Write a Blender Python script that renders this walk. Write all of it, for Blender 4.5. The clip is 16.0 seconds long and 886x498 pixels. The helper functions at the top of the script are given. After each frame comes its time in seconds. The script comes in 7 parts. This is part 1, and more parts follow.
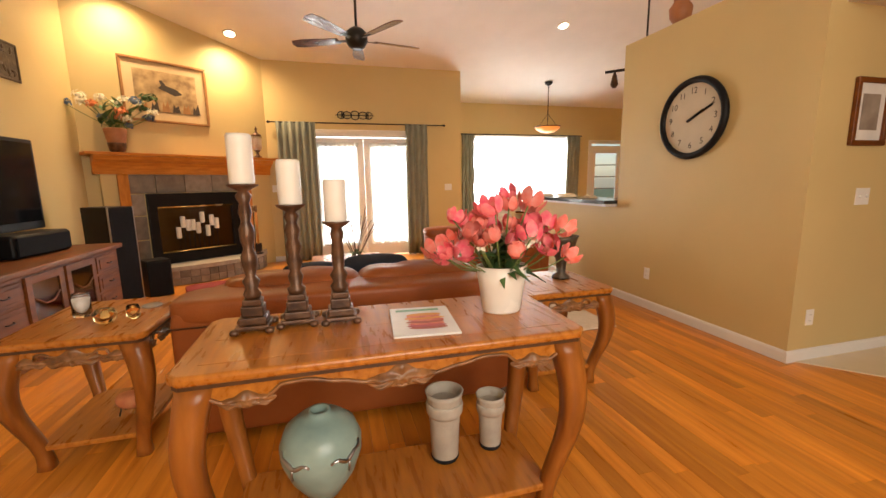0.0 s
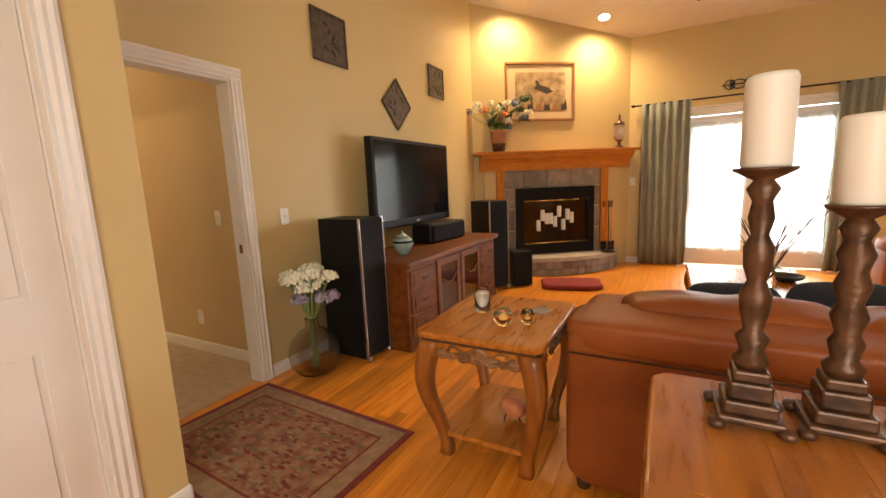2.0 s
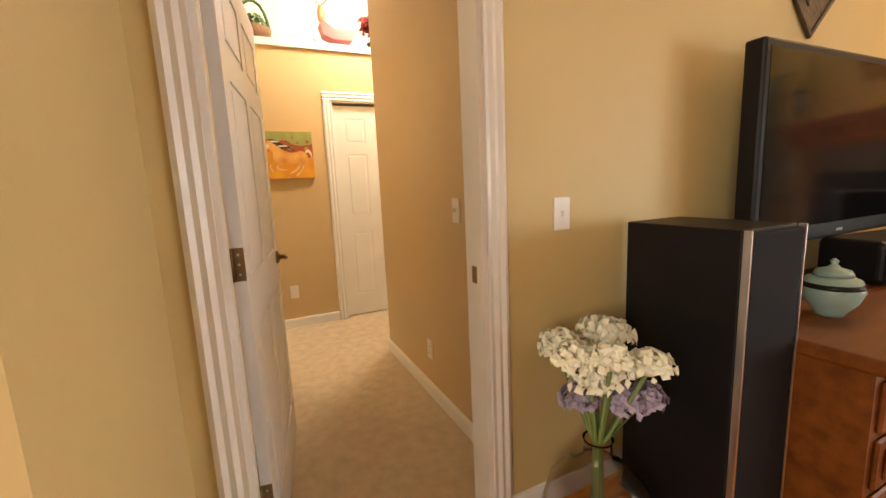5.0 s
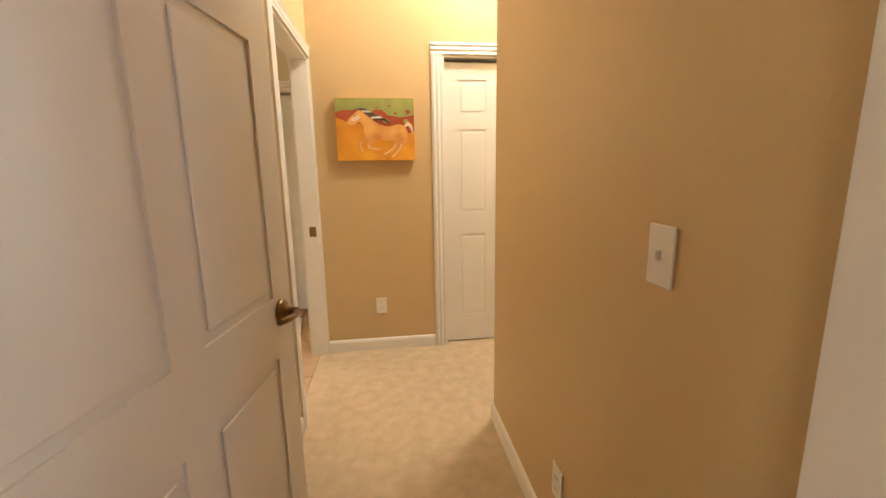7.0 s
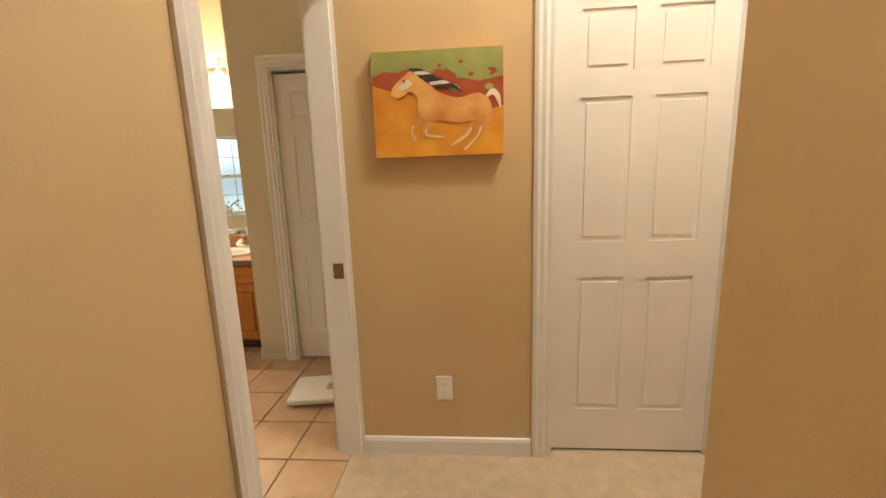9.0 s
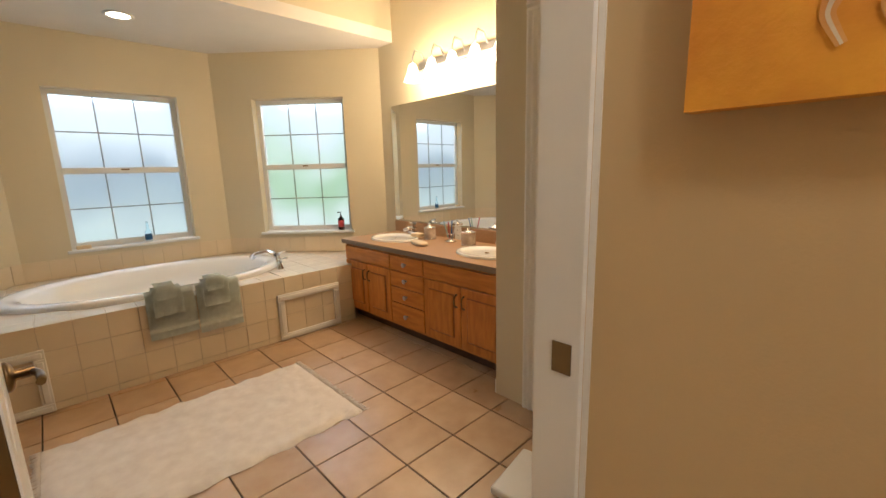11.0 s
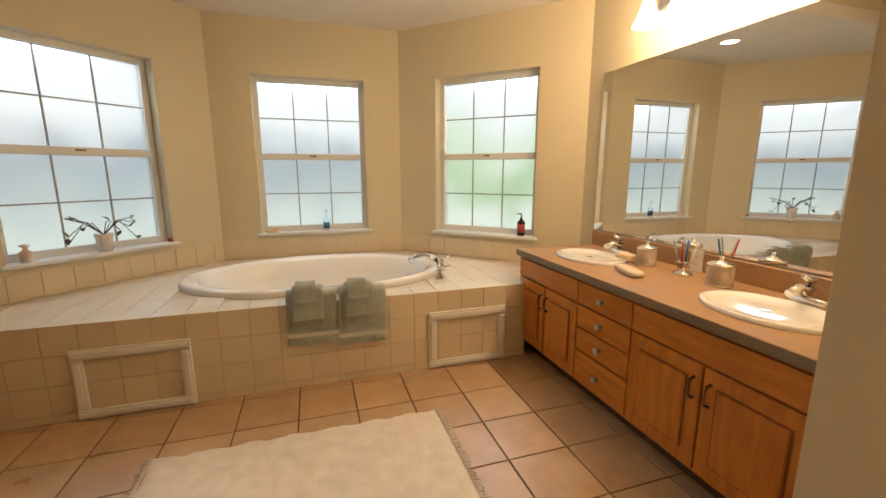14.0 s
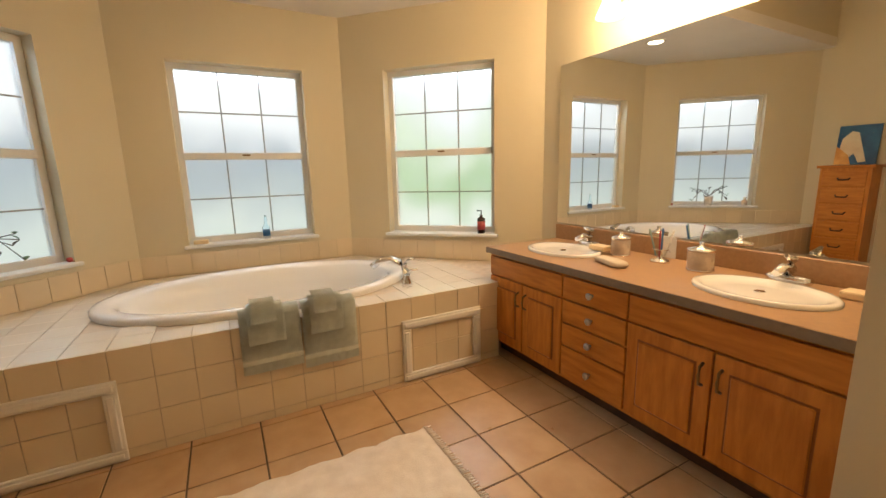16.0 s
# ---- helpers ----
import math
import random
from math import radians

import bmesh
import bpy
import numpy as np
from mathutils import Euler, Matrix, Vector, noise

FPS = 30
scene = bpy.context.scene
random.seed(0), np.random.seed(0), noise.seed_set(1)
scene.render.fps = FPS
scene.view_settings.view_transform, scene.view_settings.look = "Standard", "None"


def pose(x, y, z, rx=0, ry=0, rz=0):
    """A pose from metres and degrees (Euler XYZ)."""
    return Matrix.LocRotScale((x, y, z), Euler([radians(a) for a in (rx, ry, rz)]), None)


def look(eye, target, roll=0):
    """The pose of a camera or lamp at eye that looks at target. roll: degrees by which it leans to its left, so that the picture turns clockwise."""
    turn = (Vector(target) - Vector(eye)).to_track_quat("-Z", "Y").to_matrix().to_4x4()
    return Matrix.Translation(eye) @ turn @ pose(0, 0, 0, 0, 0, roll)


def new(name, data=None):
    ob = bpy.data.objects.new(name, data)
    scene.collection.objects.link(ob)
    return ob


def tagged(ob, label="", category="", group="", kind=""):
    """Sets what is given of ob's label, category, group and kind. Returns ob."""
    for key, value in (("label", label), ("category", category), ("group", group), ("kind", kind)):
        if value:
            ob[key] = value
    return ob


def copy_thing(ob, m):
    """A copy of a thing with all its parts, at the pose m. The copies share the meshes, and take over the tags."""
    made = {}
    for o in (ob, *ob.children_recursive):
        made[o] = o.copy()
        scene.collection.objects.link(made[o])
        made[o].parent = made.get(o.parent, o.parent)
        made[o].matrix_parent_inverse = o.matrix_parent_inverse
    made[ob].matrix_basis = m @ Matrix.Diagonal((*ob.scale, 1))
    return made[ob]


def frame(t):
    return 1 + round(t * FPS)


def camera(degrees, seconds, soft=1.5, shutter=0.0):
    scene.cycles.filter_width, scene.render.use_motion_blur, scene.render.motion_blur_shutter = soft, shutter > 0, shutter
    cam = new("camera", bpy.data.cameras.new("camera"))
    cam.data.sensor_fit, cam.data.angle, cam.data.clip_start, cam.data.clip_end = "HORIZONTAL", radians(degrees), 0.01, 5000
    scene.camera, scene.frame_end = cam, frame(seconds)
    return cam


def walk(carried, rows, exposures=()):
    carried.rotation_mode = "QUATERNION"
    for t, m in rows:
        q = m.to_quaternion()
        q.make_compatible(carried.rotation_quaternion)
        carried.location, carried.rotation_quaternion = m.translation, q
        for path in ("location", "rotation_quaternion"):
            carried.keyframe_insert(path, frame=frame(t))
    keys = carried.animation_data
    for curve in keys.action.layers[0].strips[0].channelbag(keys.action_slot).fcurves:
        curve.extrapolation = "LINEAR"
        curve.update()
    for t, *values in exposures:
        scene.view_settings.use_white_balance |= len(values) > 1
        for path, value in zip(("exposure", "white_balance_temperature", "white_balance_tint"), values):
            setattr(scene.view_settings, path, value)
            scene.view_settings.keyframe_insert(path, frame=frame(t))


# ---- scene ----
cam = camera(94.6, 16.0)
PATH = [
    (0, (0.775, 0.183, 1.343), (1.287, 2.09, 1.02), -0.8),
    (0.5, (0.727, 0.282, 1.329), (0.786, 2.247, 0.964), -1.2),
    (1, (0.556, 0.432, 1.324), (0.323, 2.392, 1.003), -2.3),
    (1.5, (0.419, 0.538, 1.314), (-0.208, 2.401, 0.948), -5.4),
    (2, (0.306, 0.757, 1.338), (-0.645, 2.489, 1.03), -2.5),
    (2.5, (0.133, 0.951, 1.311), (-1.032, 2.524, 0.903), -0.4),
    (3, (-0.106, 1.122, 1.321), (-1.377, 2.623, 0.961), -3.7),
    (3.5, (-0.325, 1.338, 1.291), (-1.81, 2.624, 0.913), -2.0),
    (4, (-0.524, 1.582, 1.261), (-2.158, 2.672, 0.886), -1.1),
    (4.5, (-0.773, 1.735, 1.269), (-2.467, 2.755, 0.965), -2.1),
    (5, (-1.006, 1.835, 1.285), (-2.799, 2.666, 0.975), -2.6),
    (5.2, (-1.117, 1.847, 1.315), (-2.938, 2.614, 1.004), -2.0),
    (7.3, (-2.224, 2.26, 1.327), (-4.174, 2.494, 0.948), -1.0),
    (7.5, (-2.335, 2.276, 1.313), (-4.282, 2.53, 0.932), -1.5),
    (8, (-2.626, 2.288, 1.329), (-4.58, 2.541, 0.986), -1.9),
    (8.2, (-2.745, 2.278, 1.335), (-4.7, 2.493, 0.977), -2.3),
    (10.3, (-4.002, 2.302, 1.33), (-5.679, 1.282, 0.945), 0.5),
    (10.5, (-4.073, 2.251, 1.318), (-5.667, 1.114, 0.907), -0.1),
    (11, (-4.251, 2.098, 1.326), (-5.613, 0.683, 0.948), -1.5),
    (11.5, (-4.389, 1.968, 1.251), (-5.419, 0.306, 0.829), -1.5),
    (12, (-4.576, 1.905, 1.269), (-5.271, 0.077, 0.852), 1.5),
    (12.5, (-4.647, 1.816, 1.255), (-5.292, -0.027, 0.823), -0.8),
    (13, (-4.653, 1.631, 1.267), (-5.399, -0.185, 0.887), -2.1),
    (13.5, (-4.707, 1.477, 1.264), (-5.412, -0.352, 0.866), -1.0),
    (14, (-4.793, 1.335, 1.269), (-5.388, -0.538, 0.898), 0.0),
    (14.5, (-4.78, 1.234, 1.275), (-5.521, -0.581, 0.881), -0.9),
    (15, (-4.681, 1.131, 1.27), (-5.515, -0.654, 0.926), -2.8),
    (15.5, (-4.643, 1.075, 1.263), (-5.532, -0.691, 0.962), -2.0),
    (16, (-4.609, 1.057, 1.234), (-5.535, -0.677, 0.867), -1.4),
]
walk(cam, [(t, look(eye, target, roll)) for t, eye, target, roll in PATH],
     exposures=[(0.0, 0.08, 6900, 12), (3.0, 0.03, 6900, 12), (4.0, -0.02, 6900, 11), (5.0, 0.32, 7000, 10), (7.3, 0.34, 6350, 8), (8.2, 0.22, 6200, 7), (10.3, -0.18, 5700, 8), (12.0, -0.52, 5900, 11), (14.0, -0.38, 6500, 12), (16.0, -0.32, 6600, 13)])

# ---- world and light ----
world = bpy.data.worlds.new("world")
scene.world = world
world.use_nodes = True
sky = world.node_tree.nodes.new("ShaderNodeTexSky")
sky.sky_type, sky.sun_disc = "NISHITA", False
sky.sun_elevation, sky.sun_rotation = radians(50), radians(150)
world.node_tree.links.new(sky.outputs[0], world.node_tree.nodes["Background"].inputs[0])
world.node_tree.nodes["Background"].inputs[1].default_value = 0.15


def lamp(name, kind, m, power, color, size=0.1, size_y=None):
    data = bpy.data.lights.new(name, kind)
    data.energy, data.color = power, color
    if kind == "AREA":
        data.shape = "RECTANGLE" if size_y else "DISK"
        data.size = size
        if size_y:
            data.size_y = size_y
    elif kind == "SUN":
        data.angle = size
    else:
        data.shadow_soft_size = size
    ob = new(name, data)
    ob.matrix_world = m
    return ob


WARM, DAY = (1.0, 0.72, 0.42), (0.86, 0.94, 1.0)
lamp("sun", "SUN", look((3, 14, 9), (0, 0, 0)), 1.3, (1.0, 0.95, 0.86), radians(12))
# area lamps outside the doors and windows stand in for the sky
lamp("french_door_daylight", "AREA", look((1.375, 8.3, 1.2), (1.375, 0, 0.9)), 180, DAY, 1.8, 2.1)
lamp("dining_window_daylight", "AREA", look((5.0, 9.4, 1.5), (4.2, 3, 0.7)), 170, DAY, 2.6, 1.6)
for turn, bx, by in ((225, -3.43, -1.93), (180, -4.82, -2.54), (135, -6.19, -1.95)):
    m = pose(bx, by, 0, 0, 0, turn)
    lamp("bath_window_daylight", "AREA", look(m @ Vector((0, 0.62, 2.35)), m @ Vector((0, -1.6, 0.4))), 15, (0.68, 0.85, 1.0), 0.9, 0.6)
# added warm fill behind the camera; no source is known there
lamp("entry_fill", "AREA", look((1.6, -2.3, 2.2), (1.0, 3, 0.6)), 150, (1.0, 0.9, 0.76), 2.6, 2.2)


# ---- materials ----
def nodes_of(name):
    m = bpy.data.materials.new(name)
    m.use_nodes = True
    nt = m.node_tree
    return m, nt, nt.nodes["Principled BSDF"]


def mat(name, a, b=None, rough=0.5, metal=0.0, scale=6.0, bump=0.05, fine=90.0, stretch=(1, 1, 1), vary=0.0, coat=0.0, detail=5):
    """Two-scale noise between two colours, with fine relief."""
    m, nt, bsdf = nodes_of(name)
    b = b or tuple(c * 0.82 for c in a)
    co = nt.nodes.new("ShaderNodeTexCoord")
    mp = nt.nodes.new("ShaderNodeMapping")
    mp.inputs["Scale"].default_value = stretch
    nt.links.new(co.outputs["Object"], mp.inputs[0])
    n1 = nt.nodes.new("ShaderNodeTexNoise")
    n1.inputs["Scale"].default_value, n1.inputs["Detail"].default_value = scale, detail
    n2 = nt.nodes.new("ShaderNodeTexNoise")
    n2.inputs["Scale"].default_value, n2.inputs["Detail"].default_value = fine, 3
    nt.links.new(mp.outputs[0], n1.inputs[0])
    nt.links.new(mp.outputs[0], n2.inputs[0])
    if vary:
        info = nt.nodes.new("ShaderNodeObjectInfo")
        off = nt.nodes.new("ShaderNodeVectorMath")
        off.operation = "MULTIPLY_ADD"
        comb = nt.nodes.new("ShaderNodeCombineXYZ")
        for k in range(3):
            nt.links.new(info.outputs["Random"], comb.inputs[k])
        nt.links.new(comb.outputs[0], off.inputs[0])
        off.inputs[1].default_value = (37, 53, 71)
        nt.links.new(mp.outputs[0], off.inputs[2])
        nt.links.new(off.outputs[0], n1.inputs[0])
    ramp = nt.nodes.new("ShaderNodeValToRGB")
    ramp.color_ramp.elements[0].position, ramp.color_ramp.elements[1].position = 0.32, 0.7
    ramp.color_ramp.elements[0].color, ramp.color_ramp.elements[1].color = (*b, 1), (*a, 1)
    nt.links.new(n1.outputs[0], ramp.inputs[0])
    out = ramp.outputs[0]
    if vary:
        hsv = nt.nodes.new("ShaderNodeHueSaturation")
        mr = nt.nodes.new("ShaderNodeMapRange")
        mr.inputs[3].default_value, mr.inputs[4].default_value = 1 - vary, 1 + vary
        nt.links.new(info.outputs["Random"], mr.inputs[0])
        nt.links.new(mr.outputs[0], hsv.inputs["Value"])
        nt.links.new(out, hsv.inputs["Color"])
        out = hsv.outputs[0]
    nt.links.new(out, bsdf.inputs["Base Color"])
    mr2 = nt.nodes.new("ShaderNodeMapRange")
    mr2.inputs[3].default_value, mr2.inputs[4].default_value = max(rough - 0.08, 0.02), min(rough + 0.1, 1)
    nt.links.new(n1.outputs[0], mr2.inputs[0])
    nt.links.new(mr2.outputs[0], bsdf.inputs["Roughness"])
    bsdf.inputs["Metallic"].default_value = metal
    bsdf.inputs["Coat Weight"].default_value = coat
    if bump:
        bp = nt.nodes.new("ShaderNodeBump")
        bp.inputs["Strength"].default_value, bp.inputs["Distance"].default_value = bump, 0.004
        nt.links.new(n2.outputs[0], bp.inputs["Height"])
        nt.links.new(bp.outputs[0], bsdf.inputs["Normal"])
    return m


def glass(name, color=(1, 1, 1), rough=0.0, ior=1.45):
    m, nt, bsdf = nodes_of(name)
    bsdf.inputs["Base Color"].default_value = (*color, 1)
    bsdf.inputs["Transmission Weight"].default_value = 1
    bsdf.inputs["Roughness"].default_value = rough
    bsdf.inputs["IOR"].default_value = ior
    return m


def sheer(name, color, mix=0.5):
    m, nt, bsdf = nodes_of(name)
    tr = nt.nodes.new("ShaderNodeBsdfTranslucent")
    tr.inputs[0].default_value = (*color, 1)
    bsdf.inputs["Base Color"].default_value = (*color, 1)
    bsdf.inputs["Roughness"].default_value = 0.8
    mx = nt.nodes.new("ShaderNodeMixShader")
    mx.inputs[0].default_value = mix
    nt.links.new(bsdf.outputs[0], mx.inputs[1])
    nt.links.new(tr.outputs[0], mx.inputs[2])
    nt.links.new(mx.outputs[0], nt.nodes["Material Output"].inputs[0])
    return m


def glow(name, color, strength):
    m, nt, bsdf = nodes_of(name)
    bsdf.inputs["Base Color"].default_value = (*color, 1)
    bsdf.inputs["Emission Color"].default_value = (*color, 1)
    bsdf.inputs["Emission Strength"].default_value = strength
    return m


M = {}
M["wall"] = mat("wall_paint", (0.62, 0.48, 0.225), (0.585, 0.452, 0.21), 0.55, scale=1.3, bump=0.12, fine=160)
M["hall_wall"] = mat("hall_wall_paint", (0.60, 0.44, 0.235), (0.57, 0.415, 0.22), 0.5, scale=1.3, bump=0.12, fine=160)
M["bath_wall"] = mat("bath_wall_paint", (0.65, 0.575, 0.405), (0.62, 0.545, 0.38), 0.5, scale=1.3, bump=0.1, fine=160)
M["ceiling"] = mat("ceiling_paint", (0.78, 0.74, 0.68), (0.74, 0.70, 0.64), 0.8, scale=3, bump=0.3, fine=70)
M["white"] = mat("white_trim_paint", (0.8, 0.78, 0.74), (0.76, 0.74, 0.70), 0.35, scale=4, bump=0.03)
M["oak_floor"] = mat("oak_floor", (0.74, 0.285, 0.036), (0.54, 0.175, 0.018), 0.3, scale=3, stretch=(9, 0.7, 1), bump=0.04, fine=60, vary=0.28, coat=0.12)
M["oak_joined"] = mat("oak_floor_joined", (0.74, 0.285, 0.036), (0.54, 0.175, 0.018), 0.3, scale=3, stretch=(9, 0.7, 1), bump=0.04, fine=60, coat=0.12)
M["gap"] = mat("floor_gap", (0.12, 0.05, 0.02), rough=0.7)
M["carpet"] = mat("carpet", (0.64, 0.50, 0.34), (0.52, 0.40, 0.26), 0.95, scale=14, bump=1.0, fine=320)
M["tile"] = mat("floor_tile", (0.56, 0.38, 0.225), (0.46, 0.295, 0.165), 0.3, scale=7, bump=0.05, vary=0.06)
M["grout"] = mat("dark_grout", (0.16, 0.115, 0.08), rough=0.85, scale=20)
M["wtile"] = mat("wall_tile", (0.74, 0.63, 0.46), (0.70, 0.59, 0.42), 0.22, scale=4, bump=0.02, vary=0.03)
M["dtile"] = mat("deck_tile", (0.76, 0.70, 0.60), (0.73, 0.66, 0.55), 0.16, scale=4, bump=0.02, vary=0.03)
M["lgrout"] = mat("light_grout", (0.60, 0.50, 0.38), rough=0.85, scale=20)
M["table"] = mat("table_wood", (0.52, 0.19, 0.028), (0.32, 0.10, 0.013), 0.28, scale=5, stretch=(7, 1, 7), bump=0.06, coat=0.15)
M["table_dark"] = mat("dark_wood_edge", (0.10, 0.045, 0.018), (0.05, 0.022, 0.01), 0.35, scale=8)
M["leg"] = mat("leg_wood", (0.36, 0.12, 0.02), (0.20, 0.06, 0.01), 0.32, scale=4, stretch=(5, 5, 1), bump=0.05, coat=0.12)
M["carved"] = mat("carved_wood", (0.34, 0.15, 0.05), (0.12, 0.05, 0.018), 0.4, scale=22, bump=0.3, fine=60)
M["media"] = mat("cherry_wood", (0.21, 0.062, 0.007), (0.10, 0.027, 0.004), 0.48, scale=3, stretch=(1, 6, 6), bump=0.06)
M["oak"] = mat("honey_oak", (0.60, 0.235, 0.04), (0.44, 0.15, 0.022), 0.35, scale=6, stretch=(6, 6, 1), bump=0.08, fine=120)
M["oak_h"] = mat("honey_oak_level", (0.60, 0.235, 0.04), (0.44, 0.15, 0.022), 0.35, scale=6, stretch=(1, 6, 6), bump=0.08, fine=120)
# the oak again, darkened to hold the shade of the panel grooves
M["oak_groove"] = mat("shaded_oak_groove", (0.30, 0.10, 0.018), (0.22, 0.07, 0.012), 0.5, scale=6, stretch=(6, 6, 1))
M["leather"] = mat("brown_leather", (0.33, 0.095, 0.022), (0.21, 0.052, 0.011), 0.38, scale=3, bump=0.35, fine=130)
M["seam"] = mat("leather_seam", (0.09, 0.028, 0.01), rough=0.5)
M["iron"] = mat("black_iron", (0.02, 0.017, 0.014), (0.012, 0.01, 0.009), 0.45, 0.4, scale=20)
M["black"] = mat("black_satin", (0.007, 0.007, 0.008), (0.005, 0.005, 0.006), 0.42, scale=9, bump=0.05)
M["cloth_black"] = mat("speaker_cloth", (0.013, 0.014, 0.017), (0.008, 0.009, 0.011), 0.85, scale=60, bump=0.4, fine=500)
M["screen"] = mat("dark_screen", (0.006, 0.006, 0.008), (0.005, 0.005, 0.006), 0.09, scale=2, bump=0)
M["silver"] = mat("brushed_silver", (0.6, 0.6, 0.62), (0.5, 0.5, 0.52), 0.3, 1.0)
M["chrome"] = mat("chrome", (0.85, 0.85, 0.86), (0.8, 0.8, 0.82), 0.08, 1.0, bump=0)
M["brass"] = mat("antique_brass", (0.28, 0.19, 0.09), (0.18, 0.12, 0.06), 0.32, 1.0)
M["gold"] = mat("brass_trim", (0.75, 0.52, 0.2), (0.65, 0.44, 0.16), 0.25, 1.0)
M["stone"] = mat("slate_stone", (0.30, 0.25, 0.20), (0.19, 0.15, 0.12), 0.75, scale=9, bump=0.7, fine=45, vary=0.28)
M["firebox_black"] = mat("black_firebrick", (0.035, 0.03, 0.027), (0.02, 0.018, 0.016), 0.9, scale=9, bump=0.4)
M["candle"] = mat("white_wax", (0.84, 0.81, 0.74), (0.8, 0.76, 0.68), 0.45, scale=10, bump=0.03)
M["bronze"] = mat("bronze_resin", (0.16, 0.075, 0.035), (0.05, 0.024, 0.014), 0.36, 0.35, scale=16, bump=0.4, fine=70)
M["curtain"] = mat("sage_curtain", (0.27, 0.28, 0.23), (0.23, 0.24, 0.19), 0.8, scale=8, bump=0.3, fine=400)
M["sheer"] = sheer("white_sheer", (0.9, 0.9, 0.88), 0.65)
M["pane"] = glass("clear_glass")
M["frost"] = glass("frosted_glass", (0.97, 0.99, 1.0), 0.42, 1.2)
M["rug"] = mat("rug_field", (0.33, 0.18, 0.095), (0.17, 0.045, 0.028), 0.95, scale=13, bump=0.8, fine=300)
M["rug_red"] = mat("rug_border_red", (0.20, 0.035, 0.03), (0.14, 0.02, 0.02), 0.95, scale=20, bump=0.8, fine=300)
M["rug_tan"] = mat("rug_motif_tan", (0.33, 0.215, 0.125), (0.22, 0.13, 0.075), 0.95, scale=20, bump=0.8, fine=300)
M["rug_olive"] = mat("rug_motif_olive", (0.20, 0.15, 0.07), (0.14, 0.10, 0.05), 0.95, scale=20, bump=0.8, fine=300)
M["mat"] = mat("white_shag", (0.82, 0.72, 0.60), (0.72, 0.61, 0.49), 0.95, scale=16, bump=1.0, fine=220)
M["celadon"] = mat("celadon_glaze", (0.30, 0.41, 0.36), (0.20, 0.30, 0.27), 0.3, scale=7, bump=0.25, fine=30)
M["stoneware"] = mat("grey_stoneware", (0.47, 0.42, 0.35), (0.36, 0.31, 0.25), 0.55, scale=14, bump=0.3)
M["ceramic"] = mat("white_ceramic", (0.84, 0.80, 0.74), (0.78, 0.70, 0.60), 0.25, scale=3)
M["porcelain"] = mat("white_porcelain", (0.84, 0.82, 0.78), (0.82, 0.80, 0.76), 0.1, scale=2, bump=0, coat=0.5)
M["dial"] = mat("aged_dial", (0.60, 0.52, 0.38), (0.54, 0.46, 0.33), 0.6, scale=5, bump=0)
M["paper"] = mat("paper", (0.8, 0.79, 0.75), rough=0.4, bump=0)
M["orange"] = mat("print_orange", (0.75, 0.22, 0.06), (0.5, 0.05, 0.04), 0.4, scale=30, bump=0)
M["green_print"] = mat("print_green", (0.16, 0.4, 0.22), rough=0.4, bump=0)
M["coral"] = mat("coral_petal", (0.86, 0.15, 0.11), (0.84, 0.30, 0.26), 0.55, scale=30, vary=0.25)
M["pink"] = mat("pink_petal", (0.80, 0.07, 0.15), (0.86, 0.26, 0.26), 0.55, scale=30, vary=0.25)
M["cream"] = mat("cream_petal", (0.84, 0.81, 0.70), (0.78, 0.76, 0.56), 0.6, scale=25, vary=0.1)
M["lilac"] = mat("lilac_petal", (0.42, 0.36, 0.47), (0.30, 0.25, 0.36), 0.6, scale=25, vary=0.2)
M["blue_petal"] = mat("blue_petal", (0.16, 0.22, 0.33), (0.10, 0.14, 0.22), 0.6, scale=25, vary=0.2)
M["peach"] = mat("peach_petal", (0.70, 0.26, 0.10), (0.55, 0.16, 0.07), 0.6, scale=25, vary=0.2)
M["leaf"] = mat("leaf_green", (0.08, 0.16, 0.045), (0.045, 0.10, 0.03), 0.5, scale=20, vary=0.3)
M["stem"] = mat("stem_green", (0.17, 0.24, 0.06), (0.12, 0.17, 0.05), 0.5)
M["twig"] = mat("dry_twig", (0.10, 0.06, 0.04), (0.06, 0.035, 0.025), 0.8)
M["smoke"] = glass("smoked_glass", (0.86, 0.84, 0.82), 0.02, 1.3)
M["amber"] = glass("amber_glass", (1.0, 0.80, 0.45), 0.02, 1.3)
M["cab_glass"] = glass("dark_cabinet_glass", (0.30, 0.24, 0.18), 0.05)
M["terracotta"] = mat("terracotta", (0.45, 0.19, 0.08), (0.33, 0.13, 0.055), 0.5, scale=9)
M["navy"] = mat("navy_cloth", (0.014, 0.02, 0.035), (0.01, 0.014, 0.024), 0.9, scale=30, bump=0.4, fine=300)
M["red_cloth"] = mat("dark_red_cloth", (0.27, 0.025, 0.02), (0.20, 0.015, 0.015), 0.8, scale=10, bump=0.4, fine=300)
M["throw"] = mat("cream_throw", (0.70, 0.60, 0.48), (0.62, 0.52, 0.40), 0.95, scale=20, bump=0.8, fine=250)
M["floral"] = mat("floral_cloth", (0.78, 0.74, 0.66), (0.62, 0.46, 0.40), 0.85, scale=16, bump=0.3, fine=300)
M["pewter"] = mat("pewter_plaque", (0.13, 0.10, 0.07), (0.055, 0.042, 0.03), 0.45, 0.5, scale=24, bump=0.8, fine=60)
M["frame_gold"] = mat("gilt_wood_frame", (0.40, 0.20, 0.07), (0.28, 0.13, 0.045), 0.35, scale=12)
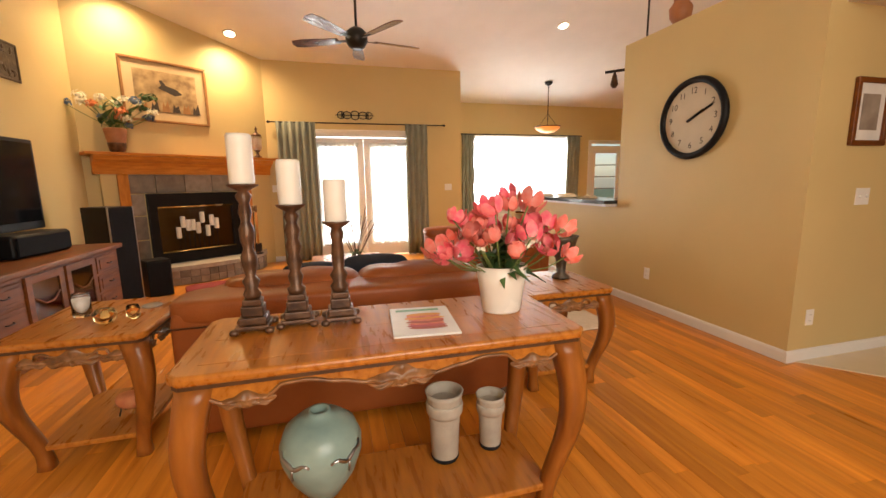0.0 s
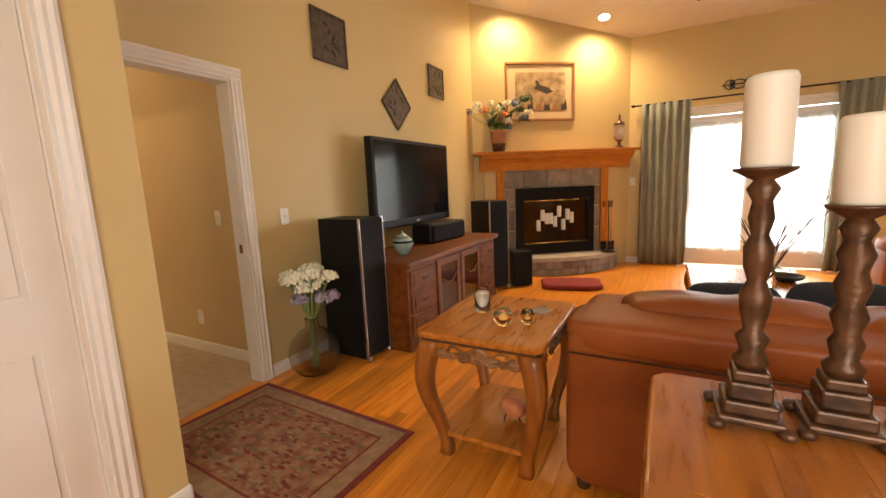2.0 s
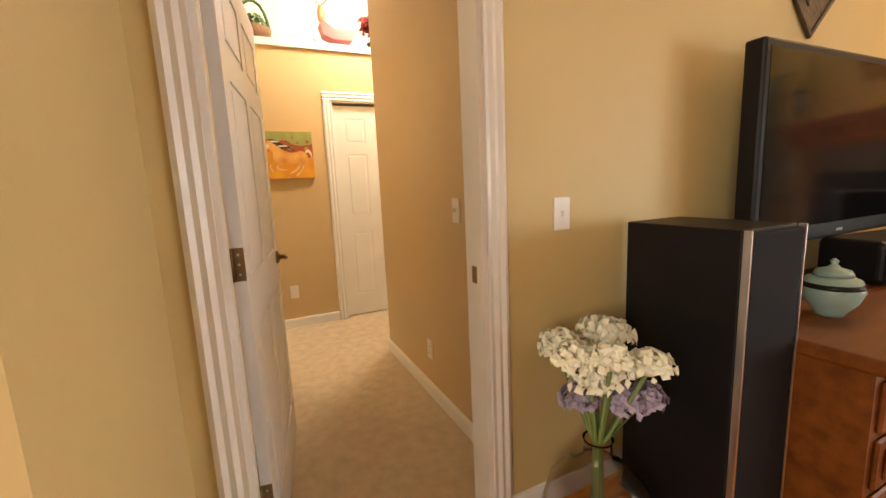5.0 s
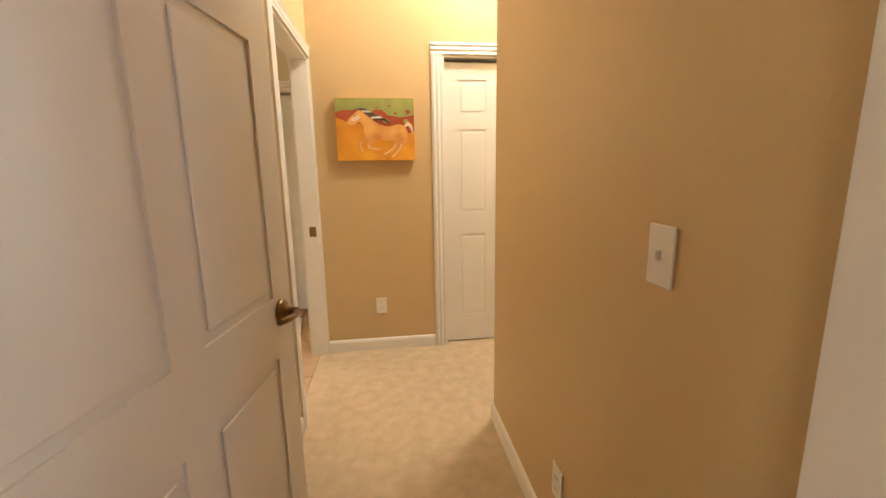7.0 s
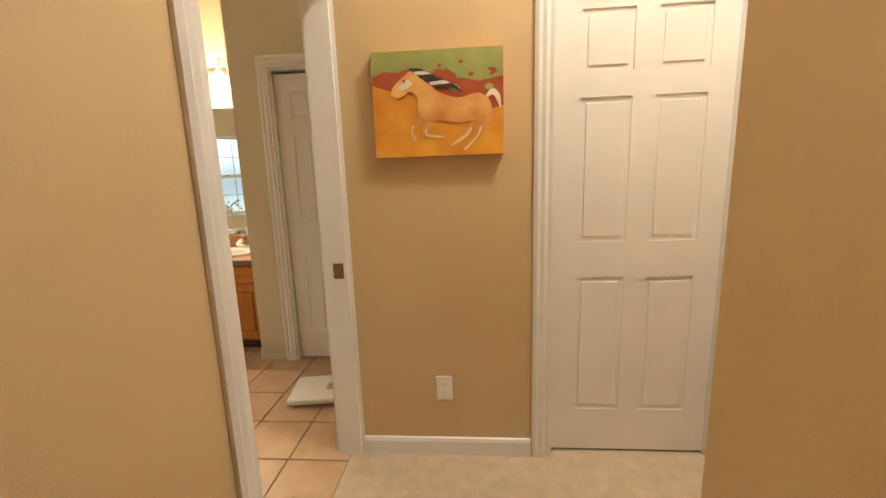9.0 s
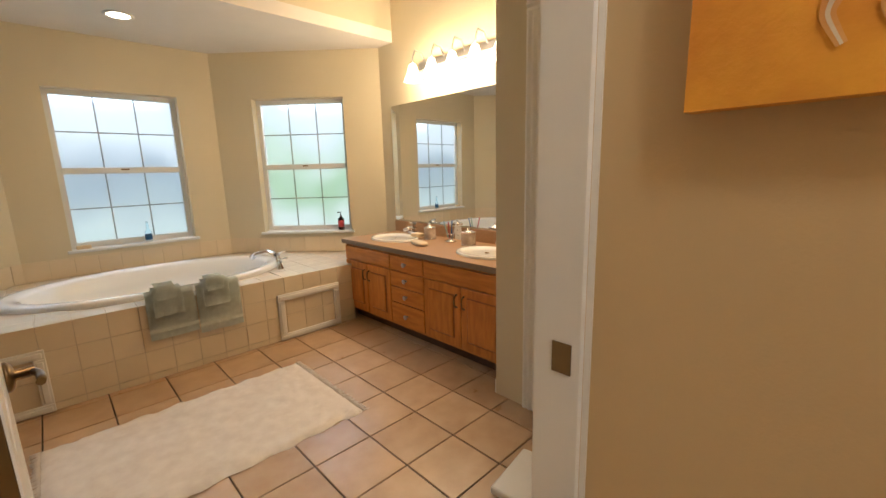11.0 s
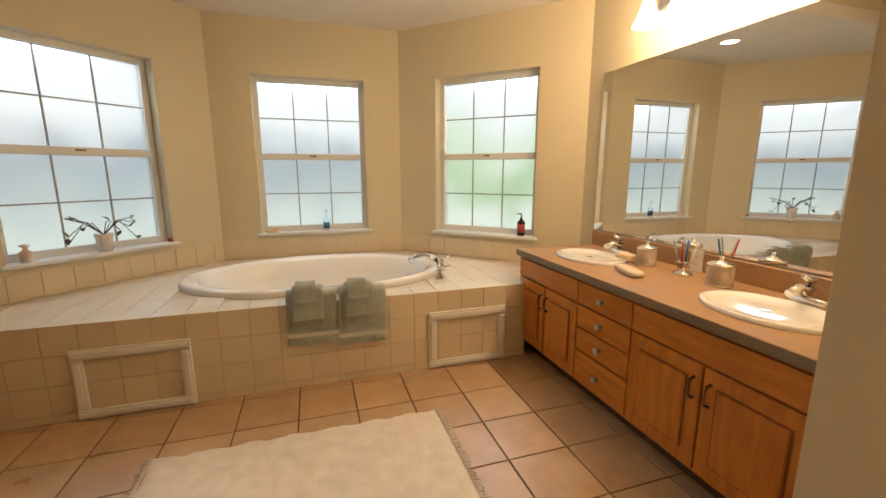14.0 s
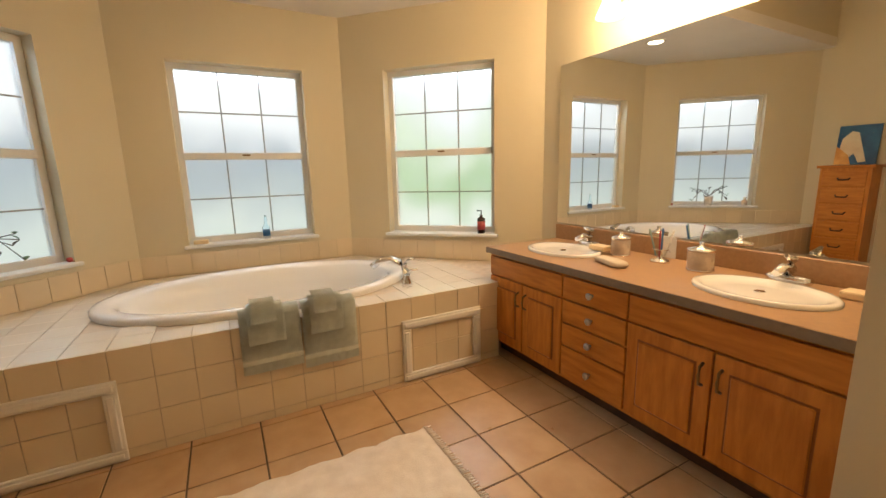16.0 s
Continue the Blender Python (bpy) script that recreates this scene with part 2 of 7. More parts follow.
M["matboard"] = mat("mat_board", (0.62, 0.47, 0.27), (0.58, 0.44, 0.25), 0.7, bump=0)
M["marsh"] = mat("marsh_painting", (0.52, 0.37, 0.19), (0.21, 0.13, 0.06), 0.5, scale=9, bump=0.05)
M["ink"] = mat("ink_dark", (0.05, 0.035, 0.025), rough=0.6, bump=0)
M["ochre"] = mat("ochre_canvas", (0.80, 0.38, 0.03), (0.62, 0.23, 0.02), 0.5, scale=7, bump=0.2)
M["rust"] = mat("rust_canvas", (0.42, 0.09, 0.03), (0.30, 0.05, 0.02), 0.5, scale=9, bump=0.2)
M["sage_paint"] = mat("sage_canvas", (0.36, 0.38, 0.11), (0.24, 0.27, 0.08), 0.5, scale=9, bump=0.2)
M["palomino"] = mat("palomino_paint", (0.86, 0.50, 0.16), (0.62, 0.25, 0.05), 0.5, scale=9, bump=0.2)
M["horse_white"] = mat("pale_paint", (0.82, 0.72, 0.55), (0.70, 0.55, 0.36), 0.5, scale=9, bump=0.2)
M["blue_paint"] = mat("blue_canvas", (0.03, 0.16, 0.34), (0.015, 0.07, 0.18), 0.5, scale=6, bump=0.2)
M["counter"] = mat("brown_laminate", (0.42, 0.25, 0.125), (0.36, 0.205, 0.10), 0.4, scale=60, bump=0.02)
M["counter_edge"] = mat("taupe_laminate_edge", (0.24, 0.185, 0.135), (0.21, 0.16, 0.115), 0.4, scale=60)
M["granite"] = mat("black_granite", (0.02, 0.02, 0.022), (0.05, 0.05, 0.05), 0.12, scale=120, bump=0)
M["towel"] = mat("sage_towel", (0.70, 0.72, 0.64), (0.60, 0.62, 0.54), 0.95, scale=26, bump=1.0, fine=260)
M["soap"] = mat("soap_bar", (0.80, 0.62, 0.38), rough=0.5)
M["marble"] = mat("mercury_marble", (0.66, 0.55, 0.44), (0.42, 0.33, 0.26), 0.25, scale=12)
M["aluminium"] = mat("white_aluminium", (0.74, 0.74, 0.72), (0.7, 0.7, 0.68), 0.4)
M["muntin"] = mat("grey_muntin", (0.42, 0.42, 0.41), rough=0.5)
M["bottle_dark"] = mat("dark_bottle", (0.03, 0.012, 0.012), rough=0.2)
M["label_red"] = mat("red_label", (0.45, 0.05, 0.05), rough=0.4, bump=0)
M["bottle_clear"] = glass("clear_bottle", (0.80, 0.92, 1.0), 0.05, 1.2)
M["lamp_glass"] = glow("lit_glass_shade", (1.0, 0.80, 0.52), 9.0)
M["can_glow"] = glow("lit_downlight", (1.0, 0.83, 0.58), 12.0)
M["pendant_glass"] = glow("lit_amber_bowl", (0.85, 0.34, 0.08), 0.55)
M["fan_blade"] = mat("fan_blade_wood", (0.13, 0.055, 0.03), (0.09, 0.036, 0.02), 0.22, scale=5, stretch=(1, 8, 1), coat=0.5)
M["foliage"] = mat("garden_foliage", (0.10, 0.17, 0.05), (0.05, 0.10, 0.025), 0.6, scale=3)
M["grass"] = mat("lawn", (0.13, 0.18, 0.06), (0.08, 0.13, 0.04), 0.9, scale=2)
M["pink_shrub"] = mat("pink_blossom", (0.62, 0.08, 0.22), (0.5, 0.05, 0.16), 0.6, scale=8)
M["wicker"] = mat("wicker", (0.22, 0.11, 0.05), (0.12, 0.055, 0.025), 0.7, scale=50, bump=0.9, fine=120)
m, nt, bsdf = nodes_of("mirror")
bsdf.inputs["Base Color"].default_value, bsdf.inputs["Metallic"].default_value, bsdf.inputs["Roughness"].default_value = (0.9, 0.91, 0.9, 1), 1, 0.01
M["mirror"] = m
for key in ("oak_floor", "oak_joined", "table", "leg", "media", "leather", "oak", "oak_h"):
    M[key].node_tree.nodes["Principled BSDF"].inputs["Specular IOR Level"].default_value = 0.32
for key in ("black", "screen", "cloth_black"):
    M[key].node_tree.nodes["Principled BSDF"].inputs["Specular IOR Level"].default_value = 0.22


def garden_glow(name, stops, strength, scale, mottle):
    """Sky, tree line and lawn by height, mottled, beyond a frosted window."""
    m, nt, bsdf = nodes_of(name)
    co = nt.nodes.new("ShaderNodeTexCoord")
    sep = nt.nodes.new("ShaderNodeSeparateXYZ")
    ns = nt.nodes.new("ShaderNodeTexNoise")
    ns.inputs["Scale"].default_value, ns.inputs["Detail"].default_value = scale, 3
    add = nt.nodes.new("ShaderNodeMath")
    add.operation = "MULTIPLY_ADD"
    add.inputs[1].default_value = mottle
    mr = nt.nodes.new("ShaderNodeMapRange")
    mr.inputs[1].default_value, mr.inputs[2].default_value = mottle / 2, 2.6 + mottle / 2
    ramp = nt.nodes.new("ShaderNodeValToRGB")
    while len(ramp.color_ramp.elements) < len(stops):
        ramp.color_ramp.elements.new(0.5)
    for e, (z, c) in zip(ramp.color_ramp.elements, stops):
        e.position, e.color = z / 2.6, (*c, 1)
    nt.links.new(co.outputs["Object"], ns.inputs[0])
    nt.links.new(co.outputs["Object"], sep.inputs[0])
    nt.links.new(ns.outputs[0], add.inputs[0])
    nt.links.new(sep.outputs[2], add.inputs[2])
    nt.links.new(add.outputs[0], mr.inputs[0])
    nt.links.new(mr.outputs[0], ramp.inputs[0])
    nt.links.new(ramp.outputs[0], bsdf.inputs["Emission Color"])
    bsdf.inputs["Base Color"].default_value = (0.1, 0.12, 0.08, 1)
    bsdf.inputs["Emission Strength"].default_value = strength
    return m


SKY_WHITE = (0.95, 0.98, 1.0)
M["glow_green"] = garden_glow("bright_garden", ((0.3, (0.75, 0.86, 0.70)), (0.8, (0.90, 0.96, 0.86)), (1.15, (0.42, 0.62, 0.34)), (1.5, (0.70, 0.83, 0.62)), (1.9, SKY_WHITE)), 1.15, 2.6, 1.5)
M["glow_grey"] = garden_glow("bright_yard", ((0.3, (0.50, 0.62, 0.50)), (0.75, (0.74, 0.82, 0.76)), (1.1, (0.50, 0.57, 0.58)), (1.42, (0.36, 0.42, 0.49)), (1.75, SKY_WHITE)), 1.15, 2.4, 0.8)


# ---- mesh makers ----
def box(bm, x0, x1, y0, y1, z0, z1, bevel=0.0, seg=2):
    vs = [bm.verts.new((x, y, z)) for z in (z0, z1) for x, y in ((x0, y0), (x1, y0), (x1, y1), (x0, y1))]
    fs = [bm.faces.new([vs[i] for i in q]) for q in ((3, 2, 1, 0), (4, 5, 6, 7), (0, 1, 5, 4), (1, 2, 6, 5), (2, 3, 7, 6), (3, 0, 4, 7))]
    if bevel:
        es = list({e for f in fs for e in f.edges})
        bmesh.ops.bevel(bm, geom=es, offset=bevel, segments=seg, affect="EDGES", profile=0.5, clamp_overlap=True)
    return bm


def B(x0, x1, y0, y1, z0, z1, bevel=0.0, seg=2):
    return box(bmesh.new(), min(x0, x1), max(x0, x1), min(y0, y1), max(y0, y1), min(z0, z1), max(z0, z1), bevel, seg)


def lathe(profile, n=24, bm=None, at=(0, 0, 0), sx=1.0, sy=1.0, caps=True):
    """profile: (radius, height) from the bottom up."""
    bm = bm or bmesh.new()
    rings = []
    for r, z in profile:
        rings.append([bm.verts.new((at[0] + sx * r * math.cos(2 * math.pi * k / n), at[1] + sy * r * math.sin(2 * math.pi * k / n), at[2] + z)) for k in range(n)])
    for a, b in zip(rings, rings[1:]):
        for k in range(n):
            f = bm.faces.new((a[k], a[(k + 1) % n], b[(k + 1) % n], b[k]))
            f.smooth = True
    if caps:
        bm.faces.new(rings[0][::-1])
        bm.faces.new(rings[-1])
    return bm


def tube(points, r, n=8, bm=None, taper=None):
    """A round bar along points; r or a radius for each point."""
    bm = bm or bmesh.new()
    pts = [Vector(p) for p in points]
    rings = []
    for i, p in enumerate(pts):
        d = (pts[min(i + 1, len(pts) - 1)] - pts[max(i - 1, 0)]).normalized()
        u = d.cross(Vector((0, 0, 1)) if abs(d.z) < 0.9 else Vector((1, 0, 0))).normalized()
        v = d.cross(u)
        rad = taper[i] if taper else r
        rings.append([bm.verts.new(p + rad * (u * math.cos(2 * math.pi * k / n) + v * math.sin(2 * math.pi * k / n))) for k in range(n)])
    for a, b in zip(rings, rings[1:]):
        for k in range(n):
            f = bm.faces.new((a[k], a[(k + 1) % n], b[(k + 1) % n], b[k]))
            f.smooth = True
    bm.faces.new(rings[0][::-1])
    bm.faces.new(rings[-1])
    return bm


def puff(cx, cy, cz, sx, sy, sz, e=0.35, n=20, bm=None, wobble=0.0):
    """A stuffed, rounded block: a superellipsoid of the full sizes given."""
    bm = bm or bmesh.new()

    def pw(c, q):
        return math.copysign(abs(c) ** q, c)
    rings = []
    for i in range(1, n):
        a = -math.pi / 2 + math.pi * i / n
        ring = []
        for k in range(2 * n):
            b = math.pi * k / n
            p = Vector((pw(math.cos(a), e) * pw(math.cos(b), e) * sx / 2, pw(math.cos(a), e) * pw(math.sin(b), e) * sy / 2, pw(math.sin(a), e) * sz / 2))
            if wobble:
                p += p.normalized() * wobble * noise.noise(Vector((cx, cy, cz)) + p * 7)
            ring.append(bm.verts.new(p + Vector((cx, cy, cz))))
        rings.append(ring)
    for a, b in zip(rings, rings[1:]):
        for k in range(2 * n):
            f = bm.faces.new((a[k], a[(k + 1) % (2 * n)], b[(k + 1) % (2 * n)], b[k]))
            f.smooth = True
    for ring, z, flip in ((rings[0], -sz / 2, True), (rings[-1], sz / 2, False)):
        c = bm.verts.new((cx, cy, cz + z))
        for k in range(2 * n):
            q = (ring[k], ring[(k + 1) % (2 * n)], c)
            f = bm.faces.new(q[::-1] if flip else q)
            f.smooth = True
    return bm


def prism(outline, z0, z1, bm=None):
    """An upright block over an outline of (x, y)."""
    bm = bm or bmesh.new()
    lo, hi = [[bm.verts.new((x, y, z)) for x, y in outline] for z in (z0, z1)]
    n = len(outline)
    bm.faces.new(lo[::-1])
    bm.faces.new(hi)
    for k in range(n):
        bm.faces.new((lo[k], lo[(k + 1) % n], hi[(k + 1) % n], hi[k]))
    return bm


def sweep(profile, x0, x1, bm=None):
    """A moulding along x: the profile is (y, z) points, closed."""
    bm = bm or bmesh.new()
    a, b = [[bm.verts.new((x, y, z)) for y, z in profile] for x in (x0, x1)]
    n = len(profile)
    bm.faces.new(a)
    bm.faces.new(b[::-1])
    for k in range(n):
        bm.faces.new((a[k], b[k], b[(k + 1) % n], a[(k + 1) % n]))
    return bm


def panel_xz(outline, y0, y1, bm=None):
    """A flat board in the x-z plane, from an outline of (x, z), between y0 and y1."""
    bm = bm or bmesh.new()
    a, b = [[bm.verts.new((x, y, z)) for x, z in outline] for y in (y0, y1)]
    n = len(outline)
    bm.faces.new(a)
    bm.faces.new(b[::-1])
    for k in range(n):
        bm.faces.new((a[k], b[k], b[(k + 1) % n], a[(k + 1) % n]))
    return bm


def mesh_of(name, bm, material):
    bmesh.ops.recalc_face_normals(bm, faces=bm.faces[:])
    me = bpy.data.meshes.new(name)
    bm.to_mesh(me)
    bm.free()
    me.materials.append(M[material] if isinstance(material, str) else material)
    return me


def part(name, bm, material, parent, label="", m=None):
    ob = new(name, mesh_of(name, bm, material))
    ob.parent = parent
    if m is not None:
        ob.matrix_local = m
    if label:
        ob["label"] = label
    return ob


def thing(name, label, category, m=None, group="", kind=""):
    ob = tagged(new(name), label, category, group, kind)
    ob.empty_display_size = 0.1
    if m is not None:
        ob.matrix_world = m
    return ob


def solid(name, bm, material, label, category, m=None, group="", kind=""):
    ob = tagged(new(name, mesh_of(name, bm, material)), label, category, group, kind)
    if m is not None:
        ob.matrix_world = m
    return ob


def struct(name, bm, material, label, category="wall", m=None):
    return solid(name, bm, material, label, category, m, kind="structure")


def join_boxes(boxes):
    bm = bmesh.new()
    for b in boxes:
        box(bm, *b)
    return bm


# ---- the shell of the rooms ----
# living room floor slab, hall carpet, bath slab
struct("floor_living_base", B(-2.25, 9.5, -3.0, 9.2, -0.12, -0.012), "gap", "dark gaps under the oak floor boards", "floor")
struct("floor_entry", prism([(3.99, 2.262), (4.95, 1.2), (9.38, 1.2), (9.38, 2.262)], 0.0005, 0.006), "wtile", "pale stone tile floor of the entry passage", "floor")
struct("carpet_hall", B(-5.1, -2.25, 1.666, 5.0, -0.12, 0.0), "carpet", "beige cut-pile carpet in the hall", "carpet")
struct("floor_bath_base", B(-7.0, -2.6, -2.9, 1.666, -0.12, -0.008), "grout", "dark grout bed under bath tiles", "floor")


def wall_with_hole(name, axis, at0, at1, u0, u1, z1, holes, material, label):
    """A wall between at0 and at1 on one axis, along u; holes are (u0, u1, z0, z1)."""
    boxes = []
    cur = u0
    for h0, h1, hz0, hz1 in sorted(holes):
        boxes.append((cur, h0, 0, z1))
        if hz0 > 0:
            boxes.append((h0, h1, 0, hz0))
        boxes.append((h0, h1, hz1, z1))
        cur = h1
    boxes.append((cur, u1, 0, z1))
    bm = bmesh.new()
    for a, b, c, d in boxes:
        if b - a > 0.001 and d - c > 0.001:
            if axis == "x":
                box(bm, at0, at1, a, b, c, d)
            else:
                box(bm, a, b, at0, at1, c, d)
    return struct(name, bm, material, label)


DIAG_A, DIAG_B = Vector((-2.19, 6.35, 0)), Vector((-0.23, 7.8, 0))
diag_turn = math.degrees(math.atan2(DIAG_B.y - DIAG_A.y, DIAG_B.x - DIAG_A.x))
DIAG = pose(DIAG_A.x, DIAG_A.y, 0, 0, 0, diag_turn)   # local x along the wall, -y into the room
DL = (DIAG_B - DIAG_A).length

wall_with_hole("wall_television", "x", -2.31, -2.19, 1.62, 6.46, 5.6, [(1.75, 2.55, 0, 2.07)], "wall", "tan painted wall carrying the television")
struct("wall_fireplace", B(0, DL, 0.0, 0.14, 0, 4.2), "wall", "tan painted diagonal chimney wall", "wall", DIAG)
wall_with_hole("wall_back", "y", 7.8, 7.92, -0.32, 3.2, 4.0, [(0.45, 2.3, 0, 2.2)], "wall", "olive tan wall with french doors")
struct("wall_dining_return", B(3.08, 3.2, 7.92, 8.9, 0, 4.0), "wall", "tan wall return beside the dining nook")
wall_with_hole("wall_dining", "y", 8.9, 9.02, 3.08, 9.5, 4.0, [(3.8, 6.25, 0.62, 2.3), (6.8, 7.7, 0, 2.2)], "wall", "tan dining wall with a wide window and a door")
struct("wall_kitchen_side", B(9.4, 9.52, 2.4, 9.0, 0, 5), "wall", "tan kitchen side wall")
struct("wall_clock", B(3.92, 4.06, 2.26, 4.19, 0, 2.76), "wall", "olive tan wall that carries the clock, with a ledge on top")
struct("wall_bar", B(3.92, 4.06, 4.19, 6.05, 0, 1.04), "wall", "olive tan half wall under the breakfast bar")
struct("wall_entry", B(4.06, 9.5, 2.26, 2.38, 0, 2.76), "wall", "tan entry wall with a framed picture")
struct("wall_entry_head", B(4.06, 9.5, 1.2, 2.26, 2.46, 2.76), "ceiling", "lowered ceiling over the entry passage", "ceiling")
struct("wall_entry_side", B(9.4, 9.52, -3.0, 2.4, 0, 5.6), "wall", "tan side wall of the entry")
# unseen front wall; its opening is made up to go with the fill
wall_with_hole("wall_front", "y", -3.0, -2.88, -1.61, 9.5, 5.8, [(0.2, 3.0, 0.5, 3.3)], "wall", "added tan front wall with an unglazed opening, out of view")
wall_with_hole("wall_closet", "x", -1.61, -1.49, -3.0, 1.62, 5.6, [(0.63, 1.37, 0, 2.07)], "wall", "sage tan wall with the closet door")
struct("wall_closet_return", B(-2.19, -1.61, 1.50, 1.62, 0, 5.6), "wall", "tan wall return beside the hall doorway")
struct("wall_closet_back", B(-2.31, -1.61, -0.2, -0.08, 0, 2.6), "wall", "plain wall inside the closet")

# vaulted ceiling, one sheet with thickness
bm = bmesh.new()
prof = [(9.1, 2.96), (1.2, 5.41), (-3.1, 4.1), (-3.1, 4.2), (1.2, 5.53), (9.1, 3.08)]
sweep(prof, -2.4, 9.6, bm)
struct("ceiling_living", bm, "ceiling", "off-white textured vaulted ceiling", "ceiling")

# hall
wall_with_hole("wall_hall_far", "x", -5.15, -5.03, 1.72, 5.0, 2.54, [(2.61, 3.35, 0, 2.11)], "hall_wall", "ochre tan hall wall with the horse painting and a plant ledge above")
struct("wall_hall_ledge", B(-5.9, -5.0, 1.58, 5.0, 2.54, 2.60), "white", "white painted plant ledge above the hall wall", "ledge")
struct("wall_hall_ledge_back", B(-6.02, -5.9, 1.58, 5.0, 2.3, 3.7), "ceiling", "white wall behind the plant ledge")
struct("wall_hall_right", B(-4.03, -2.31, 2.735, 2.85, 0, 3.3), "hall_wall", "ochre tan hall wall with a light switch")
struct("wall_hall_end", B(-5.15, -3.9, 5.0, 5.12, 0, 3.6), "hall_wall", "ochre tan wall at the end of the hall")
struct("wall_hall_side", B(-4.02, -3.9, 2.85, 5.0, 0, 3.3), "hall_wall", "ochre tan side wall of the hall")
wall_with_hole("wall_hall_left", "y", 1.61, 1.72, -5.16, -2.31, 3.6, [(-5.022, -4.14, 0, 2.07)], "hall_wall", "ochre tan hall wall with the bathroom doorway")
struct("ceiling_hall", B(-6.1, -2.31, 1.58, 5.1, 3.6, 3.7), "ceiling", "white hall ceiling", "ceiling")
struct("wall_hall_room", B(-5.9, -5.78, 2.0, 4.2, 0, 2.54), "hall_wall", "plain wall behind the hall door")

# bath
wall_with_hole("wall_bath_closet", "x", -6.17, -6.03, 0.68, 1.61, 3.1, [(0.95, 1.55, 0, 2.05)], "bath_wall", "sage cream wall with the linen closet door")
struct("wall_bath_stub", B(-6.78, -6.17, 0.68, 0.80, 0, 3.1), "bath_wall", "sage cream wall beside the vanity")
struct("wall_bath_vanity", B(-6.90, -6.78, -1.36, 0.80, 0, 3.1), "bath_wall", "cream wall behind the vanity mirror")
struct("wall_bath_door_side", B(-6.78, -5.16, 1.61, 1.72, 0, 3.1), "bath_wall", "cream wall beside the bathroom doorway")
struct("wall_linen_back", B(-6.7, -6.6, 0.8, 1.72, 0, 3.1), "bath_wall", "plain wall inside the linen closet")
struct("wall_bath_left", B(-2.75, -2.63, -1.25, 1.61, 0, 3.1), "bath_wall", "cream wall on the far side of the bathroom")


def window_wall(name, m, length, hole):
    bm = bmesh.new()
    h0, h1, z0, z1 = hole
    for b in ((0, h0, 0, 2.5), (h1, length, 0, 2.5), (h0, h1, 0, z0), (h0, h1, z1, 2.5)):
        box(bm, b[0], b[1], 0, 0.16, b[2], b[3])
    struct(name, bm, "bath_wall", "cream bay wall with a frosted window over the tub", "wall", m)


# each bay wall: local x along the wall as seen from inside (left to right), y outwards
BAY_L = pose(-2.75, -1.25, 0, 0, 0, 225)
BAY_M = pose(-4.04, -2.54, 0, 0, 0, 180)
BAY_R = pose(-5.60, -2.54, 0, 0, 0, 135)
BAY = [(BAY_L, 1.824, 0.494, 1.424), (BAY_M, 1.56, 0.315, 1.245), (BAY_R, 1.67, 0.38, 1.295)]
for k, (m, length, h0, h1) in enumerate(BAY):
    window_wall("wall_bay_%d" % (k + 1), m, length, (h0, h1, 0.735, 2.065))
struct("ceiling_bath_bay", prism([(-2.65, -1.14), (-2.65, -1.4), (-3.9, -2.72), (-5.75, -2.72), (-6.9, -1.5), (-6.9, -1.14)], 2.5, 2.6), "ceiling", "white lowered ceiling over the tub bay", "ceiling")
struct("wall_bath_soffit", B(-6.78, -2.75, -1.26, -1.14, 2.6, 3.1), "bath_wall", "cream soffit above the tub bay")
struct("ceiling_bath", B(-6.95, -2.6, -1.3, 1.75, 3.1, 3.2), "ceiling", "white bathroom ceiling", "ceiling")


# ---- trim: baseboards, casings, doors ----
def baseboard(x0, y0, x1, y1):
    """A baseboard whose back runs from one point to the next; the room lies to the left."""
    d = Vector((x1 - x0, y1 - y0, 0))
    prof = [(0.001, 0), (0.014, 0), (0.014, 0.07), (0.009, 0.085), (0.001, 0.09)]
    struct("baseboard", sweep(prof, 0, d.length), "white", "white painted baseboard", "baseboard", pose(x0, y0, 0, 0, 0, math.degrees(math.atan2(d.y, d.x))))


for seg in ((-2.19, 6.3, -2.19, 2.63), (-1.49, 1.62, -1.49, 1.455), (-1.62, 1.62, -1.49, 1.62), (-0.02, 7.8, -0.23, 7.8), (3.2, 7.8, 2.4, 7.8), (3.92, 2.26, 3.92, 6.05), (9.4, 2.26, 3.905, 2.26),
            (-1.49, 0.45, -1.49, -2.8), (-2.33, 2.735, -4.04, 2.735), (-4.03, 2.735, -4.03, 2.85), (-5.03, 2.53, -5.03, 1.735), (-4.06, 1.72, -3.3, 1.72), (-6.03, 0.67, -6.03, 0.86), (-4.0, 1.61, -2.75, 1.61)):
    baseboard(*seg)


def casing(name, m, w, h, label="white fluted door casing", cw=0.075, depth=0.02):
    """Casing round an opening of width w (local x from 0) on the wall face y = 0, standing out towards -y."""
    t = thing(name, label, "door casing", m, kind="structure")
    prof = [(0, 0), (cw, 0), (cw, 0.012), (cw * 0.8, 0.02), (cw * 0.6, 0.012), (cw * 0.4, 0.018), (cw * 0.2, 0.01), (0, 0.014)]
    for s, x in ((-1, 0.0), (1, w)):
        bm = prism([(x + s * a, -b) for a, b in prof], 0, h + (0.0))
        part("side_casing", bm, "white", t)
    bm = bmesh.new()
    lo, hi = [[bm.verts.new((x, -b, h + a)) for a, b in prof] for x in (-cw, w + cw)]
    n = len(prof)
    bm.faces.new(lo)
    bm.faces.new(hi[::-1])
    for k in range(n):
        bm.faces.new((lo[k], hi[k], hi[(k + 1) % n], lo[(k + 1) % n]))
    part("head_casing", bm, "white", t)
    return t


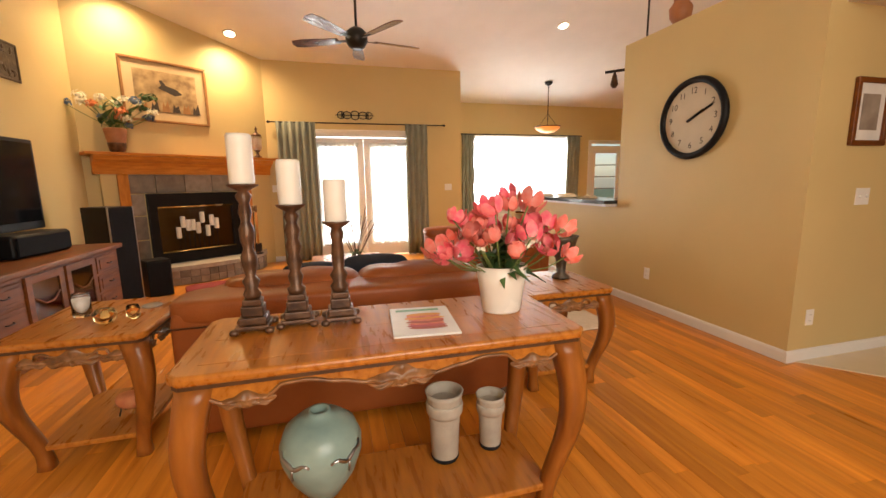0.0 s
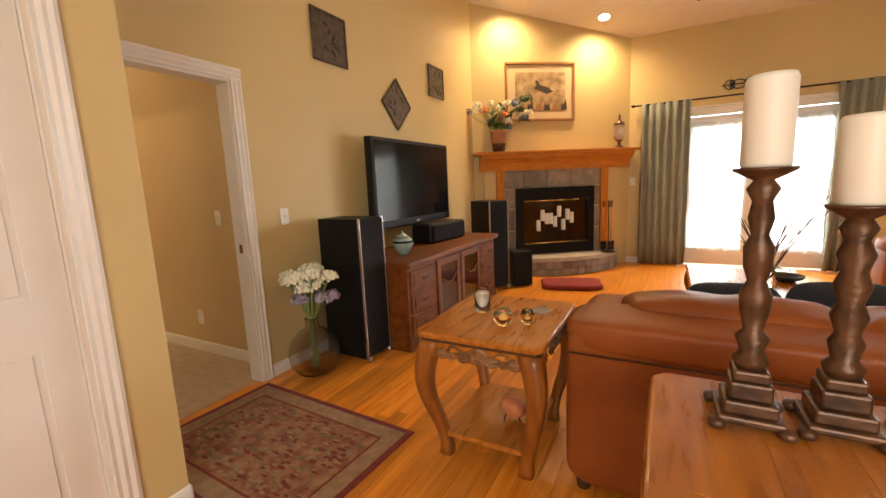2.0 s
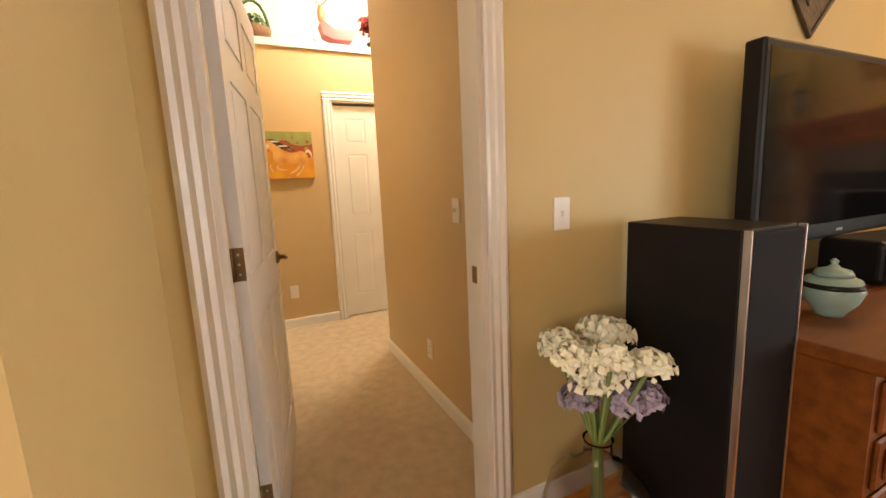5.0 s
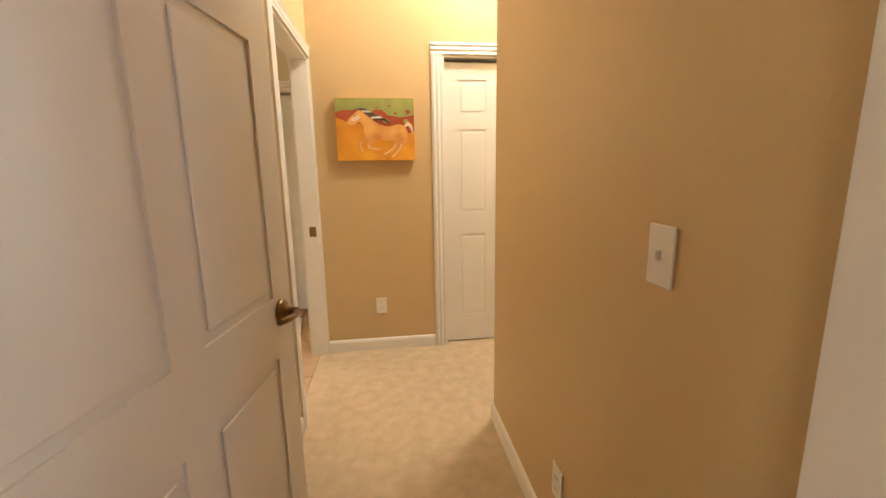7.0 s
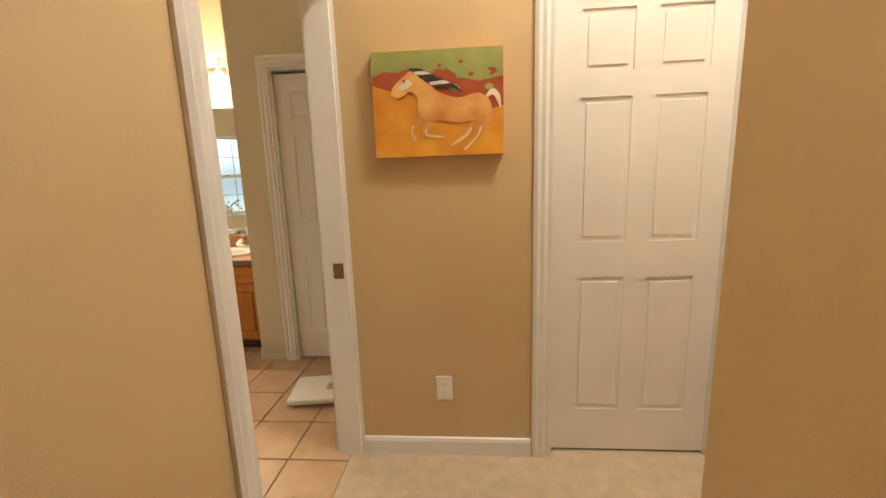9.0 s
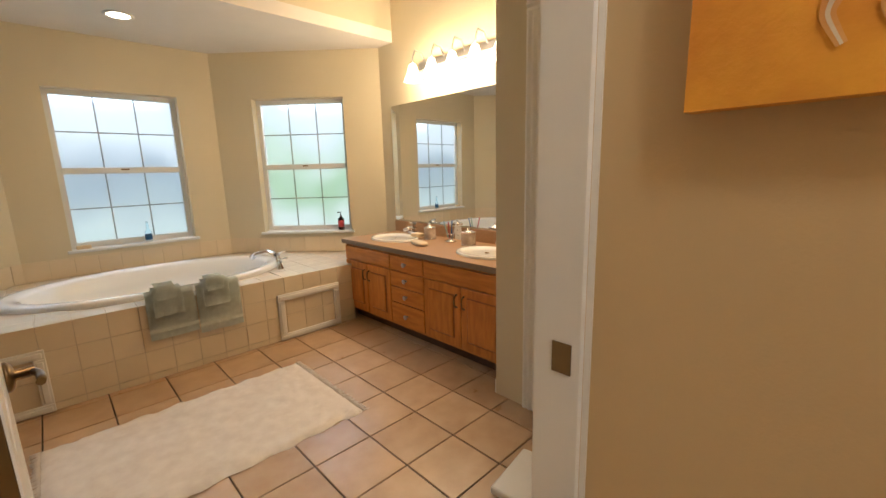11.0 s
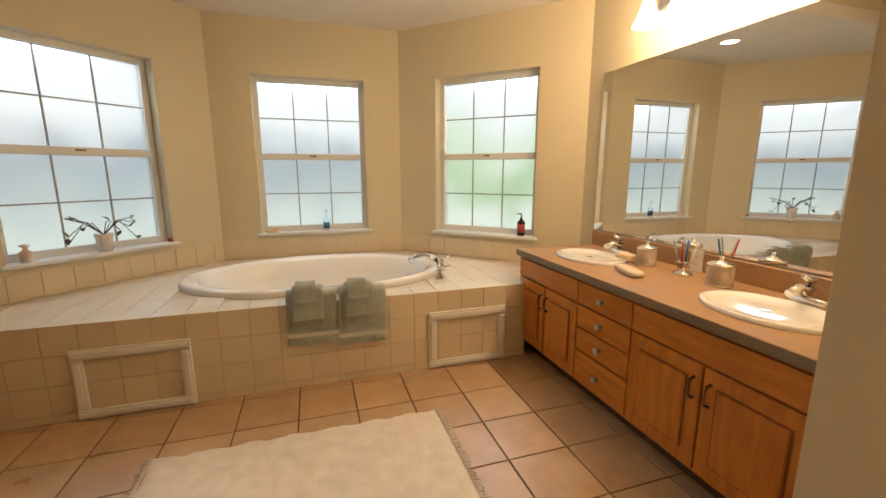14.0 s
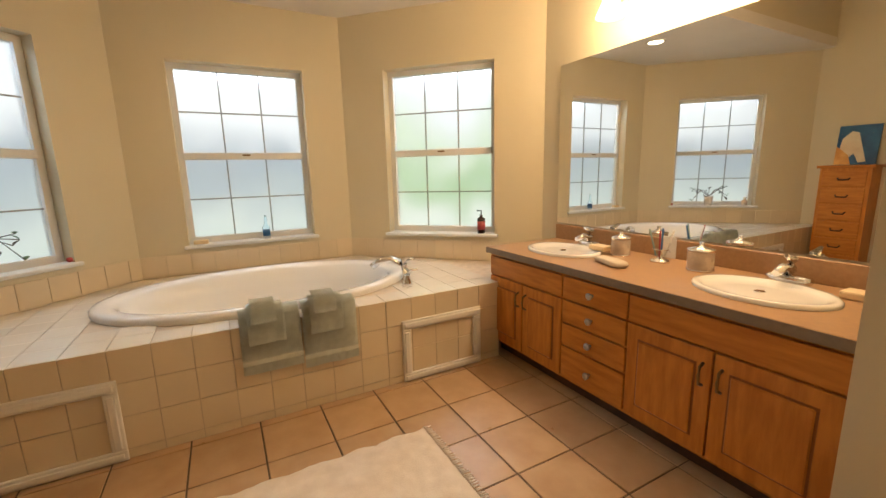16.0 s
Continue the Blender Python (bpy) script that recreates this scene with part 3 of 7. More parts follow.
def jamb(name, m, w, h, depth):
    t = thing(name, "white painted door jamb lining the opening", "door jamb", m, kind="structure")
    part("side_jamb", B(0, 0.018, 0.001, depth - 0.001, 0, h), "white", t)
    part("side_jamb", B(w - 0.018, w, 0.001, depth - 0.001, 0, h), "white", t)
    part("head_jamb", B(0.018, w - 0.018, 0.001, depth - 0.001, h - 0.018, h), "white", t)
    return t


def panel_door(name, m, w, h, label, handle=None, bifold=False, hinges=False, lever_z=0.93):
    """A moulded six-panel door; local x from the hinge, y the thickness, both faces panelled."""
    t = thing(name, label, "door", m, kind="structure")
    part("slab", B(0, w, 0.006, 0.03, 0.012, h - 0.006), "white", t)
    rails = [(0.012, 0.22), (0.86, 1.02), (1.62, 1.72), (h - 0.12, h - 0.006)]
    cols = [(0, 0.1), (w / 2 - 0.045, w / 2 + 0.045), (w - 0.1, w)]
    for y0, y1 in ((0.0, 0.0065), (0.0295, 0.036)):
        bm = bmesh.new()
        for a, b in cols:
            box(bm, a, b, y0, y1, 0.012, h - 0.006)
        for (x0, x1) in ((cols[0][1], cols[1][0]), (cols[1][1], cols[2][0])):
            for z0, z1 in rails:
                box(bm, x0, x1, y0, y1, z0, z1)
        part("stile_frame", bm, "white", t)
        for (x0, x1) in ((cols[0][1], cols[1][0]), (cols[1][1], cols[2][0])):
            for (_, z0), (z1, _) in zip(rails, rails[1:]):
                part("panel", B(x0 + 0.022, x1 - 0.022, y0 + 0.001, y1 - 0.0005, z0 + 0.022, z1 - 0.022, 0.0025, 1), "white", t)
    if handle == "lever":
        for s, y in ((-1, 0.0), (1, 0.036)):
            bm = lathe([(0.032, 0), (0.032, 0.006), (0.026, 0.012), (0.012, 0.016), (0.011, 0.045)], 20)
            rose = part("rose", bm, "brass", t, "antique brass rose", pose(w - 0.065, y, lever_z, 90 if s < 0 else -90))
            part("lever", tube([(0, 0, 0.04), (-0.03, 0.0, 0.05), (-0.07, 0.004, 0.05), (-0.115, -0.012 * s, 0.046)], 0.008, 8), "brass", rose, "antique brass lever")
        part("latch_plate", B(w, w + 0.002, 0.004, 0.032, lever_z - 0.06, lever_z + 0.06, 0.001, 1), "brass", t, "antique brass latch plate")
    elif handle == "knob":
        part("knob", lathe([(0.008, 0), (0.008, 0.015), (0.019, 0.02), (0.021, 0.03), (0.014, 0.038)], 16), "white", t, "small white knob", pose(w / 2, 0.0, 0.98, 90))
    if hinges:
        for z in (0.31, 1.08, 1.86):
            hg = part("hinge", B(-0.003, 0.001, 0.002, 0.034, z - 0.05, z + 0.05, 0.001, 1), "brass", t, "antique brass hinge leaf")
            part("knuckle", tube([(-0.006, 0.037, z - 0.05), (-0.006, 0.037, z + 0.05)], 0.006, 8), "brass", hg)
            for dz in (-0.03, 0.0, 0.03):
                part("screw", lathe([(0.004, 0), (0.003, 0.0012)], 8), "silver", hg, "", pose(-0.003, 0.018, z + dz, 0, -90))
    return t


# hall doorway in the television wall
casing("casing_hall_living", pose(-2.19, 1.75, 0, 0, 0, 90), 0.80, 2.07)
casing("casing_hall_inside", pose(-2.31, 2.55, 0, 0, 0, -90), 0.80, 2.07)
jamb("jamb_hall", pose(-2.19, 1.75, 0, 0, 0, 90), 0.80, 2.07, 0.12)
struct("strike_plate", B(-2.265, -2.235, 2.529, 2.532, 0.935, 0.995), "brass", "antique brass strike plate on the jamb", "strike plate")
panel_door("door_hall", pose(-2.33, 1.806, 0, 0, 0, 171.5), 0.87, 2.04, "open white six-panel door with a brass lever", "lever", hinges=True, lever_z=0.975)
# closet in the near wall
casing("casing_closet", pose(-1.49, 0.63, 0, 0, 0, 90), 0.74, 2.07)
jamb("jamb_closet", pose(-1.49, 0.63, 0, 0, 0, 90), 0.74, 2.07, 0.12)
panel_door("door_closet", pose(-1.515, 0.65, 0, 0, 0, 90), 0.70, 2.045, "closed white panelled closet door")
# far hall door
casing("casing_hall_far", pose(-5.03, 2.61, 0, 0, 0, 90), 0.74, 2.11)
jamb("jamb_hall_far", pose(-5.03, 2.61, 0, 0, 0, 90), 0.74, 2.11, 0.12)
panel_door("door_hall_far", pose(-5.07, 2.63, 0, 0, 0, 90), 0.70, 2.075, "closed white six-panel hall door")
# bath doorway
casing("casing_bath", pose(-4.14, 1.72, 0, 0, 0, 180), 0.882, 2.07)
casing("casing_bath_inside", pose(-5.022, 1.61, 0, 0, 0, 0), 0.882, 2.07)
jamb("jamb_bath", pose(-4.14, 1.72, 0, 0, 0, 180), 0.882, 2.07, 0.11)
struct("strike_plate_bath", B(-5.0045, -5.001, 1.655, 1.70, 0.885, 0.955), "brass", "antique brass strike plate on the bath jamb", "strike plate")
panel_door("door_bath", pose(-4.198, 1.60, 0, 0, 0, 275), 0.76, 2.04, "open white panelled bathroom door with a brass lever", "lever", hinges=True)
casing("casing_linen", pose(-6.03, 0.95, 0, 0, 0, 90), 0.60, 2.05)
jamb("jamb_linen", pose(-6.03, 0.95, 0, 0, 0, 90), 0.60, 2.05, 0.14)
panel_door("door_linen", pose(-6.06, 0.97, 0, 0, 0, 90), 0.56, 2.02, "closed white linen closet door with a small knob", "knob")


def plate(name, m, kind_, label):
    """A wall plate on the face y = 0, centred, standing out towards -y."""
    w = {"switch": 0.075, "outlet": 0.075, "double": 0.14}[kind_]
    t = thing(name, label, "wall plate", m)
    part("cover", B(-w / 2, w / 2, -0.007, -0.0005, -0.06, 0.06, 0.003, 2), "white", t)
    if kind_ == "outlet":
        for z in (-0.022, 0.022):
            o = part("socket", lathe([(0.016, 0), (0.016, 0.003)], 14), "white", t, "", pose(0, -0.0065, z, 90))
            for x in (-0.006, 0.006):
                part("slot", B(x - 0.001, x + 0.001, -0.004, 0.004, 0.0028, 0.0034), "ink", o)
    else:
        for x in ((-0.035, 0.035) if kind_ == "double" else (0.0,)):
            part("toggle", B(x - 0.005, x + 0.005, -0.02, -0.006, -0.008, 0.012, 0.002, 1), "white", t)
    return t


plate("light_switch", pose(-2.19, 2.87, 1.16, 0, 0, 90), "switch", "white toggle switch on the tan wall beside the hall doorway")
plate("outlet", pose(-3.19, 2.735, 0.305), "outlet", "white duplex outlet low on the hall wall")
plate("light_switch", pose(-2.772, 2.735, 1.16), "switch", "white toggle light switch on the hall wall")
plate("outlet", pose(-5.03, 2.13, 0.345, 0, 0, 90), "outlet", "white duplex outlet under the horse painting")
plate("outlet", pose(3.92, 3.67, 0.37, 0, 0, -90), "outlet", "white outlet low on the clock wall")
plate("light_switch", pose(2.94, 7.8, 1.25), "double", "white double switch beside the french doors")
plate("light_switch", pose(-0.16, 7.8, 1.27), "switch", "white switch between mantel and curtain")
plate("light_switch", pose(4.46, 2.26, 1.2), "double", "white double switch on the entry wall")
plate("outlet", pose(4.10, 2.26, 0.33), "outlet", "white outlet on the entry wall")

# ---- fireplace corner (local x along the chimney wall, -y into the room) ----
fp = thing("fireplace", "gas fireplace with slate surround and black firebox", "fireplace", DIAG)
S0, S1 = 0.42, 1.92
part("breast", B(S0 - 0.28, S1 + 0.30, -0.09, -0.001, 0.24, 1.52), "wall", fp, "tan painted chimney breast")
for s in (S0 - 0.12, S1):
    part("pilaster", B(s, s + 0.12, -0.13, -0.0905, 0.24, 1.50, 0.004, 1), "oak", fp, "honey oak pilaster")
# the firebox has no depth: a near-black sheet close behind the screen
part("firebox_back", join_boxes([(0.66, 1.70, -0.089, -0.086, 0.24, 1.2)]), "firebox_black", fp, "flat near-black sheet as the firebox back")
bm = join_boxes([(0.58, 0.68, -0.2, -0.13, 0.26, 1.24), (1.68, 1.78, -0.2, -0.13, 0.26, 1.24), (0.68, 1.68, -0.2, -0.13, 1.06, 1.24), (0.68, 1.68, -0.2, -0.13, 0.26, 0.42)])
part("firebox_frame", bm, "black", fp, "black metal firebox frame")
for z in (0.425, 1.05):
    part("trim_bar", tube([(0.68, -0.205, z), (1.68, -0.205, z)], 0.012, 8), "gold", fp, "polished brass trim bar")
part("firescreen", B(0.68, 1.68, -0.135, -0.131, 0.42, 1.06), "cab_glass", fp, "dark glass fire screen")
rs = random.Random(3)
for z0, z1, xs in ((1.245, 1.5, (S0, 0.72, 1.08, 1.45, S1)), (0.95, 1.24, (S0, 0.575)), (0.95, 1.24, (1.785, S1)), (0.62, 0.94, (S0, 0.575)), (0.62, 0.94, (1.785, S1)), (0.26, 0.61, (S0, 0.575)), (0.26, 0.61, (1.785, S1))):
    for a, b in zip(xs, xs[1:]):
        part("slate_tile", B(a + 0.003, b - 0.003, -0.112 - rs.random() * 0.006, -0.09, z0 + 0.003, z1 - 0.003, 0.004, 1), "stone", fp)
# candles standing in the fire opening
for k in range(9):
    x = 0.92 + 0.065 * k
    zz = 0.66 + 0.10 * (k % 2) + 0.05 * ((k * 7) % 3)
    c = thing("pillar_candle", "white pillar candle on a black stand before the fire screen", "candle", DIAG @ pose(x, -0.16, zz - 0.06), "candles in the fireplace")
    part("wax", lathe([(0.029, 0), (0.032, 0.01), (0.032, 0.15), (0.028, 0.16)], 14), "candle", c)
    part("stand", tube([(0, 0, 0), (0, 0, 0.424 - zz + 0.06)], 0.006, 6), "iron", c, "black iron stand")
# mantel
mt = thing("mantel_shelf", "honey oak mantel shelf with crown moulding", "mantel", DIAG)
part("shelf", B(-0.02, DL + 0.02, -0.30, -0.001, 1.73, 1.77, 0.006, 2), "oak_h", mt)
prof = [(-0.092, 1.50), (-0.14, 1.50), (-0.145, 1.56), (-0.16, 1.60), (-0.2, 1.65), (-0.25, 1.68), (-0.265, 1.728), (-0.092, 1.728)]
part("crown", sweep(prof, 0.06, DL - 0.06), "oak_h", mt)
# raised hearth with a bowed front
he = thing("hearth", "raised stone hearth with a bowed front", "hearth", DIAG)
out = [(0.18, -0.001)] + [(0.18 + 2.06 * k / 18, -0.001 - 0.60 * math.sin(math.pi * (k + 0.01) / 18.02) ** 0.55) for k in range(19)] + [(2.24, -0.001)]
part("hearth_core", prism(out, 0.0, 0.20), "stone", he)
out2 = [(x + (0.03 if x > 1.2 else -0.03), y - 0.02 if y < -0.02 else y) for x, y in out]
part("hearth_slab", prism(out2, 0.205, 0.26), "stoneware", he, "smooth grey hearth slab")
rs = random.Random(5)
for k in range(1, 18):
    (xa, ya), (xb, yb) = out[k], out[k + 1]
    dx, dy = xb - xa, yb - ya
    ln = math.hypot(dx, dy)
    for z0, z1 in ((0.004, 0.098), (0.104, 0.198)):
        bm = B(0.003, ln - 0.003, -0.014 - rs.random() * 0.01, 0.002, z0, z1, 0.004, 1)
        part("stone", bm, "stone", he, "", pose(xa, ya, 0, 0, 0, math.degrees(math.atan2(dy, dx))))
# fire tools
ft = thing("fire_tool_set", "black iron fire tools on a round stand", "fire tools", DIAG @ pose(1.90, -0.40, 0.26))
part("base", lathe([(0.1, 0), (0.1, 0.015), (0.03, 0.025)], 20), "iron", ft)
for k, (x, y) in enumerate(((0, 0), (-0.06, 0.03), (0.06, 0.02), (0.0, -0.06))):
    tool = part("tool", tube([(x, y, 0.02), (x, y, 0.66)], 0.007, 6), "oak" if k else "iron", ft)
    part("grip", lathe([(0.008, 0), (0.014, 0.02), (0.012, 0.08), (0.016, 0.1)], 10, at=(x, y, 0.66)), "brass", tool)
    if k:
        part("tool_head", B(x - 0.045, x + 0.045, y - 0.008, y + 0.008, 0.03, 0.16, 0.006, 1), "iron", tool)
# framed marsh picture on the chimney wall
pc = thing("framed_picture", "framed marsh scene with a wading bird in a gilt wood frame", "picture", DIAG @ pose(1.02, 0, 2.62))
W2, H2 = 0.53, 0.41
for b in ((-W2, W2, H2 - 0.035, H2), (-W2, W2, -H2, -H2 + 0.035), (-W2, -W2 + 0.035, -H2 + 0.035, H2 - 0.035), (W2 - 0.035, W2, -H2 + 0.035, H2 - 0.035)):
    part("frame_bar", B(b[0], b[1], -0.035, -0.001, b[2], b[3], 0.006, 2), "frame_gold", pc)
part("mat_board", B(-W2 + 0.035, W2 - 0.035, -0.012, -0.002, -H2 + 0.035, H2 - 0.035), "matboard", pc)
part("print", B(-0.38, 0.38, -0.016, -0.0125, -0.27, 0.27), "marsh", pc)
bm = panel_xz([(-0.1, 0.05), (-0.02, 0.02), (0.1, -0.03), (0.2, 0.0), (0.12, 0.06), (0.0, 0.09), (-0.05, 0.16), (-0.08, 0.15), (-0.06, 0.09)], -0.019, -0.0165)
part("painted_bird", bm, "ink", pc)
for k in range(6):
    x = -0.34 + 0.13 * k
    part("painted_reeds", panel_xz([(x, -0.26), (x + 0.1, -0.26), (x + 0.08, -0.16 + 0.03 * (k % 3)), (x + 0.04, -0.19), (x + 0.02, -0.12 - 0.02 * (k % 2))], -0.0185, -0.0165), "ink" if k % 2 else "frame_gold", pc)


def bouquet_mesh(n, r, spread, seed, flat=0.6, petal=0.022, bm=None):
    """Blossoms made of many small bent petals, over an uneven dome."""
    bm = bm or bmesh.new()
    rg = random.Random(seed)
    for _ in range(n):
        a, b = rg.random() * 2 * math.pi, math.acos(rg.random())
        d = Vector((math.sin(b) * math.cos(a), math.sin(b) * math.sin(a), math.cos(b) * flat))
        c = d * r * (0.75 + 0.35 * rg.random())
        u = d.orthogonal().normalized()
        u.rotate(Matrix.Rotation(rg.random() * 6.28, 3, d.normalized()))
        v = d.normalized().cross(u)
        s = petal * (0.7 + 0.6 * rg.random())
        pts = [c, c + u * s * 0.7 + v * s * 0.6 + d.normalized() * s * 0.3, c + u * s * 1.5 + d.normalized() * s * 0.1, c + u * s * 0.7 - v * s * 0.6 + d.normalized() * s * 0.3]
        bm.faces.new([bm.verts.new(p) for p in pts])
    return bm


def bloom_ball(parent, name, c, r, material, n=60, seed=1, petal=0.02):
    bm = bouquet_mesh(n, r, 0, seed, 0.8, petal)
    lathe([(r * 0.2, -r * 0.35), (r * 0.62, 0.0), (r * 0.5, r * 0.4), (r * 0.1, r * 0.62)], 10, bm)
    return part(name, bm, material, parent, "", pose(*c))


def leaf_mesh(length, width, bend=0.3):
    bm = bmesh.new()
    prev = None
    for k in range(6):
        q = k / 5
        w = width * math.sin(math.pi * min(q * 0.92 + 0.06, 1)) / 2
        z = length * q * (1 - bend * q * 0.4)
        y = length * bend * q * q
        row = [bm.verts.new((-w, y, z)), bm.verts.new((0, y - w * 0.3, z)), bm.verts.new((w, y, z))]
        if prev:
            for i in (0, 1):
                f = bm.faces.new((prev[i], prev[i + 1], row[i + 1], row[i]))
                f.smooth = True
        prev = row
    return bm


# flower arrangement on the mantel
fa = thing("flower_arrangement", "terracotta vase with faded blue, peach and cream silk flowers", "flower vase", DIAG @ pose(0.34, -0.16, 1.77))
part("vase", lathe([(0.055, 0), (0.075, 0.02), (0.095, 0.12), (0.115, 0.24), (0.125, 0.29), (0.112, 0.3)], 20), "terracotta", fa)
part("vase_foot", lathe([(0.062, 0.001), (0.084, 0.02), (0.098, 0.1), (0.101, 0.12)], 20), "bronze", fa, "dark bronze glazed foot")
rs = random.Random(11)
for k in range(22):
    a, h, q = rs.random() * 6.28, 0.34 + 0.38 * rs.random(), 0.10 + 0.26 * rs.random()
    x, y, z = 1.35 * q * math.cos(a), 0.5 * q * math.sin(a), h
    part("stem", tube([(0, 0, 0.28), (x * 0.5, y * 0.5, z * 0.75), (x, y, z)], 0.004, 5), "stem", fa)
    bloom_ball(fa, "blossom", (x, y, z), 0.045 + 0.03 * rs.random(), ("blue_petal", "peach", "cream", "cream", "leaf")[k % 5], 34, k, 0.026)
for k in range(26):
    a = rs.random() * 6.28
    part("leaf", leaf_mesh(0.16 + 0.1 * rs.random(), 0.055, 0.6), "leaf", fa, "", pose(0.14 * math.cos(a), 0.06 * math.sin(a), 0.3 + 0.22 * rs.random(), rs.uniform(-60, 10), rs.uniform(-40, 40), rs.random() * 360))
# covered jar on the mantel
jr = thing("apothecary_jar", "glass apothecary jar of shells with a bronze lid and foot", "jar", DIAG @ pose(2.18, -0.16, 1.77))
part("foot", lathe([(0.07, 0), (0.065, 0.02), (0.025, 0.05), (0.02, 0.09), (0.05, 0.12)], 18), "bronze", jr)
part("glass", lathe([(0.05, 0.12), (0.075, 0.16), (0.075, 0.32), (0.06, 0.34)], 18), "pane", jr)
part("shells", lathe([(0.045, 0.125), (0.068, 0.16), (0.068, 0.30), (0.03, 0.315)], 12), "floral", jr)
part("lid", lathe([(0.078, 0.34), (0.075, 0.36), (0.03, 0.39), (0.012, 0.42), (0.02, 0.45), (0.004, 0.5)], 18), "bronze", jr)

# ---- television wall ----
tv = thing("television", "large flat black television mounted on the wall", "television", pose(-2.19, 4.40, 1.375, 0, 0, 90))
part("bracket", B(-0.25, 0.25, -0.13, -0.002, -0.2, 0.2), "black", tv)
part("housing", B(-0.715, 0.715, -0.215, -0.135, -0.42, 0.42, 0.012, 2), "black", tv)
part("screen", B(-0.68, 0.68, -0.2175, -0.2155, -0.345, 0.385), "screen", tv, "glossy dark screen")
part("badge", B(-0.03, 0.03, -0.2175, -0.2155, -0.392, -0.38), "silver", tv)
plaq = (("wall_plaque", 3.50, 2.57, 0.40, 0, "square"), ("wall_plaque", 4.43, 2.18, 0.37, 45, "diamond"), ("wall_plaque", 5.29, 2.56, 0.36, 0, "square"))
for name, y, z, s, ang, sh in plaq:
    t = thing(name, "dark pewter relief plaque hung as a %s on the tan wall" % sh, "wall plaque", pose(-2.19, y, z, 0, 0, 90) @ pose(0, 0, 0, 0, ang, 0), "relief plaques on the television wall")
    part("plaque_field", B(-s / 2 + 0.02, s / 2 - 0.02, -0.014, -0.002, -s / 2 + 0.02, s / 2 - 0.02), "pewter", t)
    for q in range(4):
        part("plaque_rim", B(-s / 2, s / 2, -0.022, -0.001, s / 2 - 0.022, s / 2, 0.004, 1), "pewter", t, "", pose(0, 0, 0, 0, 90 * q, 0))
    rp = random.Random(int(y * 10))
    for q in range(9):
        x, zz = rp.uniform(-0.12, 0.12), rp.uniform(-0.12, 0.12)
        part("relief_leaf", lathe([(0.028, 0), (0.022, 0.006), (0.006, 0.01)], 8, sx=1.4, sy=0.6), "pewter", t, "", pose(x, -0.013, zz, 90, rp.uniform(0, 180), 0))


def tower_speaker(m, label):
    t = thing("tower_speaker", label, "loudspeaker", m, "tower speakers")
    part("cabinet", B(-0.14, 0.14, -0.17, 0.23, 0.03, 1.12, 0.006, 2), "black", t)
    part("grille", B(-0.132, 0.132, -0.192, -0.1705, 0.05, 1.112, 0.008, 2), "cloth_black", t, "dark grey cloth grille")
    for s in (-1, 1):
        part("edge_strip", B(s * 0.133, s * 0.141, -0.193, -0.1705, 0.04, 1.12, 0.002, 1), "silver", t, "silver edge strip")
    for x in (-0.12, 0.12):
        for y in (-0.19, 0.17):
            part("foot", lathe([(0.006, 0), (0.018, 0.02), (0.018, 0.05)], 10, at=(x, y, 0)), "silver", t, "silver spike foot")
    return t


tower_speaker(pose(-1.85, 3.225, 0, 0, 0, 89), "tall black tower speaker with cloth grille beside the media cabinet")
tower_speaker(pose(-1.66, 5.62, 0, 0, 0, 58), "tall black tower speaker standing beside the fireplace hearth")
# small black subwoofer beside the second tower
sb = thing("subwoofer", "small black subwoofer beside the hearth", "loudspeaker", pose(-1.36, 5.86, 0, 0, 0, 40))
part("cabinet", B(-0.13, 0.13, -0.12, 0.12, 0.01, 0.46, 0.01, 2), "black", sb)
part("grille", B(-0.12, 0.12, -0.13, -0.1205, 0.03, 0.44, 0.005, 1), "cloth_black", sb)

# media cabinet, front facing +x
mc = thing("media_cabinet", "dark cherry media cabinet with drawers and glass doors", "cabinet", pose(-2.14, 4.33, 0, 0, 0, 90))
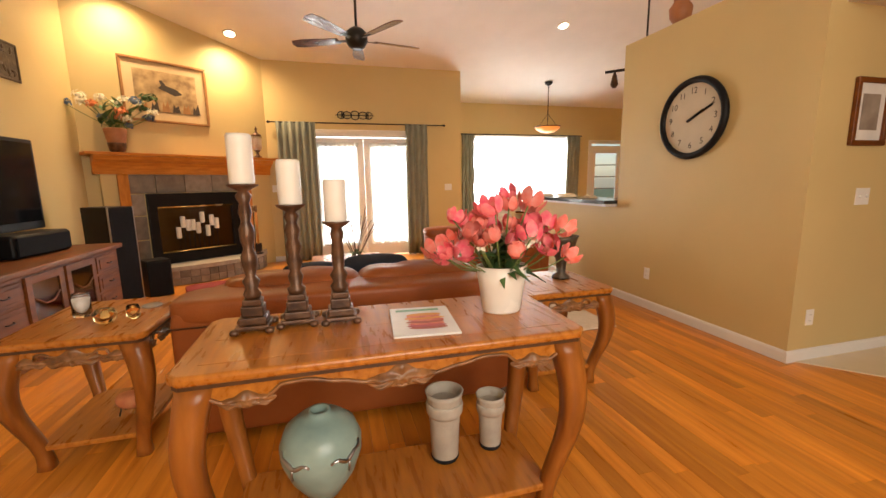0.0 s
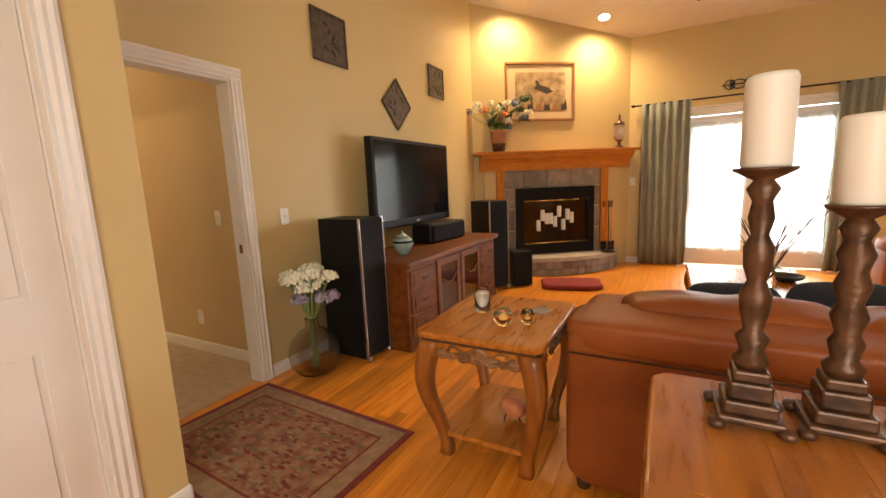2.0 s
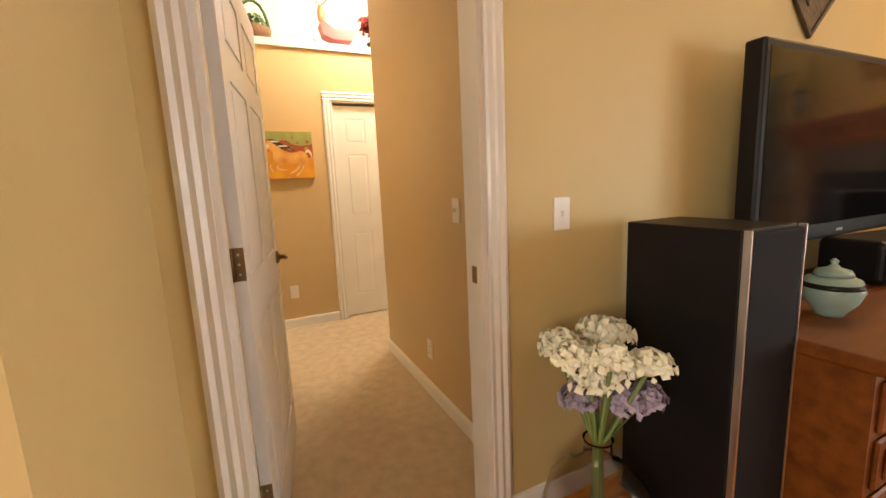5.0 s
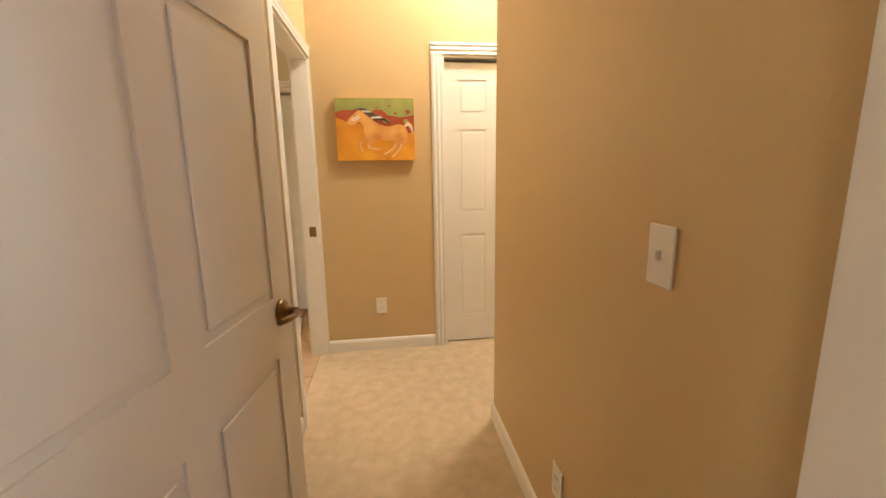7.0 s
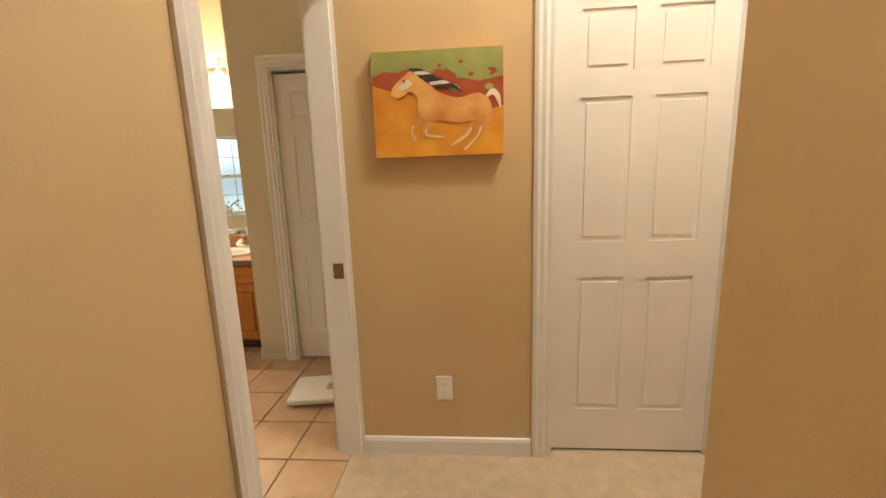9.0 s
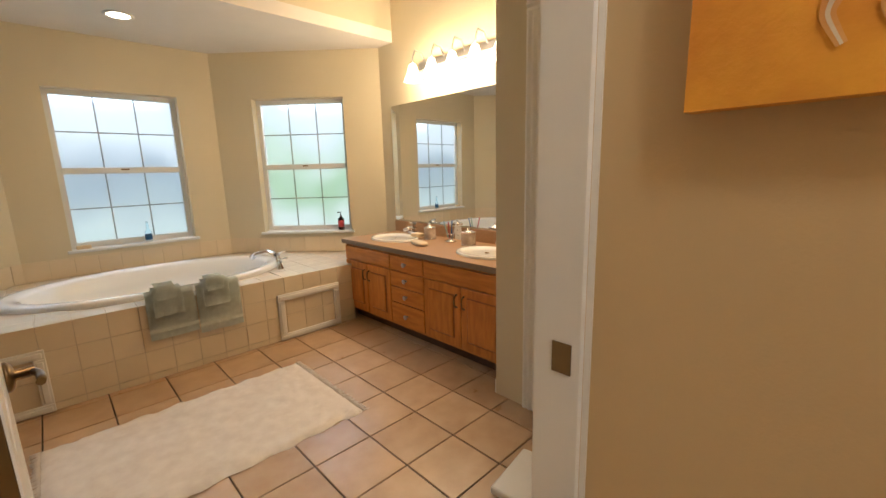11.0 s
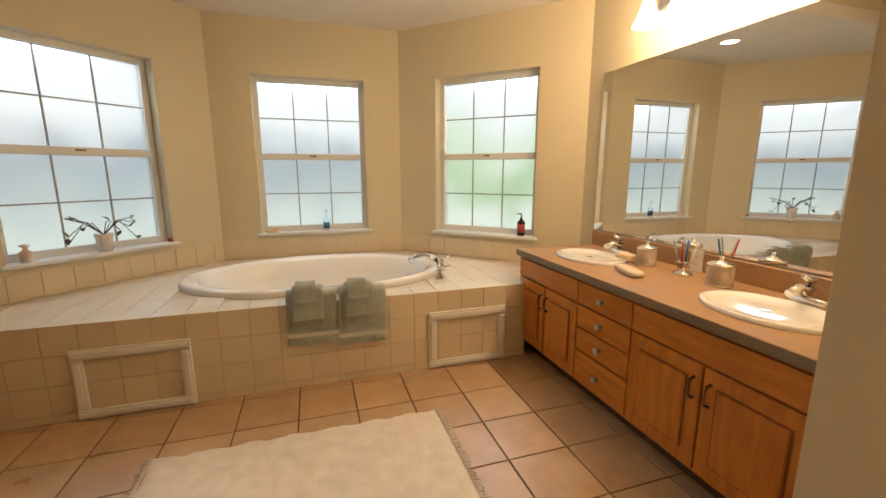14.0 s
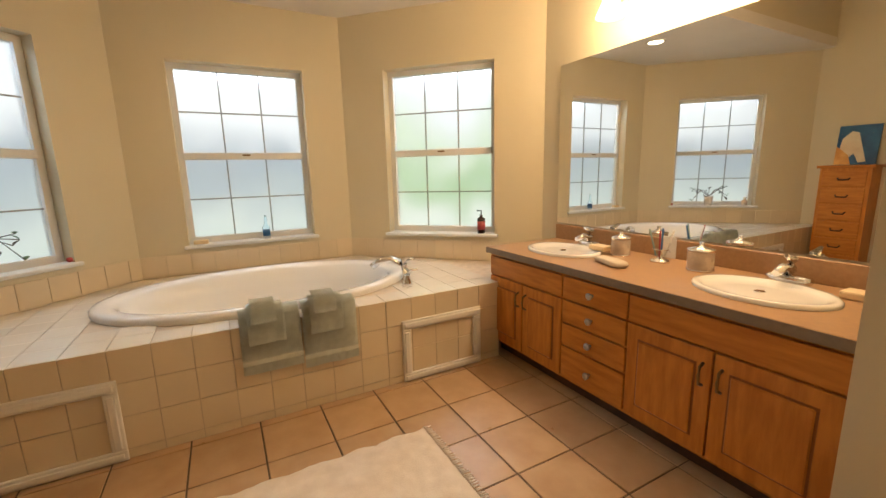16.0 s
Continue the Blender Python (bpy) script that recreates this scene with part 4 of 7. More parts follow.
# local: x along the wall (-0.98..0.98), -y to the room
part("body", B(-0.93, 0.93, -0.66, -0.02, 0.09, 0.70), "media", mc)
part("plinth", B(-0.95, 0.95, -0.68, -0.01, 0.0, 0.088, 0.008, 1), "media", mc)
part("top", B(-0.97, 0.97, -0.71, 0.0, 0.70, 0.75, 0.014, 3), "media", mc)
for s in (-1, 1):
    for k in range(3):
        z = 0.13 + 0.185 * k
        d = part("drawer", B(s * 0.90, s * 0.50, -0.675, -0.6605, z, z + 0.165, 0.006, 1), "media", mc)
        part("drawer_panel", B(s * 0.86, s * 0.54, -0.683, -0.6755, z + 0.03, z + 0.135, 0.004, 1), "media", d)
        part("pull", tube([(s * 0.70 - 0.04, -0.684, z + 0.085), (s * 0.70 - 0.03, -0.70, z + 0.08), (s * 0.70 + 0.03, -0.70, z + 0.08), (s * 0.70 + 0.04, -0.684, z + 0.085)], 0.005, 6), "iron", d)
    d = part("door", join_boxes([(min(s * 0.02, s * 0.08), max(s * 0.02, s * 0.08), -0.68, -0.6605, 0.13, 0.68), (min(s * 0.41, s * 0.47), max(s * 0.41, s * 0.47), -0.68, -0.6605, 0.13, 0.68), (min(s * 0.08, s * 0.41), max(s * 0.08, s * 0.41), -0.68, -0.6605, 0.62, 0.68), (min(s * 0.08, s * 0.41), max(s * 0.08, s * 0.41), -0.68, -0.6605, 0.13, 0.2)]), "media", mc)
    part("door_pane", B(s * 0.08, s * 0.41, -0.672, -0.668, 0.2, 0.62), "cab_glass", d, "dark glass pane")
    part("muntin_bar", tube([(s * 0.10, -0.68, 0.5), (s * 0.2, -0.685, 0.44), (s * 0.3, -0.685, 0.44), (s * 0.4, -0.68, 0.5)], 0.008, 6), "media", d)
cs = thing("centre_speaker", "black centre speaker lying on the media cabinet", "loudspeaker", pose(-1.86, 4.62, 0.752, 0, 0, 84))
part("cabinet", B(-0.30, 0.36, -0.12, 0.14, 0.0, 0.20, 0.03, 4), "black", cs)
part("grille", B(-0.27, 0.33, -0.135, -0.1205, 0.02, 0.18, 0.012, 3), "cloth_black", cs)
gj = thing("ginger_jar", "round green and black glazed lidded jar on the cabinet", "jar", pose(-1.72, 3.72, 0.75))
part("pot", lathe([(0.04, 0), (0.045, 0.012), (0.075, 0.05), (0.092, 0.095), (0.08, 0.135), (0.05, 0.15)], 22), "celadon", gj)
part("band", lathe([(0.088, 0.105), (0.0925, 0.112), (0.0865, 0.124)], 22), "black", gj, "black painted band")
part("lid", lathe([(0.058, 0.15), (0.05, 0.168), (0.02, 0.178), (0.008, 0.19), (0.014, 0.2), (0.004, 0.21)], 18), "celadon", gj)

# glass floor vase with white flowers
fv = thing("floor_vase", "round smoked glass vase of white and lilac flowers on the floor", "flower vase", pose(-1.93, 2.80, 0))
part("vase", lathe([(0.06, 0), (0.13, 0.03), (0.175, 0.10), (0.185, 0.17), (0.16, 0.26), (0.10, 0.325), (0.048, 0.36), (0.045, 0.42), (0.05, 0.43), (0.047, 0.43), (0.042, 0.42), (0.045, 0.36), (0.097, 0.322), (0.157, 0.258), (0.182, 0.17), (0.172, 0.102), (0.128, 0.034), (0.05, 0.008)], 32), "smoke", fv)
rs = random.Random(21)
for k in range(13):
    a = 2.4 * k
    q = 0.06 + 0.13 * ((k * 5) % 7) / 7
    x, y, z = q * math.cos(a), q * math.sin(a), 0.66 + 0.12 * rs.random() - (0.16 if k % 4 == 3 else 0)
    part("stem", tube([(0.02 * math.cos(a), 0.02 * math.sin(a), 0.06), (0.01 * math.cos(a), 0.01 * math.sin(a), 0.4), (x, y, z)], 0.007, 6), "stem", fv)
    bloom_ball(fv, "blossom", (x, y, z), 0.06, "lilac" if k % 4 == 3 else "cream", 150, 50 + k, 0.02)

# hall-mat rug
rg_ = thing("area_rug", "red and tan patterned rug lying at the hall doorway", "rug", pose(-2.18, 1.66, 0.0, 0, 0, -3))
RW, RH = 1.27, 0.88
part("ground_weave", B(0, RW, 0, RH, 0.001, 0.006), "rug_red", rg_)
for b in ((0.035, RW - 0.035, 0.035, 0.125), (0.035, RW - 0.035, RH - 0.125, RH - 0.035), (0.035, 0.125, 0.125, RH - 0.125), (RW - 0.125, RW - 0.035, 0.125, RH - 0.125)):
    part("border_band", B(*b, 0.002, 0.0075), "rug_tan", rg_)
part("field", B(0.14, RW - 0.14, 0.14, RH - 0.14, 0.002, 0.0075), "rug", rg_)
rs = random.Random(8)
bms = {"rug_tan": bmesh.new(), "rug_olive": bmesh.new(), "rug_red": bmesh.new()}
for k in range(420):
    x, y = rs.uniform(0.16, RW - 0.16), rs.uniform(0.16, RH - 0.16)
    key = ("rug_tan", "rug_olive", "rug_tan", "rug_red")[k % 4]
    lathe([(0.012 + 0.012 * rs.random(), 0), (0.004, 0.0012)], 6, bms[key], (x, y, 0.0072), 1.0 + rs.random(), 0.7)
for x, y in ((0.64, 0.44), (0.3, 0.3), (0.98, 0.3), (0.3, 0.6), (0.98, 0.6)):
    bms["rug_olive"] = tube([(x + 0.09 * math.cos(q * 0.5), y + 0.09 * math.sin(q * 0.5), 0.007) for q in range(13)], 0.003, 4, bms["rug_olive"])
for key, bm in bms.items():
    ob = part("woven_motif", bm, key, rg_)
    ob["kind"] = "stuff"


# ---- carved tables ----
def cabriole(x, y, h, dx, dy, r=0.045):
    """A curved leg bowing out towards (dx, dy), with a heavy squared knee."""
    bm = bmesh.new()
    rings = []
    for k in range(17):
        q = k / 16
        off = 0.05 * math.sin(math.pi * (1 - q) * 1.55)
        hw = r * (0.52 + 0.55 * q ** 1.5) * (1.3 if k == 0 else 1.12 if k == 1 else 1.0)
        ring = []
        for i in range(12):
            a = 2 * math.pi * (i + 0.5) / 12
            c, sn = math.cos(a), math.sin(a)
            f = (abs(c) ** 4 + abs(sn) ** 4) ** -0.25
            ring.append(bm.verts.new((x + dx * off + hw * f * c, y + dy * off + hw * f * sn, h * q)))
        rings.append(ring)
    for lo, hi in zip(rings, rings[1:]):
        for i in range(12):
            bm.faces.new((lo[i], lo[(i + 1) % 12], hi[(i + 1) % 12], hi[i])).smooth = True
    bm.faces.new(rings[0][::-1])
    bm.faces.new(rings[-1])
    return bm


APRON = ((0.0, 0.050), (0.05, 0.075), (0.10, 0.092), (0.145, 0.070), (0.19, 0.032), (0.25, 0.030), (0.33, 0.048), (0.41, 0.066), (0.455, 0.078), (0.5, 0.096))


def apron_depth(u):
    u = min(u, 1 - u)
    for (a, d0), (b, d1) in zip(APRON, APRON[1:]):
        if u <= b:
            q = (u - a) / (b - a)
            return d0 + (d1 - d0) * q * q * (3 - 2 * q)
    return APRON[-1][1]


def carved_relief(w, h, depth, lobes):
    """A leafy cartouche: one closed relief, high in the middle, with ridged lobes and scrolled ends."""
    bm = bmesh.new()
    nx, nz = 36, 14
    front = []
    for i in range(nx + 1):
        u = 2 * i / nx - 1
        edge = (0.42 + 0.58 * math.exp(-(u * 2.6) ** 2) + 0.24 * math.exp(-((abs(u) - 0.62) * 6) ** 2)) * math.sqrt(max(1 - u ** 6, 0.002))
        col = []
        for j in range(nz + 1):
            v = 2 * j / nz - 1
            dome = max(1 - v * v, 0.0) ** 0.5 * (0.35 + 0.65 * math.exp(-(u * 2.2) ** 2) + 0.45 * math.exp(-((abs(u) - 0.62) * 7) ** 2))
            ridge = 0.62 + 0.38 * math.cos(lobes * math.atan2(v * edge + 0.25, abs(u) + 0.02) + 3 * abs(u))
            col.append(bm.verts.new((u * w / 2, -depth * dome * ridge, v * edge * h / 2 + 0.10 * h * math.cos(math.pi * u * 1.6))))
        front.append(col)
    for ca, cb in zip(front, front[1:]):
        for j in range(nz):
            bm.faces.new((ca[j], cb[j], cb[j + 1], ca[j + 1])).smooth = True
    return bm


def carved_table(name, label, m, w, d, h, shelf_z, shelf="table"):
    t = thing(name, label, "table", m)
    top = prism([(0.035, 0), (w - 0.035, 0), (w, 0.035), (w, d - 0.035), (w - 0.035, d), (0.035, d), (0, d - 0.035), (0, 0.035)], h - 0.034, h)
    bmesh.ops.bevel(top, geom=[e for e in top.edges], offset=0.012, segments=3, affect="EDGES", profile=0.5)
    part("tabletop", top, "table", t)
    # dark strip, set in, for the groove below the rounded top
    part("top_groove", prism([(0.035, 0.014), (w - 0.035, 0.014), (w - 0.014, 0.035), (w - 0.014, d - 0.035), (w - 0.035, d - 0.014), (0.035, d - 0.014), (0.014, d - 0.035), (0.014, 0.035)], h - 0.048, h - 0.0345), "table_dark", t, "dark strip for the groove under the top")
    # inlaid field of slanting strips inside a plain border
    n = max(3, int(w / 0.15))
    for k in range(n):
        x0, x1 = 0.075 + (w - 0.15) * k / n, 0.075 + (w - 0.15) * (k + 1) / n
        for y0, y1 in ((0.075, d / 2), (d / 2, d - 0.075)):
            part("parquet_strip", B(x0 + 0.0006, x1 - 0.0006, y0 + 0.0006, y1 - 0.0006, h - 0.002, h + 0.0011), "table", t)
    for x0, y0, ang, ln in ((0.09, 0.05, 0, w - 0.18), (w - 0.05, 0.09, 90, d - 0.18), (w - 0.09, d - 0.05, 180, w - 0.18), (0.05, d - 0.09, 270, d - 0.18)):
        low = [(ln * k / 60, h - 0.046 - apron_depth(k / 60)) for k in range(61)]
        ap = part("apron", panel_xz(low + [(ln, h - 0.0485), (0, h - 0.0485)], -0.01, 0.012), "table", t, "", pose(x0, y0, 0, 0, 0, ang))
        part("apron_bead", tube([(x, -0.013, z + 0.007) for x, z in low], 0.0065, 6), "carved", ap, "dark-rubbed bead along the scalloped edge")
        part("carving", carved_relief(0.24, 0.085, 0.026, 7), "carved", ap, "dark-rubbed carved leaf cartouche", pose(ln / 2, -0.0105, h - 0.105))
        for sg in (0.10, 0.90):
            part("carving", carved_relief(0.17, 0.055, 0.02, 5), "carved", ap, "dark-rubbed carved scroll", pose(ln * sg, -0.0105, h - 0.112))
    for x, y, dx, dy in ((0.07, 0.07, -0.7, -0.7), (w - 0.07, 0.07, 0.7, -0.7), (0.07, d - 0.07, -0.7, 0.7), (w - 0.07, d - 0.07, 0.7, 0.7)):
        part("leg", cabriole(x, y, h - 0.048, dx, dy, 0.052), "leg", t)
    if shelf_z:
        part("shelf", B(0.09, w - 0.09, 0.08, d - 0.08, shelf_z, shelf_z + 0.028, 0.006, 2), shelf, t)
    return t


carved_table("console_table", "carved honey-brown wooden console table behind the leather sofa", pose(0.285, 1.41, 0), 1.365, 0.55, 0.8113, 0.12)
carved_table("end_table", "carved wooden end table with a lower shelf beside the sofa", pose(-0.73, 2.31, 0), 0.62, 0.72, 0.665, 0.10)
carved_table("end_table", "carved wooden end table holding a potted plant", pose(1.87, 2.33, 0), 0.62, 0.60, 0.665, 0.10)
carved_table("coffee_table", "carved wooden coffee table before the sofa", pose(0.5, 4.1, 0), 0.85, 1.4, 0.45, 0.0)


# ---- sofa and chair ----
def sofa(name, label, m, w, d, seats):
    """Local: back at y = 0, front at y = d."""
    t = thing(name, label, "sofa", m)
    part("base", puff(w / 2, d / 2, 0.24, w - 0.06, d - 0.06, 0.40, 0.12, 20), "leather", t)
    part("back_frame", puff(w / 2, 0.15, 0.42, w - 0.02, 0.30, 0.74, 0.16, 22), "leather", t)
    part("back_roll", puff(w / 2, 0.16, 0.755, w - 0.0, 0.36, 0.15, 0.35, 22, None, 0.01), "leather", t)
    sw = (w - 0.44) / seats
    for k in range(seats):
        x = 0.22 + sw * (k + 0.5)
        part("back_cushion", puff(x, 0.33, 0.70, sw * 1.06, 0.30, 0.36, 0.45, 20, None, 0.03), "leather", t)
        part("seat_cushion", puff(x, 0.62, 0.44, sw, d - 0.36, 0.2, 0.35, 20, None, 0.015), "leather", t)
    for x in (0.14, w - 0.14):
        part("arm", puff(x, d / 2 + 0.06, 0.36, 0.30, d - 0.1, 0.58, 0.25, 20, None, 0.015), "leather", t)
        part("arm_pad", puff(x, d / 2 + 0.08, 0.62, 0.33, d - 0.12, 0.16, 0.45, 18, None, 0.02), "leather", t)
    for z in (0.68,):
        part("piping", tube([(0.02, -0.004, z), (w - 0.02, -0.004, z)], 0.005, 6), "seam", t)
    for x in (0.08, w - 0.08):
        for y in (0.08, d - 0.08):
            part("foot", lathe([(0.028, 0), (0.035, 0.06)], 10, at=(x, y, 0)), "table_dark", t)
    return t


sofa("loveseat", "brown leather loveseat with loose back cushions", pose(-0.05, 2.38, 0) @ Matrix.Diagonal((1, 1, 0.95, 1)), 1.90, 0.98, 2)
sofa("sofa", "brown leather sofa with a floral pillow and a cream throw", pose(3.05, 4.1, 0, 0, 0, 90), 2.0, 0.98, 3)


def pillow(name, label, m, s, material, t=0.16):
    bm = puff(0, 0, 0, s, s, t, 0.55, 18, None, 0.01)
    for v in bm.verts:
        q = max(abs(v.co.x), abs(v.co.y)) / (s / 2)
        v.co.z *= 1 - 0.75 * q ** 3
    return solid(name, bm, material, label, "pillow", m)


pillow("throw_pillow", "white floral throw pillow leaning on the leather sofa", pose(2.55, 4.55, 0.80, 62, 10, -78), 0.5, "floral")
pillow("throw_pillow", "dark navy throw pillow on the loveseat", pose(1.05, 2.98, 0.66, 40, 0, 0), 0.52, "navy")
pillow("throw_pillow", "small navy throw pillow on the loveseat", pose(0.62, 3.02, 0.66, 38, 0, 8), 0.42, "navy")
bm = puff(0, 0, 0, 0.5, 0.9, 0.10, 0.4, 18, None, 0.03)
solid("throw_blanket", bm, "throw", "cream throw blanket draped over the sofa back", "blanket", pose(2.86, 4.9, 0.85, 0, 8, 0))
bm = puff(0, 0, 0, 0.72, 0.46, 0.07, 0.35, 16, None, 0.03)
solid("floor_cushion", bm, "red_cloth", "folded dark red cushion on the floor before the hearth", "cushion", pose(-0.72, 5.95, 0.036, 0, 0, 15))

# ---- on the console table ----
# the table and what it holds are placed and sized to the camera's view
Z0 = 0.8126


def candlestick(x, y, h, ch, kindk, label):
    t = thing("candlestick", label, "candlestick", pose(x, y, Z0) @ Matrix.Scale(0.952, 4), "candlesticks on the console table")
    bm = bmesh.new()
    for k, (hw, z0, z1) in enumerate(((0.062, 0.012, 0.03), (0.05, 0.03, 0.06), (0.04, 0.06, 0.10), (0.034, 0.10, 0.125))):
        box(bm, -hw, hw, -hw, hw, z0, z1, 0.006, 2)
    part("base", bm, "bronze", t)
    for sx in (-1, 1):
        for sy in (-1, 1):
            part("claw_foot", puff(sx * 0.062, sy * 0.062, 0.012, 0.034, 0.034, 0.024, 0.8, 8), "bronze", t)
    hs = h - 0.125
    prof = {0: [(0.026, 0), (0.034, 0.04), (0.022, 0.09), (0.032, 0.16), (0.018, 0.2), (0.027, 0.3), (0.03, 0.38), (0.017, 0.45), (0.026, 0.52), (0.028, 0.62), (0.016, 0.68), (0.024, 0.76), (0.018, 0.84), (0.03, 0.9), (0.018, 0.94), (0.055, 0.985), (0.056, 1.0)],
            1: [(0.03, 0), (0.036, 0.06), (0.022, 0.1), (0.03, 0.2), (0.02, 0.26), (0.031, 0.36), (0.021, 0.44), (0.031, 0.54), (0.021, 0.62), (0.031, 0.72), (0.02, 0.8), (0.03, 0.87), (0.02, 0.92), (0.054, 0.98), (0.056, 1.0)],
            2: [(0.03, 0), (0.038, 0.08), (0.024, 0.14), (0.036, 0.24), (0.022, 0.32), (0.026, 0.5), (0.022, 0.72), (0.028, 0.82), (0.02, 0.9), (0.053, 0.975), (0.055, 1.0)]}[kindk]
    part("shaft", lathe([(r, 0.125 + hs * z) for r, z in prof], 20), "bronze", t)
    part("candle", lathe([(0.042, 0), (0.044, 0.006), (0.044, ch - 0.01), (0.04, ch), (0.032, ch - 0.004), (0.004, ch - 0.012)], 24), "candle", t, "white pillar candle", pose(0, 0, h))
    part("wick", tube([(0, 0, h + ch - 0.012), (0.002, 0, h + ch + 0.006)], 0.0015, 5), "ink", t)
    return t


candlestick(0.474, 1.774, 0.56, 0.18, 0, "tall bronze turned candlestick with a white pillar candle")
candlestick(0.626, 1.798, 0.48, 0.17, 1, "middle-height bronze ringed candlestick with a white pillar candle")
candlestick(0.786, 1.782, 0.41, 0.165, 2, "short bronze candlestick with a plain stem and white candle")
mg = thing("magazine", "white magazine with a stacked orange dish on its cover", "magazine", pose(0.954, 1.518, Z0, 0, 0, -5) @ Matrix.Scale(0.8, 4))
part("paper_block", B(0, 0.30, 0, 0.40, 0, 0.010, 0.002, 1), "paper", mg)
part("cover_title", B(0.03, 0.25, 0.335, 0.365, 0.0101, 0.0106), "green_print", mg, "green title bar")
rs = random.Random(40)
for k in range(8):
    y, w = 0.09 + 0.026 * k, 0.075 + 0.02 * rs.random()
    x = 0.16 + rs.uniform(-0.012, 0.012)
    part("cover_photo", prism([(x + w * math.cos(i * 0.5236) * (1 + 0.12 * rs.random()), y + 0.021 * math.sin(i * 0.5236)) for i in range(12)], 0.0101 + 0.0002 * k, 0.0108 + 0.0002 * k), ("rust", "label_red", "orange", "rust", "orange", "ochre", "orange", "ochre")[k], mg)
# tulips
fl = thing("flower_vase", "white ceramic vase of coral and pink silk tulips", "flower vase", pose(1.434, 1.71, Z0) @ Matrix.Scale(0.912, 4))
part("vase", lathe([(0.085, 0), (0.09, 0.01), (0.105, 0.12), (0.118, 0.21), (0.11, 0.212), (0.096, 0.10), (0.03, 0.02)], 28, sy=0.8), "ceramic", fl)


def tulip(seed, open_):
    bm = bmesh.new()
    rg = random.Random(seed)
    for k in range(6):
        a = math.pi / 3 * k
        r0 = 0.008
        rows = []
        for j in range(5):
            q = j / 4
            r = 0.010 + (0.026 + open_ * 0.02) * math.sin(math.pi * min(0.15 + q * (0.62 - 0.2 * open_), 1)) - (0.004 if k % 2 else 0)
            w = 0.021 * math.sin(math.pi * (0.12 + 0.8 * q)) + 0.003
            z = 0.062 * q
            c = Vector((math.cos(a), math.sin(a), 0))
            s = Vector((-math.sin(a), math.cos(a), 0))
            rows.append([bm.verts.new(c * r + s * (w * e) - c * 0.006 * e * e + Vector((0, 0, z))) for e in (-1, 0, 1)])
        for ra, rb in zip(rows, rows[1:]):
            for i in (0, 1):
                f = bm.faces.new((ra[i], ra[i + 1], rb[i + 1], rb[i]))
                f.smooth = True
    return bm


tul = [mesh_of("tulip_bloom", tulip(k, 0.35 + 0.4 * (k % 4)), ("coral", "pink")[k % 2]) for k in range(8)]
tlf = [mesh_of("tulip_leaf", leaf_mesh(0.19, 0.045, 0.3 + 0.2 * k), "leaf") for k in range(3)]
rs = random.Random(31)
for k in range(38):
    a = 2.39996 * k
    q = math.sqrt((k + 0.5) / 38)
    x, y = 0.33 * q * math.cos(a), 0.21 * q * math.sin(a)
    z = 0.19 + 0.17 * (1 - q * q) + 0.15 * rs.random() + 0.02
    s = 0.8 + 0.35 * rs.random()
    part("stem", tube([(x * 0.25, y * 0.25, 0.17), (x * 0.7, y * 0.7, z * 0.8), (x, y, z)], 0.0035, 5), "stem", fl)
    o = new("tulip", tul[k % 8])
    o.parent = fl
    o.matrix_local = pose(x, y, z - 0.01, -55 * q * math.sin(a) + rs.uniform(-15, 15), 55 * q * math.cos(a) + rs.uniform(-15, 15), rs.random() * 360) @ Matrix.Scale(s, 4)
for k in range(40):
    a = rs.random() * 6.28
    o = new("leaf", tlf[k % 3])
    o.parent = fl
    o.matrix_local = pose(0.07 * math.cos(a), 0.05 * math.sin(a), 0.18, rs.uniform(-65, -5), rs.uniform(-30, 30), math.degrees(a) + 90) @ Matrix.Scale(1.0 + 0.5 * rs.random(), 4)
for k in range(5):
    a = 1.3 * k
    bloom_ball(fl, "white_blossom", (0.17 * math.cos(a), 0.12 * math.sin(a), 0.32), 0.035, "cream", 40, 90 + k, 0.02)
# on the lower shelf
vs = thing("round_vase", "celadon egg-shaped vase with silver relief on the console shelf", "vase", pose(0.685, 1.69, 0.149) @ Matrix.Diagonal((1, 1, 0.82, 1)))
part("body", lathe([(0.045, 0), (0.06, 0.01), (0.12, 0.12), (0.15, 0.22), (0.152, 0.28), (0.13, 0.35), (0.08, 0.40), (0.04, 0.415), (0.042, 0.43), (0.03, 0.428), (0.024, 0.40)], 32), "celadon", vs)
for sg in (-1, 1):
    pts = []
    for k in range(11):
        a = math.radians(270 + sg * (14 + 5.2 * k))
        z = 0.262 + 0.012 * math.sin(k * 1.1) + (0.05 * ((k - 7) / 3) ** 2 if k > 7 else 0)
        r = 0.1525 - 0.25 * max(z - 0.28, 0)
        pts.append((r * math.cos(a), r * math.sin(a), z))
    rl = part("relief_figure", tube(pts, 0.008, 7, None, [0.004 + 0.006 * math.sin(math.pi * (k + 0.5) / 11) for k in range(11)]), "silver", vs, "silver relief lizard")
    x, y, z = pts[5]
    part("relief_leg", tube([(x, y, z), (x * 1.02, y * 1.02, z - 0.03), (x * 1.0, y * 1.0, z - 0.06)], 0.004, 6), "silver", rl)
